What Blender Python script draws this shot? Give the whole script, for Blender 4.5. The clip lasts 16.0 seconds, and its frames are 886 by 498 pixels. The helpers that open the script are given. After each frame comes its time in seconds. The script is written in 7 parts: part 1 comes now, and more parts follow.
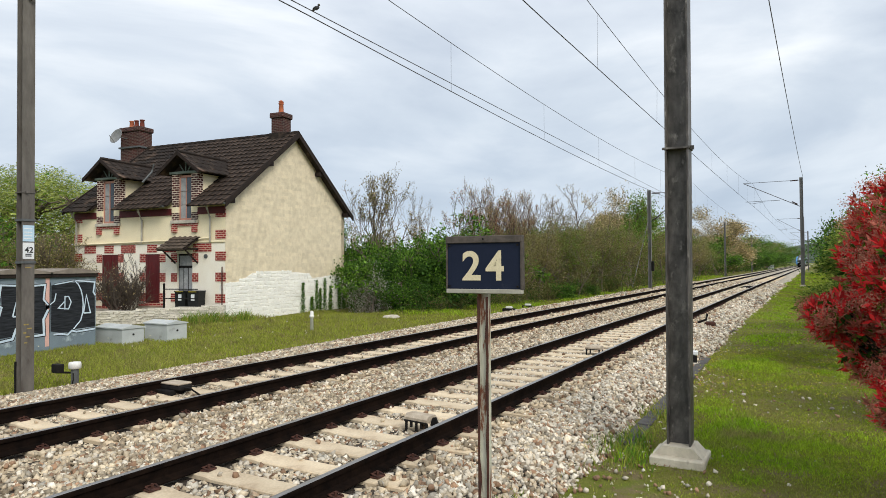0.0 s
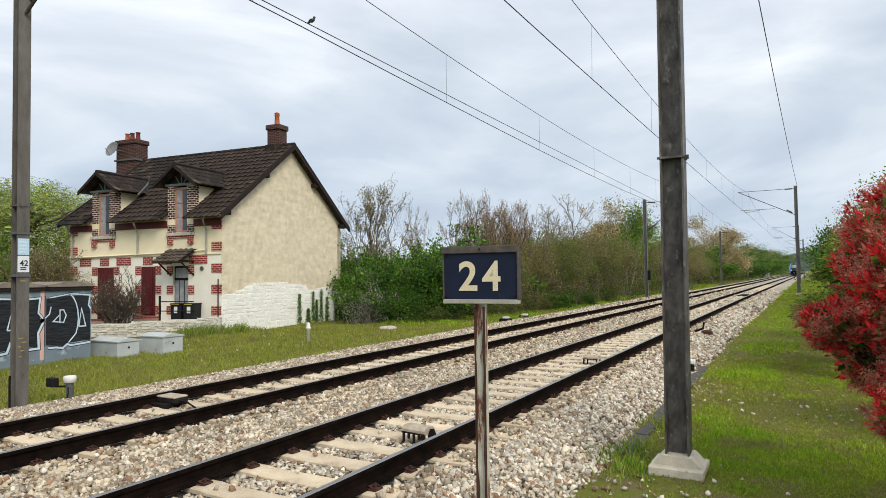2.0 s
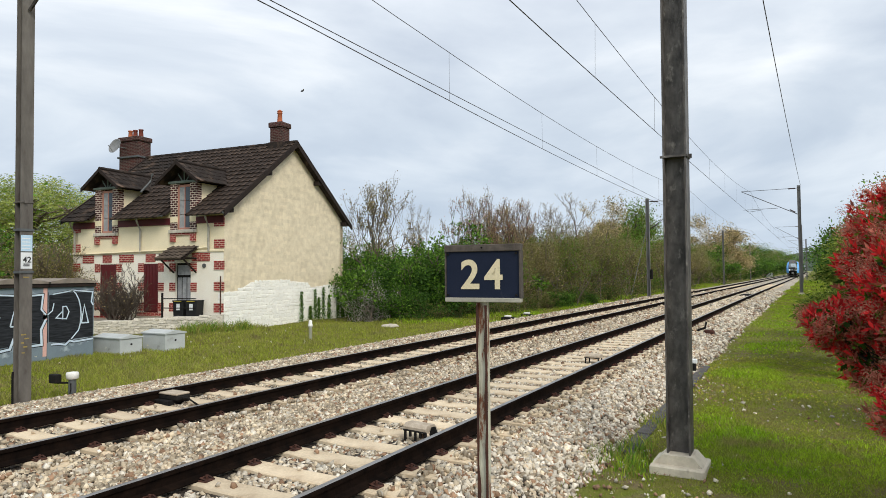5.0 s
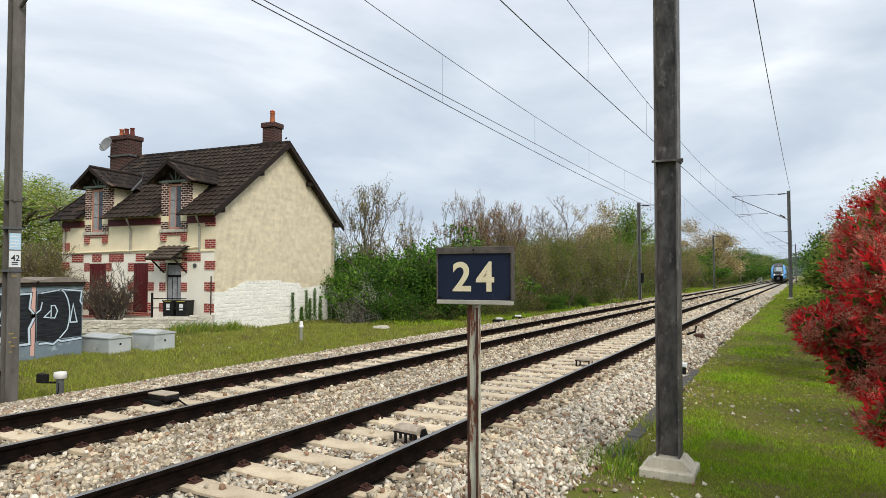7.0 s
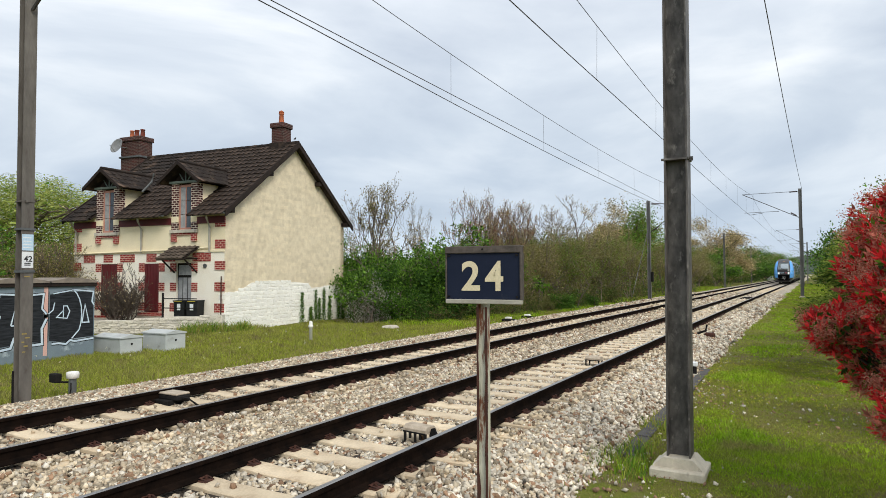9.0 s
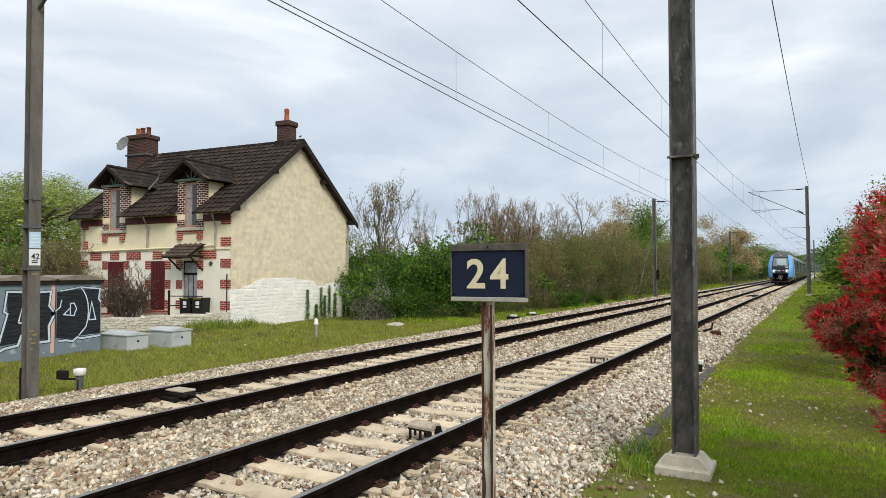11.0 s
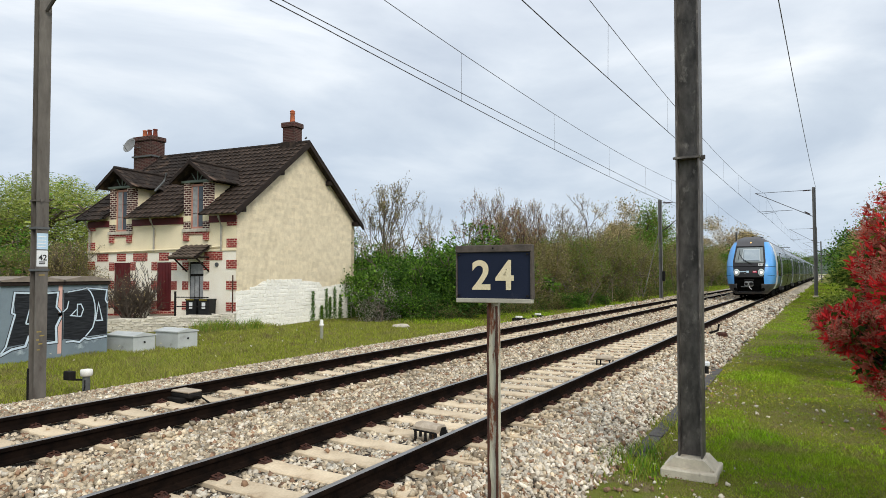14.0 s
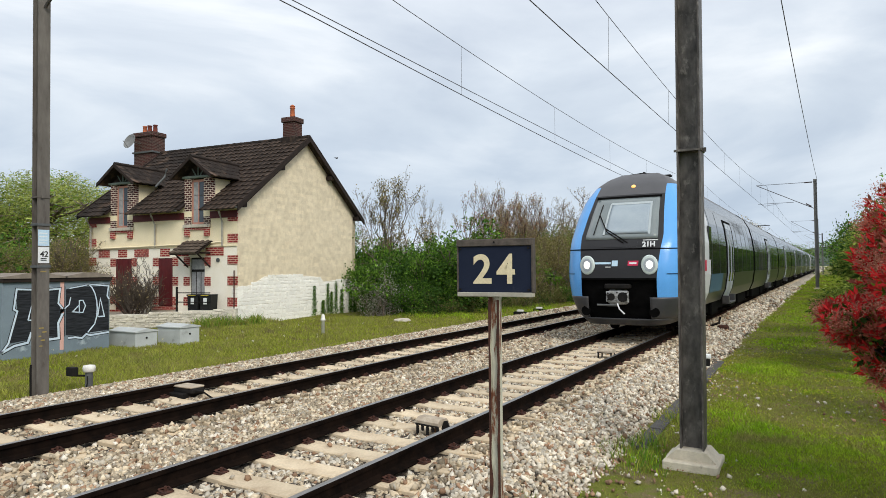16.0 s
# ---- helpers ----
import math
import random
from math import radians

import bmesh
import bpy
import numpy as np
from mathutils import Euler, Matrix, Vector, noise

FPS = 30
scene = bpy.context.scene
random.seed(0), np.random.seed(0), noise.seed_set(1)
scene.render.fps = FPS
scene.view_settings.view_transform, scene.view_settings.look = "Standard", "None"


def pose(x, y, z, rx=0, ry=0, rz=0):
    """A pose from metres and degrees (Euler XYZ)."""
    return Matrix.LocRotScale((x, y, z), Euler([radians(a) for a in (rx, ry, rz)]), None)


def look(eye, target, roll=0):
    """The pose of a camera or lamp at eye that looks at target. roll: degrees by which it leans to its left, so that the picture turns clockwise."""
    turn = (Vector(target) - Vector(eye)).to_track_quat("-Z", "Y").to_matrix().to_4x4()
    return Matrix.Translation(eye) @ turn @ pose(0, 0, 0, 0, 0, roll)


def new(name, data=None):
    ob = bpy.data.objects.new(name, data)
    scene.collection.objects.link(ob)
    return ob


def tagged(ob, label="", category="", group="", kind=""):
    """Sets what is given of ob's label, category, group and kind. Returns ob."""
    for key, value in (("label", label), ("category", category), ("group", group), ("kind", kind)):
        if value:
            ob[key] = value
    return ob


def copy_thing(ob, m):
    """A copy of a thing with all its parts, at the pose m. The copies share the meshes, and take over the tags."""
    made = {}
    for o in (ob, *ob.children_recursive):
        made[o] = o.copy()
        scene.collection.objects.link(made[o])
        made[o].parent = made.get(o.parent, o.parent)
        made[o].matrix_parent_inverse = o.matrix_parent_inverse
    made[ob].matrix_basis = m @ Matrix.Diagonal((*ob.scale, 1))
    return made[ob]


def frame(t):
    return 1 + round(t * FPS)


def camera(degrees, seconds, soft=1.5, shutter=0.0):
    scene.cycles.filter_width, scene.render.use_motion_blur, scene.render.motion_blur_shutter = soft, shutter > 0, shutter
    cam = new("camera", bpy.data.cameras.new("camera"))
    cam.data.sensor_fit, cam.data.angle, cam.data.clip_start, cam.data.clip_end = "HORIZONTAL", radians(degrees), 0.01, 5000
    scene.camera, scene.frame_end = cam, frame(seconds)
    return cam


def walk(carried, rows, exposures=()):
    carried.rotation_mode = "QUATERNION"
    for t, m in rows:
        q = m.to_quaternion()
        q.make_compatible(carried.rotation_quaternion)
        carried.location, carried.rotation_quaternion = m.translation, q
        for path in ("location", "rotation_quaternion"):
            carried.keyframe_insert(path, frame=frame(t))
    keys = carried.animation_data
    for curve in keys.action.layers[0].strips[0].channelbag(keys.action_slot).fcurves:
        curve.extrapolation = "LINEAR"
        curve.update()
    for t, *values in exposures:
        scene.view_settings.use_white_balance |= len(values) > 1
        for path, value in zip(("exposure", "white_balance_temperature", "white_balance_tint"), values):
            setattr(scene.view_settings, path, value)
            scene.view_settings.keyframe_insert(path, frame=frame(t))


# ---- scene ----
H = 1.748
VIEW = [(0, 29.357, 1.356, 0.321), (0.5, 29.254, 1.572, 0.437), (1, 29.24, 1.816, 0.56), (1.5, 29.151, 2.02, 0.677),
        (2, 29.053, 2.29, 0.714), (2.5, 29.289, 2.662, 0.739), (3, 29.525, 2.434, 0.825), (3.3, 29.2, 2.29, 0.6),
        (5.5, 29.208, 2.088, 0.422), (6, 28.132, 2.084, -0.189), (6.5, 28.185, 1.967, -0.102), (7, 28.503, 2.31, -0.002),
        (7.5, 28.704, 2.236, 0.189), (8, 29.021, 2.08, 0.223), (8.5, 29.664, 2.091, 0.578), (9, 29.299, 2.261, 0.17),
        (11.5, 29.938, 1.908, 0.083), (12, 30.11, 1.793, 0.074), (12.5, 30.146, 1.91, 0.282), (13, 29.998, 1.996, 0.066),
        (13.5, 29.941, 2.135, 0.014), (14, 30.225, 2.174, 0.106), (14.5, 30.3, 1.992, 0.197), (15, 30.309, 1.764, 0.345),
        (15.5, 30.271, 1.662, 0.401), (16, 30.324, 1.657, 0.434)]
cam = camera(69.14, 16.0, 0.85)
walk(cam, [(t, pose(0, 0, H, 90 + p, r, y)) for t, y, p, r in VIEW], exposures=[(0, 0.0), (16, 0.0)])

# ---- light ----
SUN_EL, SUN_AZ = 40, 122   # sun height and compass turn (degrees): behind the viewer, to the right
world = bpy.data.worlds.new("overcast")
scene.world = world
world.use_nodes = True
wn, wl = world.node_tree.nodes, world.node_tree.links
sky = wn.new("ShaderNodeTexSky")
sky.sky_type, sky.sun_disc = "NISHITA", False
sky.sun_elevation, sky.sun_rotation, sky.altitude = radians(SUN_EL), radians(SUN_AZ), 50
tc = wn.new("ShaderNodeTexCoord")
mp = wn.new("ShaderNodeMapping")
mp.inputs["Scale"].default_value = (1.0, 1.0, 3.2)
mp.inputs["Rotation"].default_value = (0.12, 0.06, 0.5)
n1 = wn.new("ShaderNodeTexNoise")
n1.inputs["Scale"].default_value, n1.inputs["Detail"].default_value, n1.inputs["Roughness"].default_value = 1.9, 7, 0.52
n1.inputs["Distortion"].default_value = 0.35
cr = wn.new("ShaderNodeValToRGB")
cr.color_ramp.elements[0].position, cr.color_ramp.elements[0].color = 0.30, (0.49, 0.545, 0.63, 1)
cr.color_ramp.elements[1].position, cr.color_ramp.elements[1].color = 0.68, (1.0, 1.0, 0.99, 1)
mid = cr.color_ramp.elements.new(0.5)
mid.color = (0.69, 0.735, 0.79, 1)
cs = wn.new("ShaderNodeVectorMath")
cs.operation = "SCALE"
cs.inputs["Scale"].default_value = 9.0
mx = wn.new("ShaderNodeMix")
mx.data_type = "RGBA"
mx.inputs[0].default_value = 0.93
bg = wn["Background"]
bg.inputs["Strength"].default_value = 0.138
wl.new(tc.outputs["Generated"], mp.inputs["Vector"])
wl.new(mp.outputs[0], n1.inputs["Vector"])
wl.new(n1.outputs[0], cr.inputs[0])
sepz = wn.new("ShaderNodeSeparateXYZ")
wl.new(tc.outputs["Generated"], sepz.inputs[0])
gr = wn.new("ShaderNodeValToRGB")
gr.color_ramp.elements[0].position, gr.color_ramp.elements[0].color = 0.0, (0.80, 0.87, 0.95, 1)
gr.color_ramp.elements[1].position, gr.color_ramp.elements[1].color = 0.42, (1.06, 1.06, 1.06, 1)
low = gr.color_ramp.elements.new(0.10)
low.color = (0.60, 0.665, 0.75, 1)
low = gr.color_ramp.elements.new(0.22)
low.color = (0.80, 0.84, 0.88, 1)
gm = wn.new("ShaderNodeMix")
gm.data_type, gm.blend_type = "RGBA", "MULTIPLY"
gm.inputs[0].default_value = 1.0
wl.new(sepz.outputs["Z"], gr.inputs[0])
wl.new(cr.outputs[0], gm.inputs[6])
wl.new(gr.outputs[0], gm.inputs[7])
wl.new(gm.outputs[2], cs.inputs[0])
wl.new(sky.outputs[0], mx.inputs[6])
wl.new(cs.outputs[0], mx.inputs[7])
wl.new(mx.outputs[2], bg.inputs["Color"])
sun = new("sun", bpy.data.lights.new("sun", "SUN"))
sun.data.energy, sun.data.angle, sun.data.color = 2.3, radians(24), (1.0, 0.95, 0.87)
sa, se = radians(SUN_AZ), radians(SUN_EL)
sun.matrix_world = look((0, 0, 30), (-30 * math.sin(sa) * math.cos(se), -30 * math.cos(sa) * math.cos(se), 30 - 30 * math.sin(se)))


# ---- materials ----
def material(name, a, b=None, scale=8.0, rough=0.7, metal=0.0, bump=0.15, fine=60.0, island=0.0, rand=0.0,
             stain=None, stain_scale=1.2, stain_cut=(0.52, 0.66), stretch=(1, 1, 1), emit=None, spec=0.4, trans=0.0, dist=0.004):
    """Two colours mixed by noise, finer grain on top, an optional third stain colour, and bump."""
    m = bpy.data.materials.new(name)
    m.use_nodes = True
    n, l = m.node_tree.nodes, m.node_tree.links
    p = n["Principled BSDF"]
    b = b or tuple(min(1, c * 0.75) for c in a)
    co = n.new("ShaderNodeTexCoord")
    mpn = n.new("ShaderNodeMapping")
    mpn.inputs["Scale"].default_value = stretch
    l.new(co.outputs["Object"], mpn.inputs[0])
    big = n.new("ShaderNodeTexNoise")
    big.inputs["Scale"].default_value, big.inputs["Detail"].default_value, big.inputs["Roughness"].default_value = scale, 6, 0.6
    l.new(mpn.outputs[0], big.inputs["Vector"])
    ramp = n.new("ShaderNodeValToRGB")
    ramp.color_ramp.elements[0].position, ramp.color_ramp.elements[1].position = 0.36, 0.64
    ramp.color_ramp.elements[0].color, ramp.color_ramp.elements[1].color = (*a, 1), (*b, 1)
    l.new(big.outputs[0], ramp.inputs[0])
    out = ramp.outputs[0]
    small = n.new("ShaderNodeTexNoise")
    small.inputs["Scale"].default_value, small.inputs["Detail"].default_value = fine, 4
    l.new(mpn.outputs[0], small.inputs["Vector"])
    if stain:
        sn = n.new("ShaderNodeTexNoise")
        sn.inputs["Scale"].default_value, sn.inputs["Detail"].default_value, sn.inputs["Roughness"].default_value = stain_scale, 8, 0.68
        l.new(mpn.outputs[0], sn.inputs["Vector"])
        sr = n.new("ShaderNodeMapRange")
        sr.inputs[1].default_value, sr.inputs[2].default_value = stain_cut
        l.new(sn.outputs[0], sr.inputs[0])
        sm = n.new("ShaderNodeMix")
        sm.data_type = "RGBA"
        l.new(sr.outputs[0], sm.inputs[0])
        l.new(out, sm.inputs[6])
        sm.inputs[7].default_value = (*stain, 1)
        out = sm.outputs[2]
    hsv = n.new("ShaderNodeHueSaturation")
    l.new(out, hsv.inputs["Color"])
    val = n.new("ShaderNodeMapRange")
    val.inputs[3].default_value, val.inputs[4].default_value = 0.78, 1.22
    l.new(small.outputs[0], val.inputs[0])
    source = val.outputs[0]
    for amount, kind, socket in ((island, "ShaderNodeNewGeometry", "Random Per Island"), (rand, "ShaderNodeObjectInfo", "Random")):
        if amount:
            g = n.new(kind)
            mr = n.new("ShaderNodeMapRange")
            mr.inputs[3].default_value, mr.inputs[4].default_value = 1 - amount, 1 + amount
            l.new(g.outputs[socket], mr.inputs[0])
            mul = n.new("ShaderNodeMath")
            mul.operation = "MULTIPLY"
            l.new(source, mul.inputs[0])
            l.new(mr.outputs[0], mul.inputs[1])
            source = mul.outputs[0]
    l.new(source, hsv.inputs["Value"])
    l.new(hsv.outputs[0], p.inputs["Base Color"])
    p.inputs["Roughness"].default_value, p.inputs["Metallic"].default_value = rough, metal
    p.inputs["Specular IOR Level"].default_value = spec
    if trans:
        p.inputs["Transmission Weight"].default_value = trans
    if bump:
        bp = n.new("ShaderNodeBump")
        bp.inputs["Strength"].default_value, bp.inputs["Distance"].default_value = bump, dist * 5
        l.new(small.outputs[0], bp.inputs["Height"])
        l.new(bp.outputs[0], p.inputs["Normal"])
    if emit:
        p.inputs["Emission Color"].default_value = (*emit[:3], 1)
        p.inputs["Emission Strength"].default_value = emit[3]
    return m


def masonry(name, a, b, mortar, bw, bh, gap=0.012, rough=0.85, bump=0.6, squash=1.0, smooth=0.1, warp=0.0, stain=None, vary=0.17, stain_cut=(0.52, 0.66), stain_scale=1.2):
    """Brickwork or coursed stone drawn in the wall's own x-z (or y-z) plane, with recessed joints."""
    m = material(name, a, b, 3.0, rough, bump=0.3, stain=stain, stain_cut=stain_cut, stain_scale=stain_scale)
    n, l = m.node_tree.nodes, m.node_tree.links
    p = n["Principled BSDF"]
    co = n.new("ShaderNodeTexCoord")
    sep, com = n.new("ShaderNodeSeparateXYZ"), n.new("ShaderNodeCombineXYZ")
    src = co.outputs["Object"]
    if warp:
        nz = n.new("ShaderNodeTexNoise")
        nz.inputs["Scale"].default_value = 2.6
        sc = n.new("ShaderNodeVectorMath")
        sc.operation = "MULTIPLY_ADD"
        sc.inputs[1].default_value = (warp,) * 3
        l.new(src, nz.inputs["Vector"])
        l.new(nz.outputs[1], sc.inputs[0])
        l.new(src, sc.inputs[2])
        src = sc.outputs[0]
    l.new(src, sep.inputs[0])
    add = n.new("ShaderNodeMath")
    add.operation = "ADD"
    l.new(sep.outputs["X"], add.inputs[0])
    l.new(sep.outputs["Y"], add.inputs[1])
    l.new(add.outputs[0], com.inputs["X"])
    l.new(sep.outputs["Z"], com.inputs["Y"])
    br = n.new("ShaderNodeTexBrick")
    br.inputs["Scale"].default_value = 1.0
    br.inputs["Mortar Size"].default_value, br.inputs["Mortar Smooth"].default_value = gap, smooth
    br.inputs["Brick Width"].default_value, br.inputs["Row Height"].default_value = bw, bh
    br.squash = squash
    br.inputs["Color1"].default_value, br.inputs["Color2"].default_value, br.inputs["Mortar"].default_value = (1 - vary,) * 3 + (1,), (1 + vary,) * 3 + (1,), (1, 1, 1, 1)
    l.new(com.outputs[0], br.inputs["Vector"])
    base = p.inputs["Base Color"].links[0].from_socket
    tint = n.new("ShaderNodeMix")
    tint.data_type, tint.blend_type = "RGBA", "MULTIPLY"
    tint.inputs[0].default_value = 1
    l.new(base, tint.inputs[6])
    l.new(br.outputs["Color"], tint.inputs[7])
    mort = n.new("ShaderNodeMix")
    mort.data_type = "RGBA"
    l.new(br.outputs["Fac"], mort.inputs[0])
    l.new(tint.outputs[2], mort.inputs[6])
    mort.inputs[7].default_value = (*mortar, 1)
    l.new(mort.outputs[2], p.inputs["Base Color"])
    bp = n.new("ShaderNodeBump")
    bp.invert = True
    bp.inputs["Strength"].default_value, bp.inputs["Distance"].default_value = bump, 0.02
    l.new(br.outputs["Fac"], bp.inputs["Height"])
    if p.inputs["Normal"].links:
        l.new(p.inputs["Normal"].links[0].from_socket, bp.inputs["Normal"])
    l.new(bp.outputs[0], p.inputs["Normal"])
    return m


M = {}
M["soil"] = material("soil_grass", (0.13, 0.165, 0.022), (0.165, 0.16, 0.04), 2.2, 0.95, stain=(0.19, 0.145, 0.085), stain_scale=2.4, stain_cut=(0.50, 0.64), fine=55, bump=1.0, dist=0.006, spec=0.1)
# near-black bed: the shade in the gaps between stones, painted as colour
M["bed"] = material("ballast_gap_shade", (0.085, 0.071, 0.057), (0.045, 0.037, 0.03), 14, 0.95, fine=22, bump=1.0, dist=0.012, spec=0.15)
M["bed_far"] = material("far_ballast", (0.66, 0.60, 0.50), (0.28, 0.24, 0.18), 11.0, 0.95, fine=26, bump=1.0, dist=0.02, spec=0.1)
M["stone"] = material("ballast_stone", (0.56, 0.48, 0.35), (0.31, 0.25, 0.175), 3.5, 0.9, fine=35, island=0.55, stain=(0.25, 0.155, 0.10), stain_scale=6.0, stain_cut=(0.58, 0.70), spec=0.2)
M["stone_white"] = material("pale_ballast_stone", (0.68, 0.63, 0.53), (0.46, 0.405, 0.32), 4, 0.9, fine=35, island=0.42, spec=0.2)
M["sleeper"] = material("sleeper_concrete", (0.66, 0.55, 0.39), (0.55, 0.44, 0.3), 3, 0.9, fine=40, rand=0.14, stain=(0.30, 0.21, 0.14), stain_scale=2.2, stain_cut=(0.56, 0.75))
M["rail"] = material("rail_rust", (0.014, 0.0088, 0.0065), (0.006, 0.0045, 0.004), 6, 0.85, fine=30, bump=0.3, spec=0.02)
M["railhead"] = material("rail_polished", (0.36, 0.35, 0.34), (0.22, 0.21, 0.20), 5, 0.36, metal=0.85, bump=0.05, stretch=(20, 0.3, 1))
M["rust"] = material("rust", (0.085, 0.030, 0.018), (0.035, 0.015, 0.011), 14, 0.85)
M["steel"] = material("mast_steel", (0.15, 0.138, 0.126), (0.05, 0.046, 0.043), 6.5, 0.55, metal=0.2, fine=30, bump=0.35, stain=(0.27, 0.25, 0.225), stain_scale=9.0, stain_cut=(0.56, 0.70), stretch=(1, 1, 0.55), spec=0.35)
M["steel_brown"] = material("mast_dusty_steel", (0.165, 0.152, 0.135), (0.095, 0.086, 0.076), 3.5, 0.75, metal=0.1, fine=26, bump=0.3, stain=(0.07, 0.05, 0.04), stain_scale=3.5, stain_cut=(0.55, 0.7), stretch=(1, 1, 0.3), spec=0.2)
M["steel_pale"] = material("mast_galvanised", (0.2, 0.2, 0.195), (0.135, 0.13, 0.125), 2.4, 0.6, metal=0.3, fine=26, stain=(0.13, 0.11, 0.09), stain_scale=2.5, stretch=(1, 1, 0.3))
M["concrete"] = material("concrete", (0.58, 0.53, 0.44), (0.44, 0.4, 0.33), 5, 0.92, fine=40, bump=0.5, stain=(0.14, 0.12, 0.10), stain_scale=2.5, stain_cut=(0.58, 0.72))
M["footing"] = material("footing_concrete", (0.66, 0.60, 0.48), (0.52, 0.47, 0.37), 5, 0.92, fine=40, bump=0.5, stain=(0.16, 0.14, 0.11), stain_scale=3.5, stain_cut=(0.60, 0.72))
M["stone_red"] = material("brown_ballast_stone", (0.36, 0.225, 0.14), (0.22, 0.14, 0.09), 4, 0.9, fine=35, island=0.4, spec=0.15)
M["duct"] = material("duct_concrete", (0.10, 0.095, 0.09), (0.06, 0.056, 0.053), 6, 0.95, fine=40, bump=0.6, stain=(0.30, 0.29, 0.27), stain_scale=6, stain_cut=(0.62, 0.7))
M["wire"] = material("wire_bronze", (0.09, 0.085, 0.085), (0.06, 0.055, 0.055), 4, 0.6, metal=0.4, bump=0)
M["insulator"] = material("insulator_glaze", (0.05, 0.03, 0.03), (0.04, 0.03, 0.03), 4, 0.3, bump=0)
M["navy"] = material("sign_navy_enamel", (0.010, 0.0155, 0.034), (0.013, 0.019, 0.040), 3, 0.6, spec=0.15, fine=90, bump=0.05, stain=(0.04, 0.045, 0.06), stain_scale=6, stain_cut=(0.62, 0.8))
M["cream"] = material("sign_cream_paint", (0.70, 0.62, 0.42), (0.64, 0.56, 0.37), 9, 0.6, bump=0.05)
M["frame"] = material("sign_frame_metal", (0.065, 0.055, 0.048), (0.12, 0.10, 0.085), 14, 0.75, metal=0.2, bump=0.3)
M["postpaint"] = material("post_flaked_paint", (0.56, 0.55, 0.45), (0.46, 0.44, 0.35), 7, 0.7, stain=(0.17, 0.06, 0.028), stain_scale=7.5, stain_cut=(0.51, 0.56), stretch=(1, 1, 0.25), bump=0.4)
M["render"] = masonry("wall_render_cream", (0.80, 0.70, 0.51), (0.71, 0.61, 0.435), (0.70, 0.62, 0.46), 0.52, 0.16, 0.005, warp=0.14, bump=0.16, smooth=1.0, stain=(0.55, 0.455, 0.31), vary=0.07, stain_cut=(0.45, 0.80), stain_scale=3.2)
M["facade"] = material("facade_cream", (0.86, 0.76, 0.53), (0.80, 0.70, 0.48), 1.5, 0.92, fine=30, bump=0.2, stain=(0.60, 0.50, 0.34), stain_scale=0.8, stain_cut=(0.6, 0.75))
M["facade_white"] = material("facade_white", (0.88, 0.84, 0.73), (0.83, 0.77, 0.64), 1.5, 0.92, fine=30, bump=0.2)
M["whitestone"] = masonry("whitewashed_stone", (0.92, 0.90, 0.83), (0.87, 0.84, 0.75), (0.62, 0.56, 0.45), 0.34, 0.165, 0.010, warp=0.09, bump=0.55, smooth=0.9, stain=(0.66, 0.58, 0.44), vary=0.05, stain_cut=(0.58, 0.76), stain_scale=2.2)
M["lowwall"] = masonry("rubble_wall", (0.70, 0.66, 0.57), (0.56, 0.52, 0.44), (0.47, 0.43, 0.36), 0.27, 0.12, 0.010, warp=0.12, bump=0.8, smooth=0.9, stain=(0.30, 0.27, 0.21), vary=0.14, stain_cut=(0.56, 0.7), stain_scale=2.5)
M["plinthstone"] = material("whitewashed_stone_block", (0.95, 0.94, 0.88), (0.90, 0.88, 0.80), 4, 0.9, fine=40, bump=0.6, rand=0.06, stain=(0.74, 0.66, 0.50), stain_scale=3.0, stain_cut=(0.56, 0.72))
M["rubblestone"] = material("pale_rubble_block", (0.78, 0.74, 0.64), (0.62, 0.57, 0.47), 7, 0.92, fine=40, bump=0.8, rand=0.16, stain=(0.34, 0.30, 0.22), stain_scale=6.0, stain_cut=(0.56, 0.68))
M["brick"] = masonry("red_brick", (0.31, 0.028, 0.024), (0.20, 0.022, 0.02), (0.60, 0.40, 0.31), 0.23, 0.085, 0.011)
M["brickdark"] = masonry("dark_brick", (0.085, 0.016, 0.013), (0.03, 0.010, 0.009), (0.62, 0.52, 0.43), 0.23, 0.095, 0.014)
M["chimney"] = masonry("chimney_brick", (0.08, 0.020, 0.016), (0.030, 0.012, 0.010), (0.12, 0.085, 0.068), 0.23, 0.075, 0.011)
M["tile"] = material("roof_tile", (0.031, 0.0225, 0.018), (0.014, 0.0115, 0.0105), 0.9, 0.85, fine=22, bump=0.4, rand=0.35, island=0.30, stain=(0.105, 0.070, 0.050), stain_scale=1.1, stain_cut=(0.52, 0.70), spec=0.2)
M["tile_pale"] = material("porch_tile", (0.10, 0.074, 0.054), (0.06, 0.046, 0.035), 4, 0.85, fine=22, bump=0.4, rand=0.25)
M["verge"] = material("verge_board", (0.032, 0.022, 0.018), (0.02, 0.015, 0.013), 5, 0.85, spec=0.2)
M["terracotta"] = material("terracotta", (0.48, 0.145, 0.06), (0.36, 0.10, 0.05), 6, 0.85)
M["potdark"] = material("sooty_clay", (0.22, 0.05, 0.03), (0.12, 0.032, 0.022), 6, 0.85)
M["timber"] = material("grey_green_timber", (0.15, 0.19, 0.165), (0.11, 0.14, 0.12), 6, 0.8)
M["pinkframe"] = material("window_frame_pink", (0.48, 0.24, 0.18), (0.42, 0.20, 0.15), 6, 0.7)
M["redpaint"] = material("dark_red_paint", (0.11, 0.012, 0.014), (0.085, 0.01, 0.012), 5, 0.6)
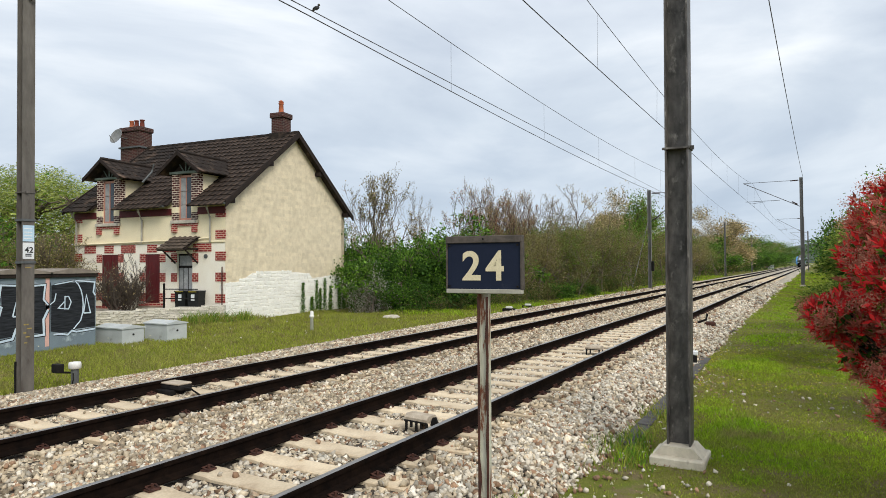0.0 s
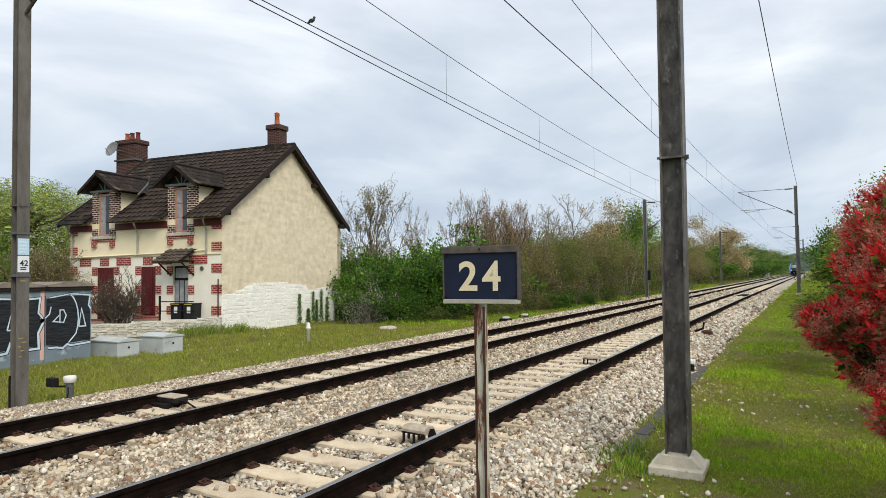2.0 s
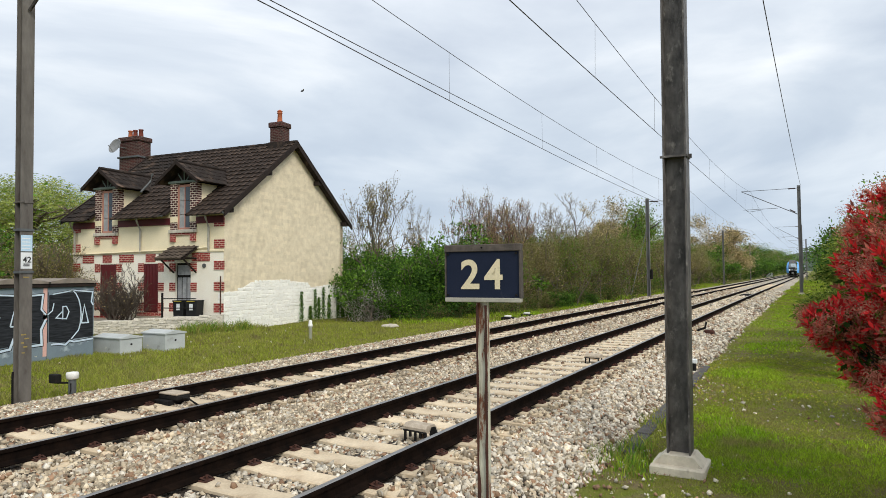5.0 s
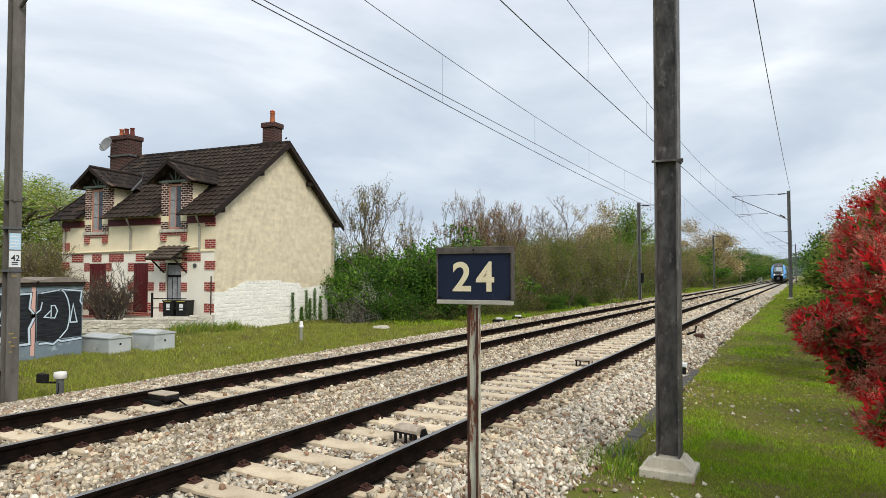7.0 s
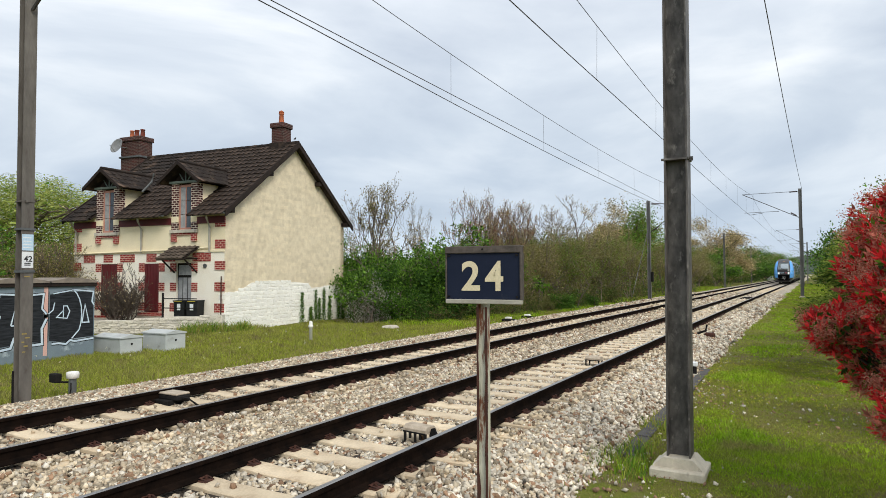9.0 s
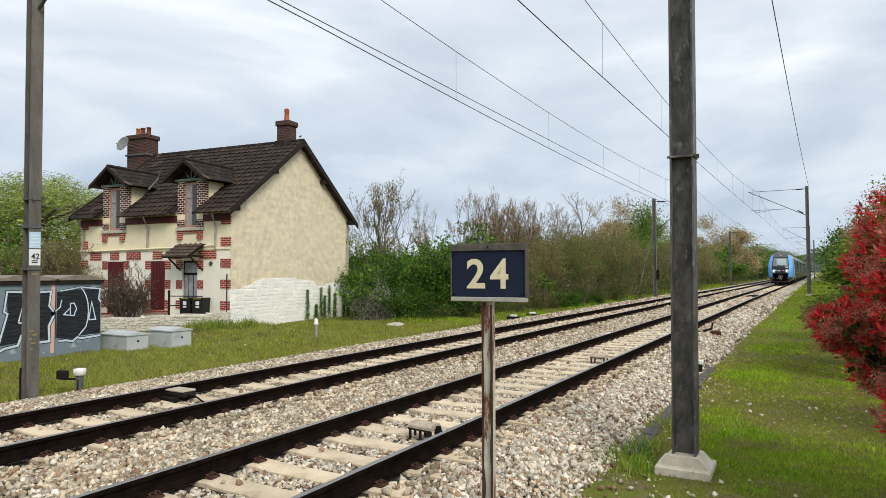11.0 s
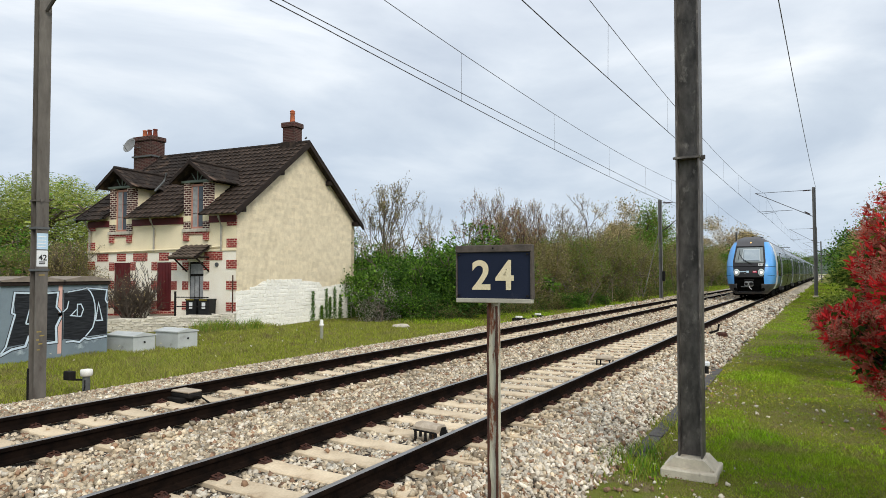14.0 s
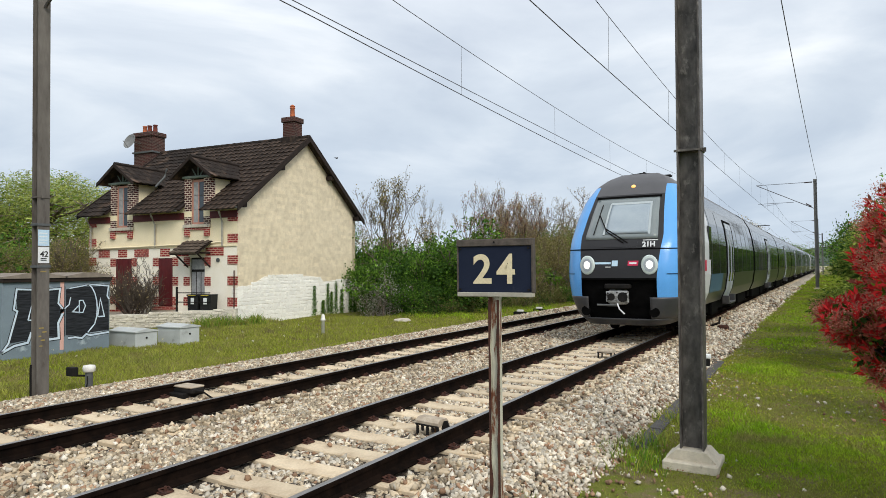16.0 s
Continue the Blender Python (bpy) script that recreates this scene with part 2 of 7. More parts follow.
M["glass"] = material("window_glass", (0.05, 0.06, 0.065), (0.04, 0.05, 0.055), 2, 0.06, bump=0, spec=0.8)
M["curtain"] = material("window_curtain", (0.36, 0.37, 0.37), (0.24, 0.25, 0.26), 5, 0.9)
M["pipepale"] = material("pale_pipe", (0.42, 0.40, 0.34), (0.30, 0.285, 0.24), 4, 0.7)
M["zinc"] = material("gutter_zinc", (0.13, 0.14, 0.14), (0.10, 0.105, 0.105), 5, 0.55, metal=0.4)
M["iron"] = material("black_iron", (0.012, 0.012, 0.012), (0.02, 0.018, 0.017), 8, 0.75, spec=0.08)
M["dish"] = material("dish_grey", (0.22, 0.225, 0.225), (0.17, 0.17, 0.17), 3, 0.5, bump=0)
M["binplastic"] = material("bin_plastic", (0.010, 0.011, 0.011), (0.016, 0.017, 0.017), 6, 0.6, spec=0.25)
M["yellow_worn"] = material("worn_yellow_paint", (0.34, 0.26, 0.06), (0.22, 0.17, 0.07), 20, 0.8)
M["yellow"] = material("yellow_plastic", (0.65, 0.52, 0.06), None, 6, 0.5, bump=0)
M["greenplastic"] = material("green_plastic", (0.03, 0.14, 0.06), None, 6, 0.5, bump=0)
M["white"] = material("white_paint", (0.78, 0.77, 0.73), (0.66, 0.65, 0.60), 8, 0.6)
M["cabinet"] = material("cabinet_grey", (0.50, 0.53, 0.52), (0.43, 0.455, 0.45), 2, 0.6, stain=(0.25, 0.25, 0.23), stain_scale=2.2, stain_cut=(0.6, 0.75))
M["hut"] = material("hut_blue_grey", (0.2, 0.255, 0.29), (0.16, 0.205, 0.235), 1.5, 0.85, stain=(0.40, 0.47, 0.50), stain_scale=1.6, stain_cut=(0.58, 0.68))
M["spray_black"] = material("spray_black", (0.010, 0.011, 0.013), (0.032, 0.036, 0.042), 3, 0.75, spec=0.2, stretch=(1, 1, 9))
M["spray_pale"] = material("spray_pale_blue", (0.62, 0.72, 0.80), (0.52, 0.63, 0.72), 4, 0.6, bump=0)
M["spray_pink"] = material("spray_pink", (0.72, 0.43, 0.36), (0.66, 0.40, 0.34), 4, 0.7, bump=0)
M["hutroof"] = material("hut_roof_concrete", (0.26, 0.22, 0.18), (0.19, 0.16, 0.13), 4, 0.9)
M["sensorlid"] = material("sensor_cover", (0.47, 0.40, 0.31), (0.33, 0.27, 0.20), 6, 0.85, stain=(0.22, 0.14, 0.09), stain_scale=5.0, stain_cut=(0.60, 0.76))
M["plate"] = material("plate_white", (0.74, 0.76, 0.76), (0.66, 0.69, 0.70), 5, 0.5, bump=0)
M["plate_blue"] = material("plate_blue", (0.42, 0.60, 0.74), (0.50, 0.66, 0.77), 8, 0.5, bump=0)
M["ink"] = material("ink", (0.03, 0.03, 0.03), None, 5, 0.6, bump=0)
M["train_blue"] = material("train_blue", (0.115, 0.37, 0.79), (0.11, 0.36, 0.77), 2, 0.22, bump=0, spec=0.5)
M["train_grey"] = material("train_anthracite", (0.028, 0.028, 0.03), (0.024, 0.024, 0.026), 3, 0.4, bump=0, spec=0.25)
M["train_roof"] = material("train_roof_grey", (0.085, 0.085, 0.09), (0.075, 0.075, 0.08), 3, 0.45, bump=0)
M["train_skirt"] = material("train_skirt_grey", (0.055, 0.056, 0.06), (0.045, 0.046, 0.05), 3, 0.42, bump=0, stain=(0.08, 0.07, 0.06), stain_scale=2.0)
M["train_black"] = material("train_black", (0.003, 0.003, 0.003), (0.005, 0.005, 0.005), 6, 0.8, bump=0, spec=0.02)
# grey paint; the green of the reflected hedge is mixed into the colour
M["train_side"] = material("grey_side_green_reflection", (0.034, 0.042, 0.036), (0.028, 0.034, 0.03), 1.0, 0.28, bump=0, spec=0.3)
M["train_white"] = material("train_white", (0.66, 0.68, 0.69), (0.60, 0.62, 0.63), 2, 0.3, bump=0)
M["train_cant"] = material("train_cant_grey", (0.06, 0.066, 0.07), (0.05, 0.056, 0.06), 2, 0.16, bump=0, spec=0.6)
M["train_silver"] = material("train_silver", (0.40, 0.44, 0.48), (0.35, 0.39, 0.43), 2, 0.35, metal=0.1, bump=0)
# opaque pale windscreen: the sky's reflection is painted into its base colour
M["screen"] = material("screen_sky_reflection", (0.20, 0.235, 0.235), (0.165, 0.195, 0.20), 1.2, 0.08, bump=0, spec=0.9)
M["cabpale"] = material("cab_interior_pale", (0.36, 0.42, 0.46), (0.30, 0.36, 0.41), 2, 0.25, bump=0)
M["cabframe"] = material("cab_frame_white", (0.44, 0.49, 0.50), (0.38, 0.43, 0.45), 2, 0.4, bump=0)
M["coupler"] = material("coupler_steel", (0.55, 0.56, 0.56), (0.34, 0.35, 0.35), 7, 0.5, metal=0.4, stain=(0.05, 0.045, 0.04), stain_scale=6.0)
M["train_blue_dim"] = material("train_panel_blue", (0.05, 0.12, 0.2), (0.045, 0.10, 0.16), 1.5, 0.35, bump=0, spec=0.4)
M["sideglass"] = material("train_window_glass", (0.016, 0.018, 0.016), (0.022, 0.022, 0.018), 2, 0.06, bump=0, spec=0.5)
M["headlamp"] = material("headlamp_lit", (0.9, 0.9, 0.85), None, 3, 0.2, bump=0, emit=(1.0, 0.97, 0.90, 1.0))
M["lampring"] = material("headlamp_surround", (0.62, 0.69, 0.67), (0.52, 0.60, 0.58), 3, 0.25, bump=0)
M["amber"] = material("roof_lamp_amber", (0.9, 0.55, 0.2), None, 3, 0.3, bump=0, emit=(1.0, 0.50, 0.12, 0.9))
M["red"] = material("red_badge", (0.62, 0.03, 0.09), None, 3, 0.4, bump=0)
M["bark"] = material("bark", (0.10, 0.08, 0.062), (0.065, 0.052, 0.04), 6, 0.9, bump=0.5)
M["twig"] = material("twig", (0.19, 0.15, 0.115), (0.12, 0.095, 0.075), 3, 0.9, island=0.3, bump=0)
M["twig_tan"] = material("twig_tan", (0.42, 0.34, 0.23), (0.28, 0.22, 0.15), 3, 0.9, island=0.3, bump=0)
M["twig_red"] = material("twig_red_brown", (0.125, 0.082, 0.06), (0.085, 0.058, 0.045), 3, 0.9, island=0.3, bump=0)


def leafmat(name, a, b, island=0.45, rough=0.6, stain=None, thin=0.4):
    """Leaves let part of the light through."""
    m = material(name, a, b, 1.1, rough, fine=12, island=island, bump=0, spec=0.12, stain=stain, stain_scale=1.5)
    n, l = m.node_tree.nodes, m.node_tree.links
    p = n["Principled BSDF"]
    tr = n.new("ShaderNodeBsdfTranslucent")
    l.new(p.inputs["Base Color"].links[0].from_socket, tr.inputs["Color"])
    ms = n.new("ShaderNodeMixShader")
    ms.inputs[0].default_value = thin
    l.new(p.outputs[0], ms.inputs[1])
    l.new(tr.outputs[0], ms.inputs[2])
    l.new(ms.outputs[0], n["Material Output"].inputs[0])
    return m


M["leaf_green"] = leafmat("leaf_green", (0.115, 0.245, 0.026), (0.165, 0.30, 0.042))
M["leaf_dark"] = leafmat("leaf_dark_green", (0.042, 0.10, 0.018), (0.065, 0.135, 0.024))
M["leaf_olive"] = leafmat("leaf_olive", (0.16, 0.165, 0.045), (0.225, 0.205, 0.068))
M["leaf_tan"] = leafmat("leaf_tan_buds", (0.46, 0.37, 0.19), (0.33, 0.26, 0.13))
M["leaf_gold"] = leafmat("leaf_gold_buds", (0.62, 0.50, 0.27), (0.47, 0.37, 0.19))
M["leaf_willow"] = leafmat("leaf_willow", (0.42, 0.46, 0.13), (0.32, 0.38, 0.09))
M["leaf_conifer"] = leafmat("leaf_conifer", (0.34, 0.39, 0.07), (0.22, 0.285, 0.05))
M["blossom"] = leafmat("white_blossom", (0.62, 0.58, 0.54), (0.5, 0.46, 0.42), 0.2)
M["leaf_red"] = leafmat("leaf_red", (0.72, 0.045, 0.046), (0.56, 0.036, 0.04), 0.5, 0.38)
M["leaf_bronze"] = leafmat("leaf_bronze", (0.53, 0.18, 0.125), (0.42, 0.14, 0.10), 0.45, 0.5)
M["flower_dry"] = leafmat("dry_flower_head", (0.60, 0.27, 0.19), (0.48, 0.21, 0.145), 0.3, 0.9)
M["grass"] = leafmat("grass_blade", (0.28, 0.325, 0.055), (0.36, 0.37, 0.075), 0.4, 0.7, stain=(0.21, 0.19, 0.08))
M["grass_olive"] = leafmat("grass_olive_blade", (0.34, 0.385, 0.05), (0.26, 0.31, 0.036), 0.4, 0.7, stain=(0.27, 0.22, 0.09))
M["grass_dry"] = leafmat("grass_dry_blade", (0.34, 0.28, 0.13), (0.25, 0.22, 0.09), 0.35, 0.8)
M["grass_lush"] = leafmat("lush_grass_blade", (0.24, 0.40, 0.02), (0.34, 0.46, 0.034), 0.45, 0.7, stain=(0.30, 0.28, 0.09))
M["flower"] = leafmat("meadow_flower", (0.75, 0.74, 0.68), (0.7, 0.66, 0.4), 0.2, 0.8)
M["flower_yellow"] = leafmat("yellow_flower", (0.62, 0.56, 0.06), (0.5, 0.5, 0.08), 0.2, 0.8)
M["hill"] = material("far_hill", (0.12, 0.16, 0.13), (0.16, 0.20, 0.17), 0.02, 1.0, bump=0)
M["bird"] = material("bird_grey_feather", (0.06, 0.06, 0.065), (0.11, 0.11, 0.115), 20, 0.8, bump=0)


# ---- mesh helpers ----
def box(bm, x0, x1, y0, y1, z0, z1, bevel=0.0, mi=0):
    r = bmesh.ops.create_cube(bm, size=1, matrix=Matrix.Translation(((x0 + x1) / 2, (y0 + y1) / 2, (z0 + z1) / 2)) @ Matrix.Diagonal((x1 - x0, y1 - y0, z1 - z0, 1)))
    if mi:
        for f in {f for v in r["verts"] for f in v.link_faces}:
            f.material_index = mi
    if bevel:
        bmesh.ops.bevel(bm, geom=list({e for v in r["verts"] for e in v.link_edges}), offset=bevel, segments=1, affect="EDGES")
    return bm


def boxm(x0, x1, y0, y1, z0, z1, bevel=0.0):
    return box(bmesh.new(), x0, x1, y0, y1, z0, z1, bevel)


def prism(bm, pts, axis, a, b):
    """Extrudes the polygon pts from a to b along the axis x, y or z."""
    def place(p, c):
        return {"x": (c, p[0], p[1]), "y": (p[0], c, p[1]), "z": (p[0], p[1], c)}[axis]
    lo, hi = [bm.verts.new(place(p, a)) for p in pts], [bm.verts.new(place(p, b)) for p in pts]
    bm.faces.new(lo), bm.faces.new(hi[::-1])
    for i in range(len(pts)):
        j = (i + 1) % len(pts)
        bm.faces.new((lo[j], lo[i], hi[i], hi[j]))
    bmesh.ops.recalc_face_normals(bm, faces=bm.faces)
    return bm


def tube(bm, pts, r, n=6, r2=None, close=True):
    """A round bar through the points, tapering from r to r2."""
    pts = [Vector(p) for p in pts]
    r2 = r if r2 is None else r2
    rings = []
    for i, p in enumerate(pts):
        d = (pts[min(i + 1, len(pts) - 1)] - pts[max(i - 1, 0)]).normalized()
        s = d.cross(Vector((0, 0, 1)) if abs(d.z) < 0.95 else Vector((1, 0, 0))).normalized()
        t = s.cross(d)
        q = r + (r2 - r) * i / max(1, len(pts) - 1)
        rings.append([bm.verts.new(p + (s * math.cos(2 * math.pi * k / n) + t * math.sin(2 * math.pi * k / n)) * q) for k in range(n)])
    for a, b in zip(rings, rings[1:]):
        for k in range(n):
            bm.faces.new((a[k], a[(k + 1) % n], b[(k + 1) % n], b[k]))
    if close and n > 2:
        bm.faces.new(rings[0][::-1]), bm.faces.new(rings[-1])
    return bm


def tubem(pts, r, n=6, r2=None):
    return tube(bmesh.new(), pts, r, n, r2)


def lathe(bm, prof, n=16, at=(0, 0, 0)):
    rings = [[bm.verts.new((at[0] + r * math.cos(2 * math.pi * k / n), at[1] + r * math.sin(2 * math.pi * k / n), at[2] + z)) for k in range(n)] for r, z in prof]
    for a, b in zip(rings, rings[1:]):
        for k in range(n):
            bm.faces.new((a[k], a[(k + 1) % n], b[(k + 1) % n], b[k]))
    bm.faces.new(rings[0][::-1]), bm.faces.new(rings[-1])
    return bm


def mesh_of(name, bm, mats, smooth=False):
    me = bpy.data.meshes.new(name)
    bm.to_mesh(me)
    bm.free()
    for m in mats if isinstance(mats, (list, tuple)) else [mats]:
        me.materials.append(m)
    if smooth:
        me.polygons.foreach_set("use_smooth", [True] * len(me.polygons))
    return me


def part(name, bm, mats, parent=None, label="", smooth=False, m=None):
    ob = new(name, mesh_of(name, bm, mats, smooth))
    ob.parent = parent
    if m is not None:
        ob.matrix_basis = m
    return tagged(ob, label)


def thing(name, m, label, category, group="", kind=""):
    ob = new(name)
    ob.empty_display_size = 0.2
    ob.matrix_basis = m
    return tagged(ob, label, category, group, kind)


def indexed(name, verts, tris, mats, parent=None, label="", mat_index=None):
    me = bpy.data.meshes.new(name)
    me.vertices.add(len(verts))
    me.vertices.foreach_set("co", np.asarray(verts, np.float32).ravel())
    k = tris.shape[1]
    me.loops.add(tris.size)
    me.loops.foreach_set("vertex_index", np.asarray(tris, np.int32).ravel())
    me.polygons.add(len(tris))
    me.polygons.foreach_set("loop_start", np.arange(len(tris), dtype=np.int32) * k)
    for m in mats if isinstance(mats, (list, tuple)) else [mats]:
        me.materials.append(m)
    if mat_index is not None:
        me.polygons.foreach_set("material_index", np.asarray(mat_index, np.int32))
    me.update(calc_edges=True)
    ob = new(name, me)
    ob.parent = parent
    return tagged(ob, label)


def words(name, text, size, mat, parent, m, bold=0.0, depth=0.003, squeeze=1.0):
    """Lettering in Blender's own font, turned into a mesh."""
    cu = bpy.data.curves.new(name, "FONT")
    cu.body, cu.size, cu.align_x, cu.align_y, cu.extrude, cu.offset = text, size, "CENTER", "CENTER", depth, bold
    tmp = bpy.data.objects.new(name, cu)
    me = bpy.data.meshes.new_from_object(tmp)
    bpy.data.objects.remove(tmp)
    me.materials.clear()
    me.materials.append(mat)
    ob = new(name, me)
    ob.parent = parent
    ob.matrix_basis = m @ Matrix.Diagonal((squeeze, 1, 1, 1))
    return ob


def xo(y):
    """The track's slow bend to the right, straight again past y = 60."""
    y = np.asarray(y, float) - 5.0
    off = np.where(y < 55.0, 1.136e-4 * np.maximum(y, 0.0) ** 2, 0.3436 + 0.0125 * (y - 55.0))
    return float(off) if off.ndim == 0 else off


# ---- ground ----
T_NEAR, T_FAR = -4.27, -7.893   # track centres
GROUND = -0.5


def ground_z(x, y):
    z = GROUND
    if x > -3.0:
        z += 0.06 * min(1, (x + 3.0) / 2)
    z += 0.035 * math.sin(x * 1.3 + 0.4 * y) * math.sin(y * 0.7 - 0.5 * x)
    return z


bm = bmesh.new()
xs = [-3000, -900, -300, -120, -60, -40] + [-30 + 0.75 * i for i in range(61)] + [18, 25, 40, 80, 200, 700, 3000]
ys = [-3000, -500, -100, -40, -15] + [-6 + 0.75 * i for i in range(71)] + [50, 56, 64, 74, 90, 110, 140, 200, 320, 600, 1200, 3500]
gv = [[bm.verts.new((x, y, ground_z(x, y) if -30 <= x <= 16 and -6 <= y <= 48 else GROUND)) for y in ys] for x in xs]
for i in range(len(xs) - 1):
    for j in range(len(ys) - 1):
        bm.faces.new((gv[i][j], gv[i + 1][j], gv[i + 1][j + 1], gv[i][j + 1]))
ground = part("ground", bm, M["soil"], None, "grassy soil verge with worn earthy patches", True)
tagged(ground, category="ground", kind="structure")

BED = [(-12.3, -0.62), (-11.5, -0.42), (-10.4, -0.235), (-9.4, -0.215), (-6.4, -0.225), (-6.05, -0.24), (-5.7, -0.225), (-3.0, -0.215), (-2.75, -0.24), (-2.2, -0.42), (-1.75, -0.62)]
bm = bmesh.new()
yy = [-8 + 4 * i for i in range(30)] + [130 + 30 * i for i in range(24)]
rows = [[bm.verts.new((x + xo(y), y, z)) for x, z in BED] for y in yy]
for a, b in zip(rows, rows[1:]):
    for k in range(len(BED) - 1):
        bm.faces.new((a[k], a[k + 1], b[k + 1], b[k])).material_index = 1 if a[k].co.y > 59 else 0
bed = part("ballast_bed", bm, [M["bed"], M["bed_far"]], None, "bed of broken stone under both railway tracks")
tagged(bed, category="ballast bed", kind="structure")


def bed_z(x):
    for (x0, z0), (x1, z1) in zip(BED, BED[1:]):
        if x0 <= x <= x1:
            return z0 + (z1 - z0) * (x - x0) / (x1 - x0)
    return -0.6


# ---- tracks ----
RAIL = [(-0.075, -0.172), (0.075, -0.172), (0.075, -0.160), (0.022, -0.142), (0.009, -0.128), (0.009, -0.055), (0.034, -0.042), (0.036, -0.012), (0.030, -0.002),
        (0.018, 0.0), (-0.018, 0.0), (-0.030, -0.002), (-0.036, -0.012), (-0.034, -0.042), (-0.009, -0.055), (-0.009, -0.128), (-0.022, -0.142), (-0.075, -0.160)]


def rail_bm(x):
    bm = bmesh.new()
    ys = [-8 + 4 * i for i in range(40)] + [160 + 15 * i for i in range(30)]
    rings = [[bm.verts.new((x + xo(y) + px, y, pz)) for px, pz in RAIL] for y in ys]
    n = len(RAIL)
    for a, b in zip(rings, rings[1:]):
        for k in range(n):
            f = bm.faces.new((a[k], a[(k + 1) % n], b[(k + 1) % n], b[k]))
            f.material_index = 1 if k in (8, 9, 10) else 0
    bmesh.ops.recalc_face_normals(bm, faces=bm.faces)
    return bm


def clip_bm():
    bm = boxm(-0.05, 0.05, -0.07, 0.07, -0.005, 0.018, 0.004)
    tube(bm, [(0.05, -0.05, 0.02), (-0.02, -0.055, 0.045), (-0.055, -0.03, 0.03), (-0.01, 0.0, 0.05), (-0.055, 0.03, 0.03), (-0.02, 0.055, 0.045), (0.05, 0.05, 0.02)], 0.011, 4)
    tube(bm, [(0.005, 0, 0.01), (0.005, 0, 0.075)], 0.014, 6)
    return bm


sleeper_me = bmesh.new()
prism(sleeper_me, [(-1.25, -0.19), (1.25, -0.19), (1.25, -0.02), (1.22, 0.0), (0.55, 0.0), (0.45, -0.012), (-0.45, -0.012), (-0.55, 0.0), (-1.22, 0.0), (-1.25, -0.02)], "y", -0.135, 0.135)
bmesh.ops.bevel(sleeper_me, geom=[e for e in sleeper_me.edges if all(v.co.z > -0.1 for v in e.verts)], offset=0.012, segments=1, affect="EDGES")
sleeper_me = mesh_of("sleeper", sleeper_me, M["sleeper"])
clip_me = mesh_of("rail_clip", clip_bm(), M["rust"])
for name, xc, off in (("near", T_NEAR, 0.02), ("far", T_FAR, 0.27)):
    tr = thing("railway_track", pose(0, 0, 0), "straight railway track, rusty rails with shiny heads on concrete sleepers", "railway track", "railway tracks", "structure")
    for side in (-0.7535, 0.7535):
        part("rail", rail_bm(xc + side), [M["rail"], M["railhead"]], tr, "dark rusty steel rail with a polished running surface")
    for i in range(180):
        y = -8.4 + off + 0.6 * i
        s = new("sleeper", sleeper_me)
        s.parent = tr
        s.matrix_basis = pose(xc + xo(y) + random.uniform(-0.012, 0.012), y, -0.176 + random.uniform(-0.004, 0.003), 0, 0, random.uniform(-0.5, 0.5))
        if i < 70:
            for dx, turn in ((-0.7535 - 0.11, 180), (-0.7535 + 0.11, 0), (0.7535 - 0.11, 180), (0.7535 + 0.11, 0)):
                c = new("rail_clip", clip_me)
                c.parent = tr
                c.matrix_basis = pose(xc + xo(y) + dx, y, -0.172, 0, 0, turn + random.uniform(-8, 8)) @ Matrix.Diagonal((1, 0.85, 0.72, 1))

# ---- loose ballast ----
CUBE = np.array([(-1, -1, -1), (1, -1, -1), (1, 1, -1), (-1, 1, -1), (-1, -1, 1), (1, -1, 1), (1, 1, 1), (-1, 1, 1)]) * 0.72
CUBE_F = np.array([(0, 3, 2), (0, 2, 1), (4, 5, 6), (4, 6, 7), (0, 1, 5), (0, 5, 4), (1, 2, 6), (1, 6, 5), (2, 3, 7), (2, 7, 6), (3, 0, 4), (3, 4, 7)])


def stones(name, rng, xyz, size, mats, label, mi=None):
    """Broken stones: knocked-about blocks, turned at random."""
    n = len(xyz)
    v = CUBE[None] * rng.uniform(0.55, 1.2, (n, 8, 1)) + rng.normal(0, 0.14, (n, 8, 3))
    v = v * rng.uniform(0.65, 1.35, (n, 1, 3)) * size[:, None, None]
    a = rng.uniform(0, 2 * np.pi, (n, 3))
    for k, (i, j) in enumerate(((0, 1), (1, 2), (0, 2))):
        c, s = np.cos(a[:, k])[:, None], np.sin(a[:, k])[:, None]
        p, q = v[:, :, i].copy(), v[:, :, j].copy()
        v[:, :, i], v[:, :, j] = p * c - q * s, p * s + q * c
    v += xyz[:, None, :]
    f = CUBE_F[None] + (np.arange(n) * 8)[:, None, None]
    ob = indexed(name, v.reshape(-1, 3), f.reshape(-1, 3), mats, None, label, None if mi is None else np.repeat(mi, 12))
    return tagged(ob, category="gravel", kind="stuff")


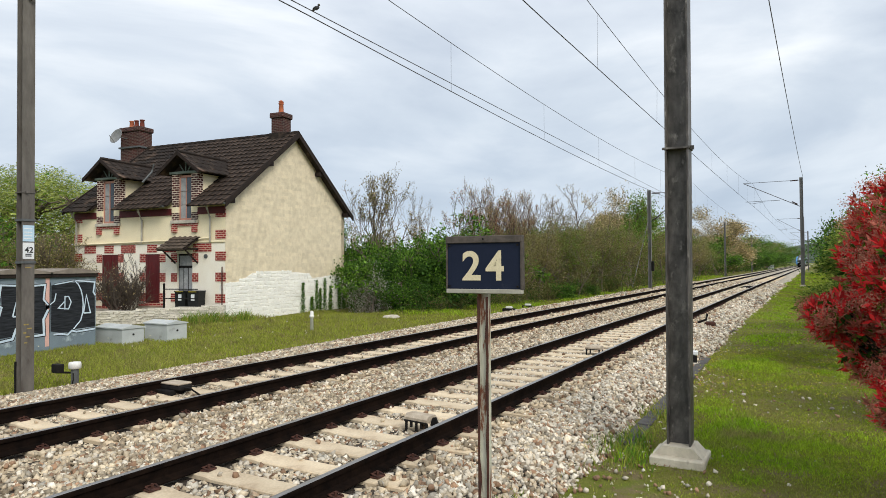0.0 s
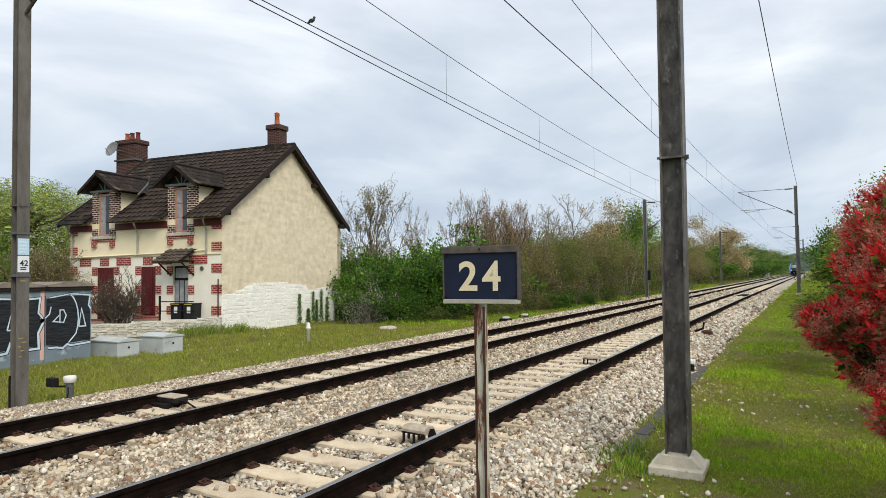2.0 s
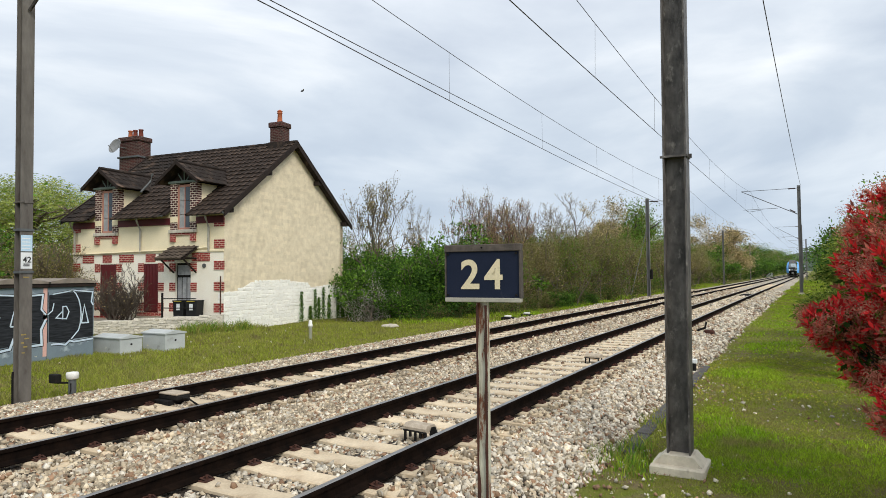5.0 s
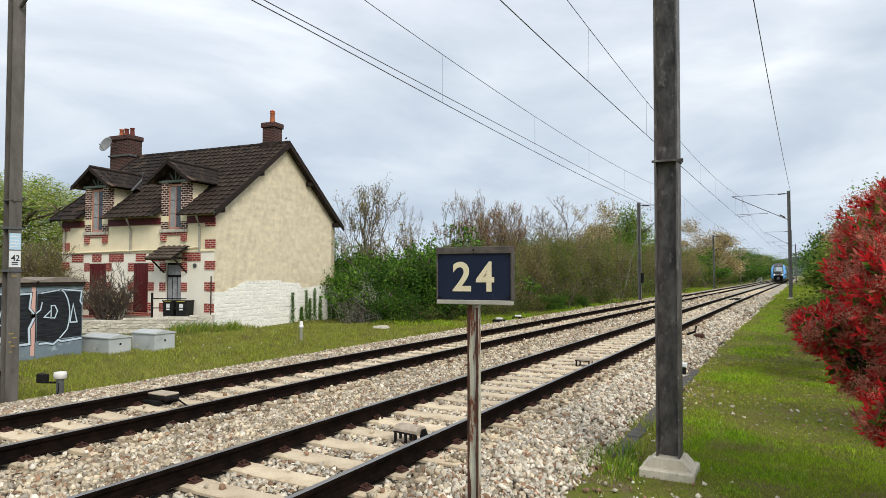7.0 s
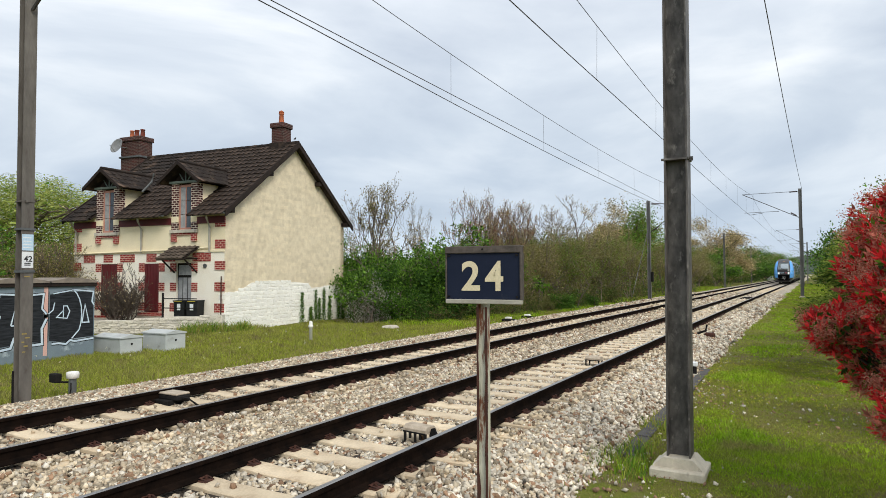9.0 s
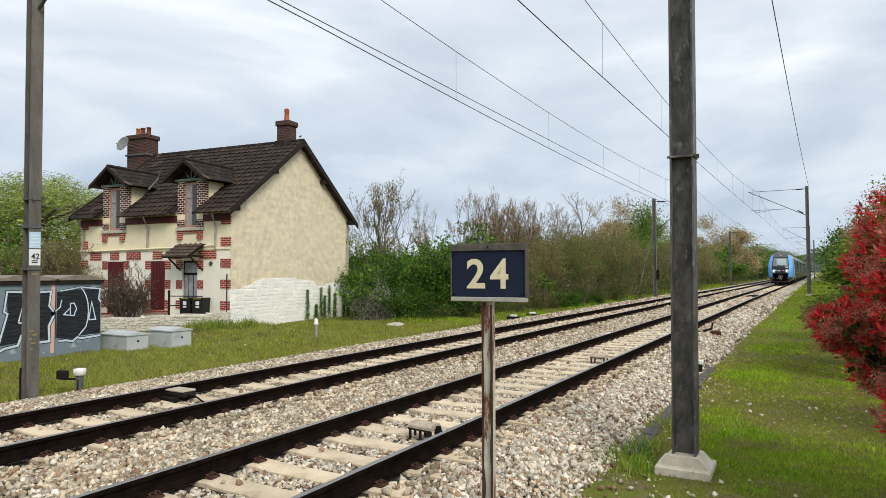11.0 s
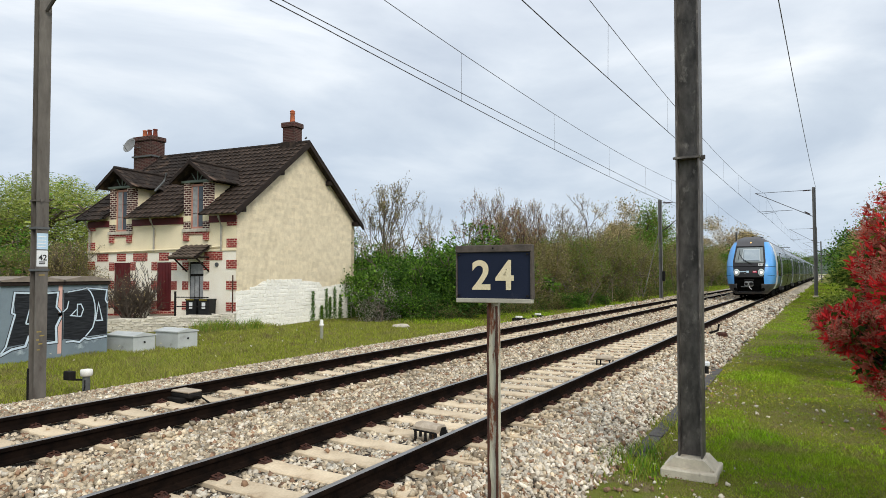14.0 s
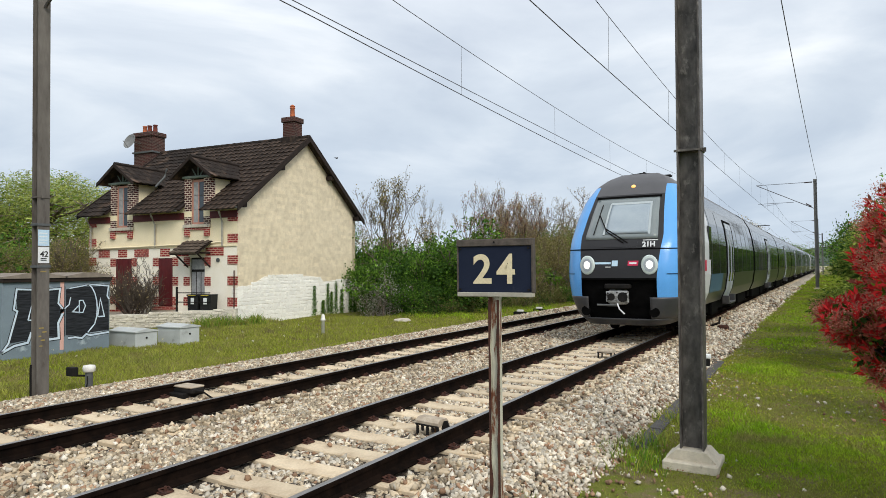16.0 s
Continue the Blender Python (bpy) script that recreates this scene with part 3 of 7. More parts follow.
rng = np.random.default_rng(7)
P, S, MI = [], [], []
for y0, y1, count, size in ((-8, 0.5, 8000, 0.036), (0.5, 5, 38000, 0.0275), (5, 9, 44000, 0.0262), (9, 14, 38000, 0.0285), (14, 22, 28000, 0.034), (22, 36, 19000, 0.046), (36, 70, 12000, 0.066)):
    x = rng.uniform(-12.2, -1.75, count)
    y = rng.uniform(y0, y1, count)
    z = np.array([bed_z(a) for a in x])
    sz = size * rng.uniform(0.6, 1.35, count)
    keep = np.ones(count, bool)
    for c, off in ((T_NEAR, 0.02), (T_FAR, 0.27)):
        d = np.abs(x - c)
        for r in (0.7535,):
            keep &= ~(np.abs(d - r) < 0.10)
        ph = (y - (-8.4 + off)) % 0.6
        on = (np.minimum(ph, 0.6 - ph) < 0.135 + sz * 0.4) & (d < 1.25)
        edge = (d > 0.98) & (rng.random(count) < (0.5 if c == T_FAR else 0.3))
        inner = (d < 0.6) & (rng.random(count) < 0.007)
        keep &= ~on | edge | inner
        z = np.where(on, -0.176, np.where(d < 1.25, z - 0.022, z))
    x, y, z, sz = x[keep], y[keep], z[keep], sz[keep]
    # fewer stones on the stretch under the viewer
    thin = (size < 0.03) & (0.5 * np.abs(x) + 0.86 * y < 4.7) & (rng.random(len(x)) < 0.6)
    x, y, z, sz = x[~thin], y[~thin], z[~thin], sz[~thin]
    # stones thin out and sink away at the toe of the slope
    toe = (x > -2.3) & (rng.random(len(x)) < (x + 2.3) / 0.5) | (x < -11.7) & (rng.random(len(x)) < (-11.7 - x) / 0.5)
    x, y, z, sz = x[~toe], y[~toe], z[~toe], sz[~toe]
    P.append(np.stack([x + xo(y), y, z + sz * rng.uniform(0.1, 0.75, len(x))], 1))
    S.append(sz)
    pale = np.where(x > -3.0, 0.62, np.where(np.abs(x - T_NEAR) < 0.7, 0.5, 0.22))
    MI.append(np.where(rng.random(len(x)) < 0.12, 2, (rng.random(len(x)) < pale).astype(int)))
stones("ballast", rng, np.concatenate(P), np.concatenate(S), [M["stone"], M["stone_white"], M["stone_red"]], "loose broken ballast stones, beige grey and white, around the tracks", np.concatenate(MI))
count = 1500
sx = np.where(rng.random(count) < 0.85, -2.3 + 1.5 * rng.random(count) ** 1.6, rng.uniform(-1.2, 0.8, count))
stones("scattered_stones", rng, np.stack([sx, rng.uniform(4.0, 15, count), np.full(count, -0.447)], 1), 0.008 + 0.024 * rng.random(count) ** 2.5, [M["stone_red"], M["stone_white"]], "pale brown stones scattered in the trackside grass", (rng.random(count) < 0.4).astype(int))

# ---- cable duct beside the ballast ----
duct = thing("cable_duct", pose(-1.93, 0, 0), "dark concrete cable duct half sunk in the grass", "cable duct")
lid_me = mesh_of("duct_lid", boxm(-0.095, 0.095, -0.485, 0.485, -0.05, 0.0, 0.008), M["duct"])
for i in range(8):
    y = 8.4 + i
    o = new("duct_lid", lid_me)
    o.parent = duct
    o.matrix_basis = pose(xo(y) - 0.012 * (y - 9), y, -0.42 + random.uniform(-0.012, 0.004), random.uniform(-0.6, 0.6), random.uniform(-1, 1), random.uniform(0, 1.2))


# ---- masts ----
def h_beam(bm, w, d, z0, z1, t=0.018):
    """Flanges face left and right, the web stands between them."""
    a, b, c = w / 2, d / 2, t / 2
    return prism(bm, [(-a, -b), (-a + t, -b), (-a + t, -c), (a - t, -c), (a - t, -b), (a, -b), (a, b), (a - t, b), (a - t, c), (-a + t, c), (-a + t, b), (-a, b)], "z", z0, z1)


def mast(x, y, top, group, mat, side=0, reach=0.0, foot=True, base=GROUND, w=0.25, d=0.24, turn=0.0, lean=(0, 0)):
    """A catenary mast; side +1 or -1 carries a bracket that way over the track."""
    o = thing("catenary_mast", pose(x, y, base, lean[0], lean[1], turn), "grey steel catenary mast on a concrete footing beside the track", "mast", group)
    part("post", h_beam(bmesh.new(), w, d, 0.0, top - base), mat, o)
    if foot:
        b = bmesh.new()
        box(b, -0.285, 0.285, -0.285, 0.285, -0.3, 0.13, 0.015)
        prism(b, [(-0.26, 0.128), (0.26, 0.128), (0.155, 0.235), (-0.155, 0.235)], "y", -0.19, 0.19)
        part("footing", b, M["footing"], o, "weathered concrete footing block with a sloped cap")
    b = bmesh.new()
    for z in (3.53,):
        box(b, -w / 2 - 0.012, w / 2 + 0.012, -d / 2 - 0.01, d / 2 + 0.01, z - 0.012, z + 0.01)
        box(b, w / 2 + 0.01, w / 2 + 0.05, -0.06, -0.03, z - 0.022, z + 0.022)
        box(b, -w / 2 - 0.03, -w / 2 - 0.01, -0.11, -0.09, z - 0.012, z + 0.012)
    part("clamp", b, mat, o)
    if side:
        tz, bz = top - base - 0.25, top - base - 2.6
        tip = (side * reach, 0, tz - 0.02)
        part("top_tie", tubem([(side * 0.12, 0, tz), tip], 0.022), M["wire"], o)
        part("strut", tubem([(side * 0.12, 0, bz), tip], 0.032), M["wire"], o)
        for a0, a1 in (((side * 0.25, tz), (side * 0.85, tz - 0.02)), ((side * 0.3, bz + 0.18), (side * 0.75, bz + 0.45))):
            part("insulator", tubem([(a0[0], 0, a0[1]), (a1[0], 0, a1[1])], 0.055, 8), M["insulator"], o, "dark glazed insulator")
        part("registration_tube", tubem([(side * reach * 0.36, 0, tz - 1.72), (side * reach * 0.97, 0, tz - 1.75)], 0.02), M["wire"], o)
        part("steady_arm", tubem([(side * reach * 0.92, 0, tz - 1.76), (side * reach * 0.86, 0, tz - 1.95), (side * reach * 0.62, 0, tz - 1.80)], 0.016), M["wire"], o)
    return o


mast_r = mast(-1.245, 7.6, 9.2, "masts beside the near track", M["steel"], -1, 3.6, lean=(0, 0.35))
mast(-0.16, 65.7, 9.35, "masts beside the near track", M["steel_pale"], -1, 4.7, w=0.28)
mast(-0.1, 124, 9.4, "masts beside the near track", M["steel_pale"], -1, 3.9, foot=False, w=0.28)
mast(0.8, 182, 9.4, "masts beside the near track", M["steel_pale"], -1, 3.9, foot=False, w=0.28)
mast_l = mast(-11.74, 6.16, 9.0, "masts beside the far track", M["steel_brown"], 1, 3.6, foot=False, w=0.18, d=0.205, lean=(0, -0.55))
mast_guy = mast(-11.0, 54, 7.7, "masts beside the far track", M["steel_pale"], 1, 3.1, foot=False, w=0.26)
mast(-11.1, 112, 8.2, "masts beside the far track", M["steel_pale"], 1, 3.1, foot=False, w=0.26)
mast(-10.7, 166, 8.2, "masts beside the far track", M["steel_pale"], 1, 3.1, foot=False, w=0.26)
part("guy_wire", tubem([(-0.1, -0.1, 5.6), (-1.0, -2.2, 0.0)], 0.03), M["steel_pale"], mast_guy, "pale leaning guy rod")
part("box", boxm(0.13, 0.33, -0.15, 0.15, 1.6, 2.4, 0.03), M["iron"], mast_guy, "dark box on the mast")
# number plates of the mast beside the far track
part("plate", boxm(0.088, 0.094, -0.092, 0.095, 2.68, 2.96), M["plate_blue"], mast_l, "pale blue notice plate")
part("number_plate", boxm(0.088, 0.095, -0.092, 0.095, 2.38, 2.66), M["plate"], mast_l, "white plate with black figures")
words("plate_lettering", "42", 0.14, M["ink"], mast_l, pose(0.0965, 0.01, 2.53, 90, 0, 90), 0.003, 0.001)
for z in (2.43, 2.46):
    part("small_print", boxm(0.094, 0.0965, -0.05, 0.05, z - 0.01, z + 0.008), M["ink"], mast_l)
for z in (2.90, 2.84, 2.78, 2.73):
    part("small_print", boxm(0.093, 0.0955, -0.08, 0.06, z - 0.008, z + 0.008), M["plate"], mast_l)
for y0, y1, z in ((-0.07, 0.01, 1.24), (-0.02, 0.06, 1.17), (-0.075, -0.03, 1.10), (-0.04, 0.03, 1.03), (-0.06, -0.01, 0.93), (-0.05, 0.05, 2.22)):
    part("yellow_mark", boxm(0.09, 0.092, y0, y1, z, z + 0.022), M["yellow_worn"], mast_l, "worn yellow paint mark")
part("bonding_strap", tubem([(-0.085, -0.11, 0.0), (-0.085, -0.112, 0.5), (-0.08, -0.11, 0.62)], 0.02), M["iron"], mast_l)
part("cable", tubem([(0.03, -0.03, 0.05), (0.03, -0.03, 0.5), (0.02, -0.03, 0.9)], 0.012), M["iron"], mast_l)
for z in (2.32, 3.05):
    part("plate_band", boxm(-0.094, 0.108, -0.122, 0.122, z - 0.02, z + 0.02), M["zinc"], mast_l)


# ---- overhead wires ----
def wire(name, pts, r, label, group=""):
    return tagged(part(name, tubem(pts, r, 5), M["wire"], None, label), category="wire", group=group)


def near_msg(y):
    return 7.56 + 0.00098 * (y - 29) ** 2 if y < 66 else 7.62 + 0.0009 * (((y - 66) % 58) - 29) ** 2


def near_low(y):
    """Height of the near contact wire."""
    return 6.41 + 0.006 * min(max(0.0, y - 12), 55)


def far_msg(y):
    return 7.28 + 0.00122 * (y - 27) ** 2 if y < 54 else 7.3 + 0.0009 * (((y - 54) % 58) - 29) ** 2


ys = [-12 + 3 * i for i in range(40)] + [110 + 8 * i for i in range(24)]
def far_low(y):
    """Height of the lower far wire, which sags between its supports."""
    return max(5.95, 6.37 - 0.0095 * (y - 8)) - (0.2 * math.sin(math.pi * (y - 8) / 38) if 8 < y < 46 else 0.0)


wire("contact_wire", [(T_NEAR + xo(y), y, near_low(y)) for y in ys], 0.0105, "thin dark contact wire over the near track", "overhead wires")
wire("messenger_wire", [(T_NEAR + xo(y) + 0.02, y, near_msg(y)) for y in ys], 0.0085, "thin dark sagging messenger wire over the near track", "overhead wires")
wire("contact_wire", [(T_FAR + xo(y), y, far_low(y)) for y in ys], 0.0105, "thin dark contact wire over the far track", "overhead wires")
wire("contact_wire", [(T_FAR + xo(y) + 0.05, y, 6.44 - 0.0082 * (y - 8)) for y in ys if y < 58], 0.0095, "thin dark contact wire over the far track", "overhead wires")
wire("messenger_wire", [(T_FAR + xo(y), y, far_msg(y)) for y in ys], 0.0085, "thin dark sagging messenger wire over the far track", "overhead wires")
wire("feeder_wire", [(-0.95 + 0.93 * q, 7.6 + 58.1 * q, 9.35 - 1.7 * q * (1 - q)) for q in [i / 16 for i in range(17)]], 0.014, "single dark earth wire between mast tops", "overhead wires")
wire("feeder_wire", [(-0.95 - 0.03 * (i - 3), 7.6 - 10 * (3 - i), 9.35) for i in range(4)], 0.0095, "single dark earth wire between mast tops", "overhead wires")
for i in range(17):
    y = 1.0 + 7.0 * i
    wire("dropper_wire", [(T_NEAR + xo(y), y + 0.2, near_low(y + 0.2)), (T_NEAR + xo(y) + 0.02, y + 0.2, near_msg(y + 0.2))], 0.0038, "thin vertical dropper wire", "droppers")
    y = 1.0 + 6.75 * i
    wire("dropper_wire", [(T_FAR + xo(y), y, far_low(y)), (T_FAR + xo(y), y, far_msg(y))], 0.0038, "thin vertical dropper wire", "droppers")


# ---- marker sign with the figures 24 ----
sign = thing("marker_sign", pose(-2.145, 4.45, GROUND, 0, 0, 5), "dark blue sign board with cream figures 24 on a rusty post", "sign")
b = bmesh.new()
prism(b, [(-0.042, -0.03), (-0.034, -0.03), (-0.034, -0.012), (0.034, -0.012), (0.034, -0.03), (0.042, -0.03), (0.042, 0.03), (0.034, 0.03), (0.034, -0.004), (-0.034, -0.004), (-0.034, 0.03), (-0.042, 0.03)], "z", -0.3, 2.02)
part("post", b, M["postpaint"], sign, "cream painted steel channel post with rust")
for x, wd in ((-0.0445, 0.019), (0.0235, 0.0205)):
    b = bmesh.new()
    zz = [-0.2 + 0.05 * k for k in range(45)]
    inner_e = [(x + wd * (1.0 + (0.9 if x < 0 else -0.2) * noise.noise(Vector((z * 4, x * 90, 0))) * (1 if x < 0 else -1)), z) for z in zz] if x < 0 else [(x + wd, z) for z in zz]
    outer_e = [(x, z) for z in zz] if x < 0 else [(x - 0.008 * noise.noise(Vector((z * 5, 7, 0))), z) for z in zz]
    prism(b, outer_e + inner_e[::-1], "y", -0.0325, -0.0295)
    part("rust_edge", b, M["rust"], sign, "rusted edge")
part("board", boxm(-0.279, 0.315, -0.055, -0.03, 2.056, 2.435, 0.004), M["navy"], sign, "dark navy enamel board")
b = bmesh.new()
box(b, -0.289, 0.325, -0.07, -0.005, 2.408, 2.462, 0.004)
box(b, 0.312, 0.328, -0.068, -0.005, 2.056, 2.408, 0.003)
box(b, -0.290, -0.278, -0.062, -0.005, 2.056, 2.408, 0.003)
part("frame", b, M["frame"], sign, "weathered dark metal frame")
part("bottom_rail", boxm(-0.286, 0.322, -0.066, -0.01, 2.024, 2.058, 0.004), M["pipepale"], sign)
for x, z in ((-0.26, 2.08), (0.29, 2.08), (0.022, 2.437), (-0.26, 2.39), (0.29, 2.39)):
    part("bolt", tubem([(x, -0.075, z), (x, -0.05, z)], 0.008, 6), M["iron"], sign)
words("figure", "2", 0.308, M["cream"], sign, pose(-0.079, -0.0575, 2.222, 90, 0, 0), 0.0065, 0.001, 1.03)
words("figure", "4", 0.308, M["cream"], sign, pose(0.112, -0.0575, 2.222, 90, 0, 0), 0.0065, 0.001, 0.94)


# ---- small trackside equipment ----
def balise(x, y, name, label, turn=0, comb=True):
    o = thing(name, pose(x, y, -0.2, 0, 0, turn) @ Matrix.Diagonal((0.8, 0.8, 0.95, 1)), label, "track sensor", "track sensors")
    b = bmesh.new()
    prism(b, [(-0.14, 0.125), (0.12, 0.125), (0.12, 0.155), (0.06, 0.205), (-0.09, 0.205), (-0.14, 0.165)], "x", -0.22, 0.20)
    part("top_plate", b, M["sensorlid"], o, "pale rust-stained sloping cover")
    part("rim", boxm(-0.225, 0.205, -0.15, -0.135, 0.115, 0.135, 0.004), M["iron"], o)
    for k in range(5 if comb else 2):
        x0 = -0.21 + (0.095 if comb else 0.36) * k
        part("leg", boxm(x0, x0 + 0.032, -0.142, -0.115, -0.02 if k % 2 == 0 else 0.05, 0.125), M["iron"], o, "black metal leg")
    for x0 in (-0.2, 0.15):
        part("rear_leg", boxm(x0, x0 + 0.03, 0.08, 0.1, -0.02, 0.125), M["iron"], o)
    if comb:
        b = bmesh.new()
        prism(b, [(0.20, 0.10), (0.24, 0.19), (0.29, 0.20), (0.34, 0.12), (0.33, 0.02), (0.29, 0.10), (0.25, 0.12), (0.24, 0.03)], "y", -0.06, -0.03)
        part("lever", b, M["iron"], o, "black curved lever")
    return o


balise(-3.95, 6.5, "track_sensor", "pale topped rail sensor with black toothed edge between the rails", -8)
balise(-3.93, 13.6, "track_sensor", "pale topped rail sensor box between the rails", -8, False)
o = thing("rail_box", pose(-8.42, 6.62, -0.19), "grey metal box with cables clamped to the far track's rail", "track equipment")
part("box", boxm(-0.22, 0.22, -0.12, 0.12, 0.05, 0.13, 0.02), M["iron"], o)
part("cover", boxm(-0.23, 0.2, -0.125, 0.125, 0.13, 0.16, 0.01), M["sensorlid"], o, "pale dusty cover")
part("bracket", boxm(-0.36, 0.1, -0.2, 0.2, -0.02, 0.06, 0.01), M["iron"], o)
part("cable", tubem([(0.25, -0.05, 0.1), (0.42, -0.1, 0.12), (0.48, 0.0, 0.02), (0.4, 0.1, -0.02)], 0.015), M["iron"], o)
o = thing("rail_joint", pose(T_NEAR + xo(55.4) + 0.1, 55.4, -0.19), "dark metal fittings between the rails of the near track", "track equipment")
for k in range(3):
    part("plate", boxm(-0.45 + 0.06 * k, 0.45 - 0.1 * k, -1.3 + 1.1 * k, -1.0 + 1.1 * k, 0.0, 0.09, 0.02), M["iron"], o)
o = thing("junction_post", pose(-11.69, 7.0, GROUND), "short post with white cap and black box at the ballast edge", "trackside post")
part("stem", tubem([(0, 0, -0.1), (0, 0, 0.38)], 0.065, 10), M["zinc"], o)
b = bmesh.new()
lathe(b, [(0.08, 0.37), (0.105, 0.38), (0.11, 0.45), (0.10, 0.49), (0.04, 0.50)], 14)
part("cap", b, M["white"], o, "white dented cap", True)
part("box", boxm(-0.37, -0.16, -0.22, -0.1, 0.30, 0.46, 0.01), M["iron"], o, "black plastic box")
part("arm", tubem([(-0.3, -0.14, 0.30), (0, 0, 0.30)], 0.02), M["iron"], o)
part("cable", tubem([(0.05, -0.06, 0.30), (0.12, -0.1, 0.2), (0.1, -0.12, 0.05), (0.16, -0.1, -0.05)], 0.012), M["iron"], o)
o = thing("white_post", pose(-14.6, 16.86, GROUND), "short white concrete marker post in the grass", "marker post")
b = bmesh.new()
lathe(b, [(0.062, -0.1), (0.055, 0.46), (0.085, 0.48), (0.085, 0.53), (0.06, 0.55), (0.06, 0.66), (0.03, 0.69)], 12)
part("shaft", b, M["white"], o, "", True)
o = thing("cable_joint", pose(-2.72, 21.8, -0.42) @ Matrix.Scale(1.6, 4), "dark cable loop with rusty stump on the ballast shoulder", "cable joint")
part("stump", boxm(-0.04, 0.16, -0.06, 0.06, -0.1, 0.20, 0.03), M["rust"], o)
part("cable", tubem([(-0.75, -0.2, 0.1), (-0.5, -0.1, 0.22), (-0.2, -0.05, 0.16), (0, -0.08, 0.24), (0.02, -0.08, 0.36)], 0.026), M["iron"], o)
o = thing("cable_marker", pose(-2.12, 14.9, GROUND), "low black post with pale cap in the grass", "marker post")
part("stem", tubem([(0, 0, -0.05), (0, 0, 0.25)], 0.05, 8), M["iron"], o)
part("cap", boxm(-0.07, 0.07, -0.06, 0.06, 0.24, 0.34, 0.02), M["plate"], o)
for x, y in ((-11.75, 27.0), (-11.72, 29.2)):
    o = thing("ground_marker", pose(x, y, -0.44), "small white marker board on dark foot beside the far track", "marker", "ground markers")
    part("board", boxm(-0.14, 0.14, -0.1, 0.1, 0.16, 0.25, 0.02), M["white"], o)
    part("foot", boxm(-0.3, 0.3, -0.12, 0.12, -0.05, 0.17, 0.03), M["iron"], o)
o = thing("signal_board", pose(-12.4, 160, GROUND), "small pale board on a thin post far along the track", "sign")
part("post", tubem([(0, 0, 0), (0, 0, 2.4)], 0.06), M["zinc"], o)
part("board", boxm(-0.62, 0.62, -0.03, 0.03, 2.2, 3.3), M["plate"], o)
o = thing("relay_cabinet", pose(-9.6, 235, GROUND), "pale trackside relay cabinet far along the track", "cabinet")
part("body", boxm(-0.9, 0.9, -0.5, 0.5, 0, 1.5, 0.03), M["cabinet"], o)
o = thing("boulder", pose(-15.2, 22.6, GROUND), "flat pale stone lying in the grass", "stone")
b = bmesh.new()
bmesh.ops.create_icosphere(b, subdivisions=2, radius=1)
for v in b.verts:
    v.co = Vector((v.co.x * 0.45, v.co.y * 0.25, v.co.z * 0.14)) * (1 + 0.25 * noise.noise(v.co * 1.7))
part("stone", b, M["concrete"], o)


# ---- graffiti huts ----
def hut(y0, y1, label):
    o = thing("utility_hut", pose(-17.6, y0, -0.48), label, "utility hut", "utility huts")
    w = y1 - y0
    part("body", boxm(-1.3, 0, 0, w, -0.1, 2.02, 0.01), M["hut"], o, "blue-grey painted concrete walls")
    b = bmesh.new()
    prism(b, [(-0.03, 2.03), (w + 0.03, 2.03), (w + 0.03, 2.07), (w * 0.62, 2.17), (w * 0.38, 2.17), (-0.03, 2.07)], "x", -1.4, 0.1)
    part("roof", b, M["hutroof"], o, "weathered concrete roof slab")
    part("fascia", boxm(-1.36, 0.07, -0.028, w + 0.028, 1.93, 2.027, 0.01), M["verge"], o, "dark band under the roof slab")
    return o


def outline(o, pts, r=0.026, name="spray_line", mat="spray_pale"):
    b = bmesh.new()
    lift = 0.0095 if mat == "spray_pale" else 0.006
    pts = [Vector((y, z)) for y, z in pts]
    rows = []
    for i, p in enumerate(pts):
        d0 = (p - pts[i - 1]).normalized() if i else (pts[1] - p).normalized()
        d1 = (pts[i + 1] - p).normalized() if i < len(pts) - 1 else d0
        t = d0 + d1 if (d0 + d1).length > 0.2 else d0
        t = t.normalized()
        s = Vector((-t.y, t.x)) * min(r * 2.2, r / max(0.35, abs(t.dot(d1))))
        rows.append([b.verts.new((x, q.x, q.y)) for x, q in ((0.002, p - s), (lift, p - s), (lift, p + s), (0.002, p + s))])
    for a, c in zip(rows, rows[1:]):
        for k in range(3):
            b.faces.new((a[k], a[k + 1], c[k + 1], c[k]))
    bmesh.ops.recalc_face_normals(b, faces=b.faces)
    if mat == "spray_pale":
        outline(o, [tuple(p) for p in pts], r * 1.75, "spray_edge", "spray_black")
    return part(name, b, M[mat], o)


def patch(o, pts, mat="spray_black", name="spray_fill"):
    b = bmesh.new()
    prism(b, pts, "x", 0.001, 0.004)
    return part(name, b, M[mat], o)


arc = [(0.55 + 0.36 * math.sin(a), 1.15 + 0.72 * math.cos(a)) for a in [math.pi * k / 10 for k in range(11)]]
h1 = hut(8.3, 9.835, "blue-grey concrete hut covered with black and pale graffiti")
patch(h1, [(0.34, 1.72), (1.38, 1.70), (1.36, 1.34), (1.425, 1.22), (1.425, 1.0), (1.36, 0.86), (1.36, 0.46), (1.02, 0.5), (0.95, 0.72), (0.72, 0.72), (0.66, 0.45), (0.18, 0.40), (0.36, 1.2)])
outline(h1, [(0.0, 0.18), (0.16, 0.40), (0.36, 1.2), (0.28, 1.25), (0.34, 1.76), (0.98, 1.72)], 0.022)
outline(h1, [(0.0, 0.18), (0.3, 0.33), (0.62, 0.38), (0.70, 0.62), (0.92, 0.62), (0.95, 0.40), (1.40, 0.42), (1.38, 0.82), (1.5, 1.08)], 0.029)
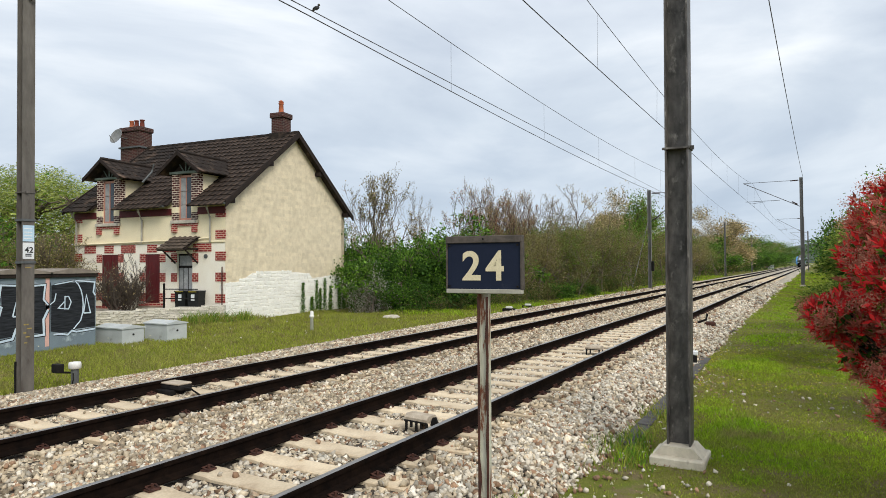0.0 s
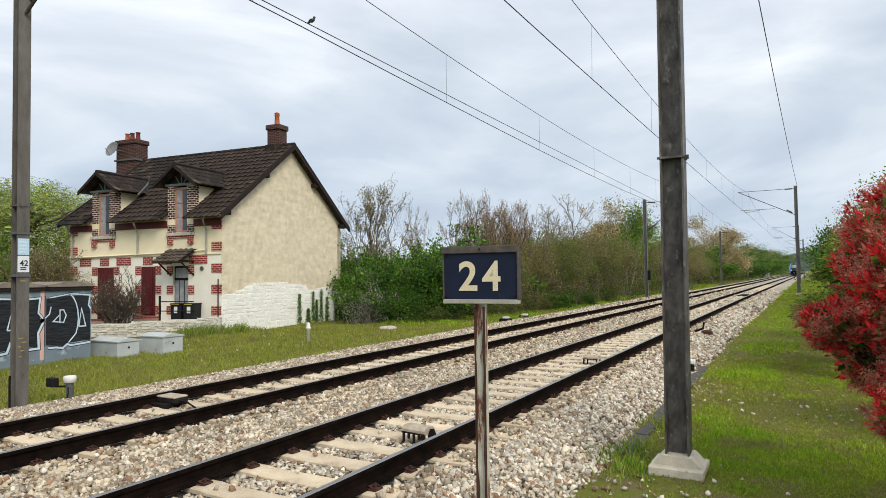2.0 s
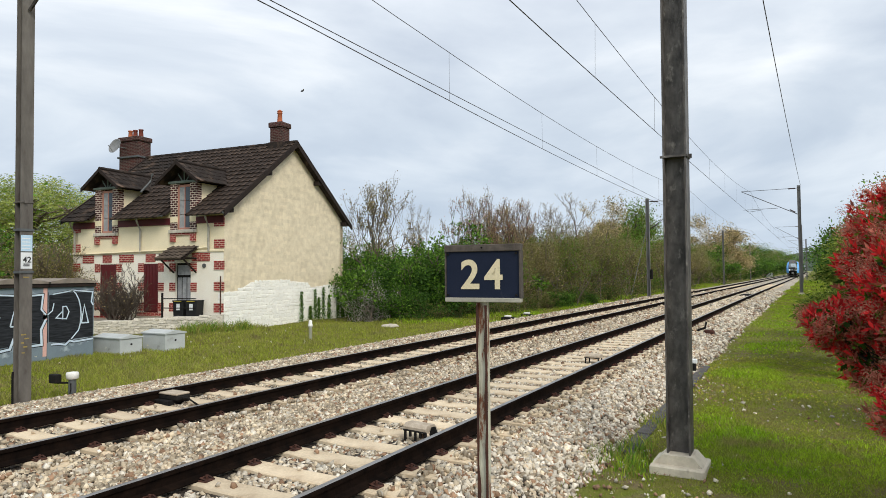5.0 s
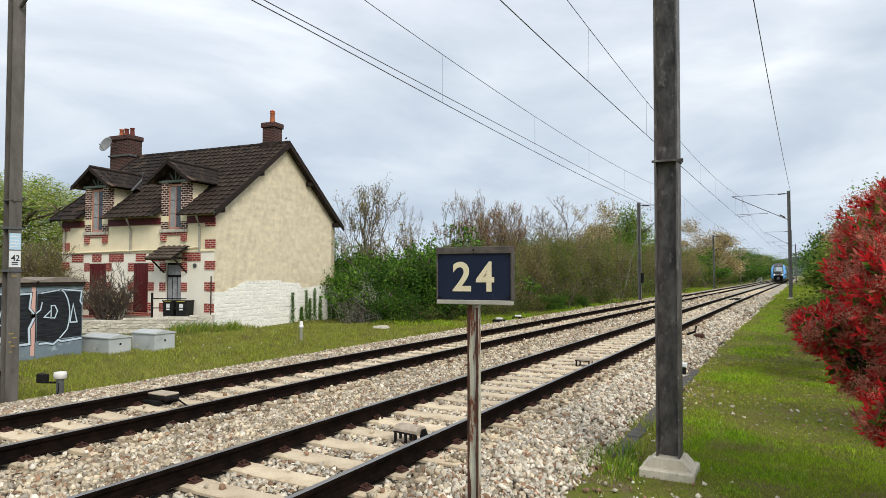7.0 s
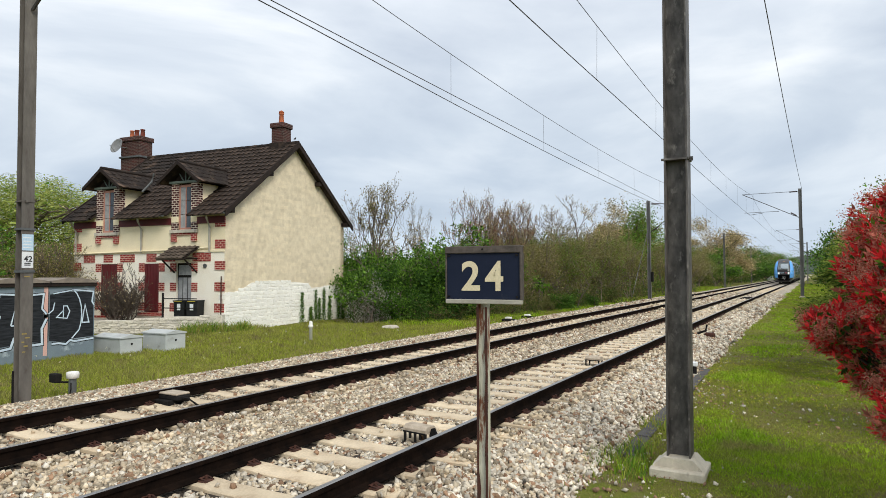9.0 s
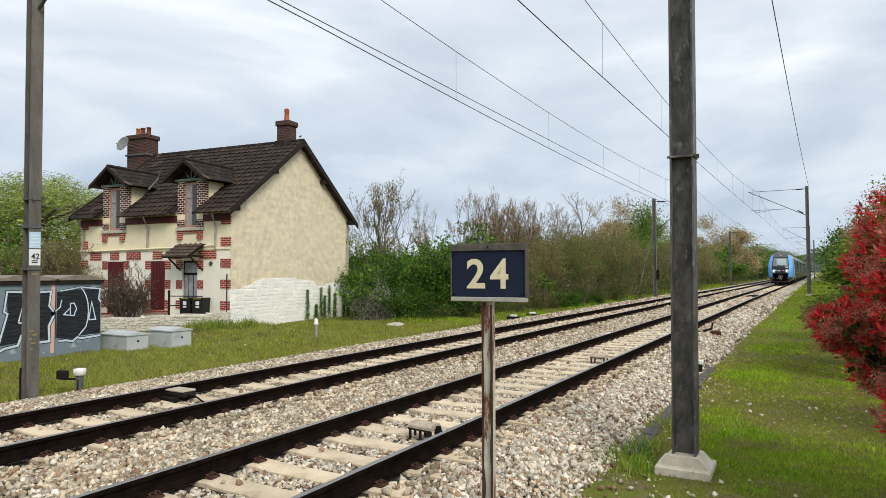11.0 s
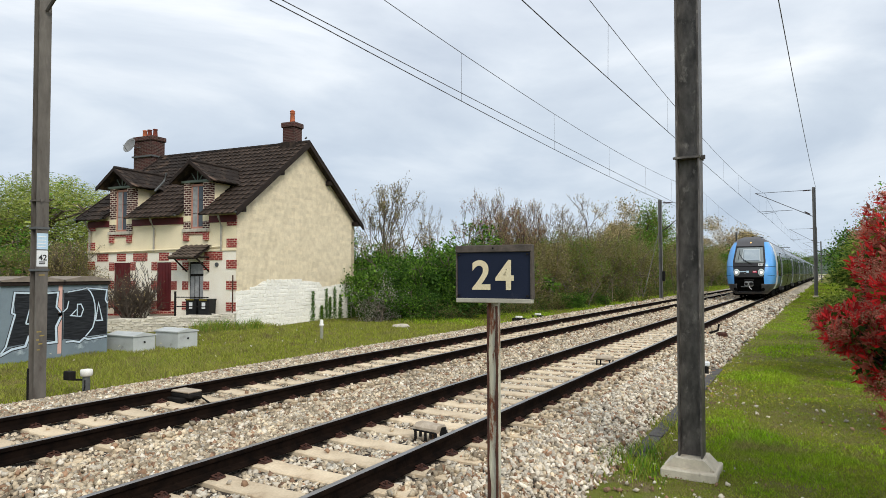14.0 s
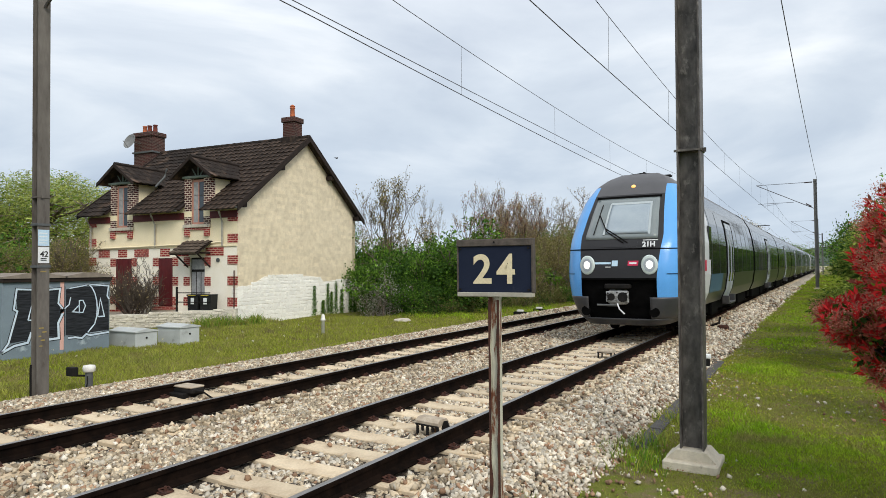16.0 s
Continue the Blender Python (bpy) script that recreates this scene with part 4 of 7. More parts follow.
outline(h1, [(0.62, 0.95), (0.78, 0.95), (0.70, 1.32), (0.62, 0.95)], 0.018)
outline(h1, [(1.1, 1.72), (1.42, 1.74), (1.38, 1.35), (1.5, 1.2)], 0.022)
patch(h1, [(1.43, 0.1), (1.532, 0.1), (1.532, 1.92), (1.43, 1.92)], "spray_pink")
patch(h1, [(1.43, 1.04), (1.534, 1.12), (1.534, 1.22), (1.43, 1.20)])
h2 = hut(9.845, 11.13, "blue-grey concrete hut covered with black and pale graffiti")
patch(h2, [(0.035, 1.72), (0.55, 1.78), (1.24, 1.76), (1.26, 0.52), (0.72, 0.50), (0.5, 0.42), (0.035, 0.48)])
patch(h2, [(0.0, 0.45), (0.018, 0.45), (0.018, 1.8), (0.0, 1.8)])
outline(h2, [(0.10, 0.40), (0.3, 0.40), (0.48, 0.36), (0.6, 0.46), (0.72, 0.42), (1.26, 0.46)], 0.025)
outline(h2, [(0.12, 1.74), (0.5, 1.80), *arc[1:8], (0.64, 0.50)], 0.016)
outline(h2, [(0.40, 1.05), (0.40, 1.40), (0.50, 1.40), (0.57, 1.25), (0.50, 1.06), (0.22, 1.10), (0.40, 1.28)], 0.014)
outline(h2, [(0.92, 0.92), (1.12, 0.92), (1.0, 1.42), (0.92, 0.92)], 0.018)
outline(h2, [(0.62, 1.84), (1.24, 1.78), (1.2, 1.5), (1.26, 1.4)], 0.020)
outline(h2, [(0.0, 1.20), (0.12, 1.3), (0.16, 1.5)], 0.014)


def cabinet(x0, x1, y0, y1, h):
    o = thing("ground_cabinet", pose(x0, y0, GROUND), "low pale grey metal cabinet with a sloped lid", "cabinet", "ground cabinets")
    w, d = x1 - x0, y1 - y0
    part("body", boxm(0, w, 0, d, -0.05, h, 0.01), M["cabinet"], o)
    b = bmesh.new()
    prism(b, [(-0.03, h), (d + 0.03, h), (d + 0.03, h + 0.03), (d * 0.5, h + 0.11), (-0.03, h + 0.03)], "x", -0.03, w + 0.03)
    part("lid", b, M["cabinet"], o)
    part("lock", tubem([(w, d * 0.5, h * 0.62), (w + 0.02, d * 0.5, h * 0.62)], 0.03, 8), M["iron"], o)
    return o


cabinet(-18.2, -16.95, 11.5, 12.2, 0.44)
cabinet(-17.5, -16.45, 12.6, 13.3, 0.50)


# ---- the house ----
# local x runs right along the front wall (0 at the near corner), y runs to the rear, z up from the ground
HW, HD, EAVE, RIDGE = 8.64, 8.75, 4.95, 8.25
house = thing("house", pose(-20.01, 17.99, GROUND, 0, 0, 6), "two-storey cream rendered house with red brick trim and dark tiled roof", "house")


def wall_with_holes(x0, x1, z0, z1, y0, y1, holes):
    """One wall, closed all round, with rectangular openings (hx0, hx1, hz0, hz1) right through it."""
    bm = bmesh.new()
    xs = sorted({x0, x1, *[h[0] for h in holes], *[h[1] for h in holes]})
    zs = sorted({z0, z1, *[h[2] for h in holes], *[h[3] for h in holes]})
    nx, nz = len(xs) - 1, len(zs) - 1

    def solid(i, k):
        if not (0 <= i < nx and 0 <= k < nz):
            return False
        x, z = (xs[i] + xs[i + 1]) / 2, (zs[k] + zs[k + 1]) / 2
        return not any(a < x < b and c < z < d for a, b, c, d in holes)

    front = [[bm.verts.new((x, y0, z)) for z in zs] for x in xs]
    back = [[bm.verts.new((x, y1, z)) for z in zs] for x in xs]
    for i in range(nx):
        for k in range(nz):
            if not solid(i, k):
                continue
            bm.faces.new((front[i][k], front[i + 1][k], front[i + 1][k + 1], front[i][k + 1]))
            bm.faces.new((back[i][k + 1], back[i + 1][k + 1], back[i + 1][k], back[i][k]))
            for other, p, q in (((i, k - 1), (i, k), (i + 1, k)), ((i, k + 1), (i + 1, k + 1), (i, k + 1)), ((i - 1, k), (i, k + 1), (i, k)), ((i + 1, k), (i + 1, k), (i + 1, k + 1))):
                if not solid(*other):
                    bm.faces.new((front[p[0]][p[1]], back[p[0]][p[1]], back[q[0]][q[1]], front[q[0]][q[1]]))
    bmesh.ops.recalc_face_normals(bm, faces=bm.faces)
    return bm


DOOR, WIN_A, WIN_B = (-2.55, -1.72), (-4.32, -3.5), (-6.92, -5.92)
D1, D2 = (-2.81, -1.41), (-7.22, -5.82)   # brick dormers
part("front_wall", wall_with_holes(-HW, -0.02, -0.2, 3.22, 0, 0.3, [(*DOOR, 0.45, 2.74), (*WIN_A, 0.7, 2.74), (*WIN_B, 0.5, 2.74)]), M["facade_white"], house, "cream painted front wall")
part("upper_front_wall", wall_with_holes(-HW, -0.02, 3.22, EAVE, 0.0, 0.3, [(-2.47, -1.75, 4.0, EAVE), (-6.88, -6.16, 4.0, EAVE)]), M["facade"], house, "cream rendered upper front wall")
b = bmesh.new()
prism(b, [(0.003, 1.4), (HD, 1.4), (HD, EAVE), (HD / 2, RIDGE), (0.003, EAVE)], "x", -0.3, 0.0)
part("gable_wall", b, M["render"], house, "stained cream rendered gable wall")
b = bmesh.new()
prism(b, [(-0.02, -0.4), (HD + 0.02, -0.4), (HD + 0.02, 1.68), (7.4, 1.70), (5.9, 1.62), (5.6, 1.84), (4.6, 1.92), (3.0, 1.96), (1.6, 1.93), (0.9, 1.62), (-0.02, 1.50)], "x", -0.28, 0.02)
plinth = part("gable_plinth", b, M["whitestone"], house, "whitewashed rough stone lower part of the gable")
b = bmesh.new()
prism(b, [(0, -0.3), (HD, -0.3), (HD, EAVE), (HD / 2, RIDGE), (0, EAVE)], "x", -HW, -HW + 0.3)
part("left_gable_wall", b, M["render"], house)
part("rear_wall", boxm(-HW, 0, HD - 0.3, HD, -0.3, EAVE), M["render"], house)
# quoins at the corners of the front wall
for i, z in enumerate((0.75, 1.60, 2.44, 3.30, 4.18)):
    for x0, x1 in ((-0.50, 0.012), (-HW - 0.012, -HW + 0.48)):
        part("quoin", boxm(x0, x1, -0.022, 0.02, z, z + 0.37), M["brick"], house, "red brick quoin")
# brick band between the floors
for x0, x1 in ((-1.66, -0.72), (-3.25, -2.6), (-4.2, -3.65), (-5.75, -4.9), (-6.75, -6.2), (-8.0, -7.3)):
    part("brick_panel", boxm(x0, x1, -0.02, 0.02, 2.80, 3.14), M["brick"], house, "red brick band panel")
part("string_course", boxm(-HW, 0.0, -0.045, 0.0, 3.17, 3.26, 0.01), M["facade"], house)
for a, c in ((-HW, D2[0]), (D2[1], D1[0]), (D1[1], 0.0)):
    part("cornice", boxm(a, c, -0.05, 0.0, EAVE - 0.62, EAVE - 0.34), M["redpaint"], house, "dark red painted cornice board")
# door and ground floor windows with toothed brick jambs
for a, c in (DOOR, WIN_A, WIN_B):
    for z in (0.75, 1.58, 2.40):
        for x0, x1 in ((a - 0.32, a - 0.0), (c + 0.0, c + 0.32)):
            part("jamb_brick", boxm(x0, x1, -0.018, 0.02, z, z + 0.36), M["brick"], house, "red brick jamb block")
door = part("front_door", boxm(DOOR[0], DOOR[1], 0.10, 0.15, 0.45, 2.74), M["iron"], house, "dark framed glazed front door with lace curtain")
for k in range(3):
    x = DOOR[0] + 0.05 + 0.26 * k
    part("pane", boxm(x, x + 0.21, 0.085, 0.099, 0.75, 2.15), M["curtain"], door)
part("fanlight", boxm(DOOR[0] + 0.06, DOOR[1] - 0.06, 0.085, 0.099, 2.25, 2.66), M["curtain"], door)
for (a, c), z0 in ((WIN_A, 0.7), (WIN_B, 0.5)):
    s = part("shutter", boxm(a, c, 0.02, 0.06, z0, 2.74), M["redpaint"], house, "closed dark red wooden shutter")
    for k in range(5):
        x = a + (c - a) * (k + 0.5) / 5
        part("slat", boxm(x - 0.07, x + 0.07, 0.0, 0.019, z0 + 0.05, 2.69), M["redpaint"], s)
    part("sill", boxm(a - 0.3, c + 0.3, -0.08, 0.1, z0 - 0.14, z0), M["brick"], house)
part("wall_lamp", tubem([(-1.0, -0.04, 2.62), (-1.0, 0, 2.62)], 0.09, 10), M["zinc"], house, "round grey wall vent")

# roof slopes with single tiles
PITCH = math.atan2(RIDGE - EAVE, HD / 2)
OV, SIDE = 0.37, 0.32
SLOPE = (HD / 2 + OV) / math.cos(PITCH)
roof_f = thing("roof", pose(0, HD / 2, RIDGE + 0.06, math.degrees(PITCH), 0, 0), "", "")
roof_f.parent = house
for key in ("label", "category"):
    if key in roof_f:
        del roof_f[key]
b = boxm(-HW - SIDE, SIDE, -SLOPE + 2.2, 0, -0.08, 0.0)
for a, c in ((-HW - SIDE, D2[0] + 0.03), (D2[1] - 0.03, D1[0] + 0.03), (D1[1] - 0.03, SIDE)):
    box(b, a, c, -SLOPE, -SLOPE + 2.2, -0.08, 0.0)
part("front_deck", b, M["verge"], roof_f)
b = boxm(-HW - SIDE, SIDE, 0, SLOPE - 0.1, -0.08, 0.02)
part("rear_slope", b, M["tile"], house, "dark brown tiled rear slope", m=pose(0, HD / 2, RIDGE + 0.06, -math.degrees(PITCH), 0, 0))
bm = bmesh.new()
TW, TL = 0.30, 0.36
prof = [(-TW / 2, 0.012), (-TW / 2 + 0.03, 0.040), (-TW / 2 + 0.09, 0.040), (-TW / 2 + 0.13, 0.014), (TW / 2 - 0.02, 0.010), (TW / 2, 0.02)]
lo = [bm.verts.new((x, -TL - 0.05, z + 0.045)) for x, z in prof]
hi = [bm.verts.new((x, 0.0, z)) for x, z in prof]
bt = [bm.verts.new((x, -TL - 0.05, 0.004)) for x, z in prof]
for k in range(5):
    bm.faces.new((lo[k], lo[k + 1], hi[k + 1], hi[k]))
    bm.faces.new((bt[k], bt[k + 1], lo[k + 1], lo[k]))
tile_me = mesh_of("roof_tile", bm, M["tile"])
NCOL, NROW = int((HW + 2 * SIDE) / TW), int(SLOPE / TL)


def covered(x, d):
    """Tiles cut away for the two dormers (d: metres down the slope)."""
    for a, c in (D1, D2):
        mid_x = (a + c) / 2
        if abs(x - mid_x) < 0.74 and d > SLOPE - 2.15:
            return True
    return False


late = []
k = 0
for c in range(NCOL):
    for r in range(NROW + 1):
        x, d = SIDE - TW * (c + 0.5), r * TL
        if d > SLOPE - 0.1 or covered(x, d + 0.2):
            continue
        mm = pose(x + random.uniform(-0.006, 0.006), -d, random.uniform(0, 0.008), random.uniform(-0.8, 0.8), random.uniform(-0.8, 0.8), random.uniform(-0.8, 0.8))
        if k < 300:
            t = new("roof_tile", tile_me)
            t.parent = roof_f
            t.matrix_basis = mm
        else:
            late.append(mm)
        k += 1
bm = bmesh.new()
for mm in late:
    lo = [bm.verts.new(mm @ Vector((x, -TL - 0.05, z + 0.045))) for x, z in prof]
    hi = [bm.verts.new(mm @ Vector((x, 0.0, z))) for x, z in prof]
    bt = [bm.verts.new(mm @ Vector((x, -TL - 0.05, 0.004))) for x, z in prof]
    for q in range(5):
        bm.faces.new((lo[q], lo[q + 1], hi[q + 1], hi[q]))
        bm.faces.new((bt[q], bt[q + 1], lo[q + 1], lo[q]))
tagged(part("roof_tiles", bm, M["tile"], roof_f, "dark brown interlocking roof tiles"), kind="stuff")
b = bmesh.new()
for i in range(24):
    x = SIDE - 0.39 * i
    tube(b, [(x, 0, 0), (x - 0.2, 0, 0.012), (x - 0.41, 0, 0.0)], 0.11, 8)
part("ridge_tiles", b, M["tile"], house, "half-round ridge tiles", m=pose(0, HD / 2, RIDGE + 0.05))
# verge boards with the small projecting blocks of the gable
for sgn, y_end in ((-1, -OV), (1, HD + OV - 0.1)):
    for x0 in (SIDE - 0.02, -HW - SIDE - 0.04):
        b = bmesh.new()
        L = HD / 2 + OV
        prism(b, [(HD / 2, RIDGE + 0.12), (HD / 2 + sgn * L, RIDGE + 0.12 - L * math.tan(PITCH)), (HD / 2 + sgn * L, RIDGE - 0.14 - L * math.tan(PITCH)), (HD / 2, RIDGE - 0.16)], "x", x0, x0 + 0.06)
        part("verge_board", b, M["verge"], house, "dark verge board")
    for q in (0.42, 0.97):
        y = HD / 2 + sgn * q * HD / 2
        z = RIDGE - q * (RIDGE - EAVE) - 0.12
        part("purlin_end", boxm(0.0, SIDE - 0.03, y - 0.09, y + 0.09, z - 0.2, z), M["verge"], house)


def channel(bm, x0, x1, y, z):
    n = 7
    prism(bm, [(y + 0.075 * math.cos(math.pi + math.pi * k / n), z + 0.075 * math.sin(math.pi + math.pi * k / n)) for k in range(n + 1)], "x", x0, x1)
    return bm


GY, GZ = -OV - 0.04, RIDGE + 0.06 - (HD / 2 + OV) * math.tan(PITCH) - 0.02
for x0, x1 in ((-1.34, SIDE), (-5.74, -2.9), (-HW - SIDE, -7.3)):
    part("gutter", channel(bmesh.new(), x0, x1, GY, GZ), M["zinc"], house, "dark zinc half-round gutter")
for x in (-0.62, -4.35, -8.35):
    part("downpipe", tubem([(x, GY, GZ - 0.06), (x, GY + 0.05, GZ - 0.2), (x - 0.12, -0.06, GZ - 0.55), (x - 0.12, -0.06, 3.2)], 0.045), M["pipepale"], house, "pale grey downpipe")
part("pipe", tubem([(-0.74, -0.07, 3.5), (-0.78, -0.07, 3.36), (-1.6, -0.07, 3.30), (-4.5, -0.07, 3.26), (-8.2, -0.07, 3.2)], 0.035), M["facade"], house, "cream painted pipe along the front")
part("downpipe", tubem([(-0.13, -0.05, 2.2), (-0.13, -0.05, -0.3)], 0.024), M["rust"], house, "rusty downpipe at the corner")


def dormer(x0, x1):
    mid_x = (x0 + x1) / 2
    d = thing("dormer", pose(mid_x, 0, 0), "", "")
    for key in ("label", "category"):
        if key in d:
            del d[key]
    d.parent = house
    hw = (x1 - x0) / 2
    yf = -0.04
    top = 6.02
    for s in (-1, 1):
        a, c = sorted((s * hw, s * 0.36))
        part("pier", boxm(a, c, yf, 0.25, 4.12, top), M["brickdark"], d, "dark brick dormer pier")
        part("white_block", boxm(a - 0.004, c + 0.004, yf - 0.006, 0.2, 4.42, 4.66), M["facade"], d)
        part("corbel", boxm(s * (hw - 0.16) - 0.12, s * (hw - 0.16) + 0.12, yf - 0.06, 0.0, 3.62, 3.90), M["brick"], d)
        part("cheek", boxm(*sorted((s * hw * 0.98, s * (hw * 0.98 - 0.12))), 0.2, 2.6, 4.6, top), M["facade"], d, "cream rendered dormer cheek")
    part("sill", boxm(-hw - 0.03, hw + 0.03, yf - 0.08, 0.1, 3.97, 4.11, 0.015), M["concrete"], d, "stone sill")
    part("brick_sill", boxm(-hw + 0.02, hw - 0.02, yf - 0.02, 0.05, 3.88, 3.97), M["brick"], d)
    fr = bmesh.new()
    for xx in (-0.36, 0.29):
        box(fr, xx, xx + 0.07, yf + 0.08, yf + 0.14, 4.11, 5.96)
    box(fr, -0.36, 0.36, yf + 0.08, yf + 0.14, 5.88, 5.97)
    box(fr, -0.36, 0.36, yf + 0.08, yf + 0.14, 4.11, 4.20)
    box(fr, -0.022, 0.022, yf + 0.085, yf + 0.13, 4.2, 5.88)
    w = part("window", fr, M["pinkframe"], d, "narrow pinkish wooden casement window")
    for a in (-0.29, 0.025):
        for z0, z1 in ((4.2, 4.74), (4.76, 5.30), (5.32, 5.87)):
            part("pane", boxm(a, a + 0.265, yf + 0.10, yf + 0.12, z0, z1), M["curtain"] if a < 0 else M["glass"], w)
    part("lintel", boxm(-hw - 0.1, hw + 0.1, yf - 0.05, yf + 0.1, top, top + 0.10, 0.01), M["timber"], d, "grey-green timber lintel")
    # open timber gable and tiled roof
    pk, ez, ex = 6.86, 6.06, hw + 0.38
    b = bmesh.new()
    prism(b, [(-hw - 0.05, top + 0.10), (hw + 0.05, top + 0.10), (0, pk - 0.12)], "y", yf + 0.12, yf + 0.2)
    part("gable_panel", b, M["verge"], d)
    b = bmesh.new()
    tube(b, [(0, yf + 0.05, top + 0.1), (0, yf + 0.05, pk - 0.2)], 0.035, 4)
    for s in (-1, 1):
        tube(b, [(s * 0.1, yf + 0.05, top + 0.1), (s * 0.34, yf + 0.05, top + 0.42)], 0.03, 4)
    part("truss", b, M["timber"], d, "grey-green timber truss in the dormer gable")
    ang = math.atan2(pk - ez, ex)
    for s in (-1, 1):
        L = math.hypot(ex, pk - ez) + 0.02
        b = bmesh.new()
        nrow, ncol = 4, 10
        y0, depth = yf - 0.38, 3.55
        box(b, 0, L, y0 + 0.03, y0 + depth, -0.06, 0.0)
        for i in range(nrow):
            for j in range(ncol):
                # interlocking tiles that step down the small slope
                a, c = i * L / nrow, (i + 1) * L / nrow + 0.04
                q0, q1 = y0 + j * depth / ncol, y0 + (j + 1) * depth / ncol
                v = [b.verts.new(p) for p in ((a, q0, 0.012), (c, q0, 0.045), (c, q0 + 0.09, 0.045), (a, q0 + 0.09, 0.012), (c, q0 + 0.14, 0.012), (a, q0 + 0.14, 0.004), (c, q1, 0.012), (a, q1, 0.004), (c, q0, 0.0), (c, q1, 0.0))]
                b.faces.new((v[0], v[1], v[2], v[3])), b.faces.new((v[3], v[2], v[4], v[5])), b.faces.new((v[5], v[4], v[6], v[7])), b.faces.new((v[8], v[9], v[6], v[4], v[2], v[1]))
        part("dormer_roof", b, M["tile"], d, "small tiled dormer roof", m=Matrix.Translation((0, 0, pk)) @ (Matrix.Rotation(ang, 4, "Y") if s > 0 else Matrix.Rotation(math.pi, 4, "Z") @ Matrix.Rotation(ang, 4, "Y") @ Matrix.Diagonal((1, -1, 1, 1))))
        b = bmesh.new()
        prism(b, [(0, pk + 0.04), (s * (ex + 0.03), ez + 0.02), (s * (ex + 0.03), ez - 0.13), (0, pk - 0.12)], "y", yf - 0.42, yf - 0.36)
        part("barge_board", b, M["verge"], d, "dark barge board")
    b = bmesh.new()
    for i in range(9):
        y = yf - 0.38 + 0.39 * i
        tube(b, [(0, y, pk + 0.02), (0, y + 0.2, pk + 0.03), (0, y + 0.41, pk + 0.02)], 0.085, 8)
    part("ridge_tiles", b, M["tile"], d)
    return d


dormer(*D1)
dormer(*D2)
part("flashing", tubem([(-5.2, 0.6, 5.9), (-5.0, 0.9, 6.35), (-4.95, 1.0, 6.75)], 0.05), M["zinc"], house, "pale metal vent pipe on the roof")
# porch canopy over the door
porch = part("porch_canopy", boxm(-2.72, -1.3, -1.05, 0.0, -0.03, 0.0), M["verge"], house, "small tiled porch canopy on timber brackets", m=pose(0, 0, 3.40, 31, 0, 0))
porch_me = tile_me.copy()
porch_me.materials[0] = M["tile_pale"]
for i in range(5):
    for j in range(4):
        ob = new("roof_tile", porch_me)
        ob.parent = porch
        ob.matrix_basis = pose(-2.57 + 0.28 * i, 0.02 - 0.255 * j, 0.006, 0, 0, (i * 7 + j * 5) % 3 - 1) @ Matrix.Diagonal((0.95, 0.74, 1.25, 1))
for x in (-2.62, -1.42):
    b = bmesh.new()
    tube(b, [(x, -0.02, 2.35), (x, -0.75, 2.92)], 0.04, 4)
    tube(b, [(x, -0.02, 2.92), (x, -0.85, 2.92)], 0.04, 4)
    part("bracket", b, M["verge"], house, "dark timber porch bracket")


def chimney(x0, x1, y0, y1, z0, z1, pots, name="chimney", tall=0.42):
    c = part(name, boxm(x0, x1, y0, y1, z0, z1 - 0.22), M["chimney"], house, "dark brick chimney stack")
    part("cap", boxm(x0 - 0.07, x1 + 0.07, y0 - 0.07, y1 + 0.07, z1 - 0.24, z1, 0.03), M["chimney"], c)
    for k, x in enumerate(pots):
        b = bmesh.new()
        lathe(b, [(0.13, z1 - 0.02), (0.12, z1 + 0.1), (0.10, z1 + tall - 0.06), (0.125, z1 + tall - 0.04), (0.125, z1 + tall), (0.06, z1 + tall)], 12, (x, (y0 + y1) / 2, 0))
        part("chimney_pot", b, M["potdark"] if k else M["terracotta"], c, "sooty red clay chimney pot" if k else "orange terracotta chimney pot", True)
    return c


ch = chimney(-0.98, -0.34, HD / 2 - 0.3, HD / 2 + 0.3, RIDGE - 0.4, 9.28, (-0.66,), tall=0.5)
part("skirt", boxm(-1.06, -0.26, HD / 2 - 0.38, HD / 2 + 0.38, RIDGE - 0.5, RIDGE + 0.10, 0.02), M["tile"], ch)
b = bmesh.new()
lathe(b, [(0.10, 0), (0.13, 0.05), (0.03, 0.12)], 8, (-0.66, HD / 2, 9.80))
part("cowl", b, M["terracotta"], ch)
ch2 = chimney(-10.68, -9.35, HD / 2 - 0.3, HD / 2 + 0.5, 4.0, 9.45, (-10.35, -10.0, -9.6), tall=0.42)
part("band", boxm(-10.75, -9.28, HD / 2 - 0.38, HD / 2 + 0.58, 8.35, 8.43), M["zinc"], ch2, "metal strap round the stack")
part("left_annex_wall", boxm(-10.75, -HW, HD / 2 - 0.3, HD / 2 + 0.5, -0.3, 7.0), M["render"], house)
dish = thing("satellite_dish", look((-30.85, 20.6, 8.42), (-30.95, 21.8, 8.0)) @ Matrix.Scale(0.8, 4), "grey satellite dish on the big chimney", "satellite dish")
b = bmesh.new()
lathe(b, [(0.02, 0.0), (0.25, 0.03), (0.42, 0.085), (0.50, 0.13), (0.51, 0.125), (0.43, 0.07), (0.25, 0.01), (0.02, -0.02)], 20)
part("reflector", b, M["dish"], dish, "", True)
part("arm", tubem([(0, -0.45, 0.05), (0, -0.2, 0.55)], 0.02), M["dish"], dish)
part("mount", tubem([(0, 0, -0.02), (0.2, 0.1, -0.4), (0.5, 0.1, -0.5)], 0.03), M["zinc"], dish)

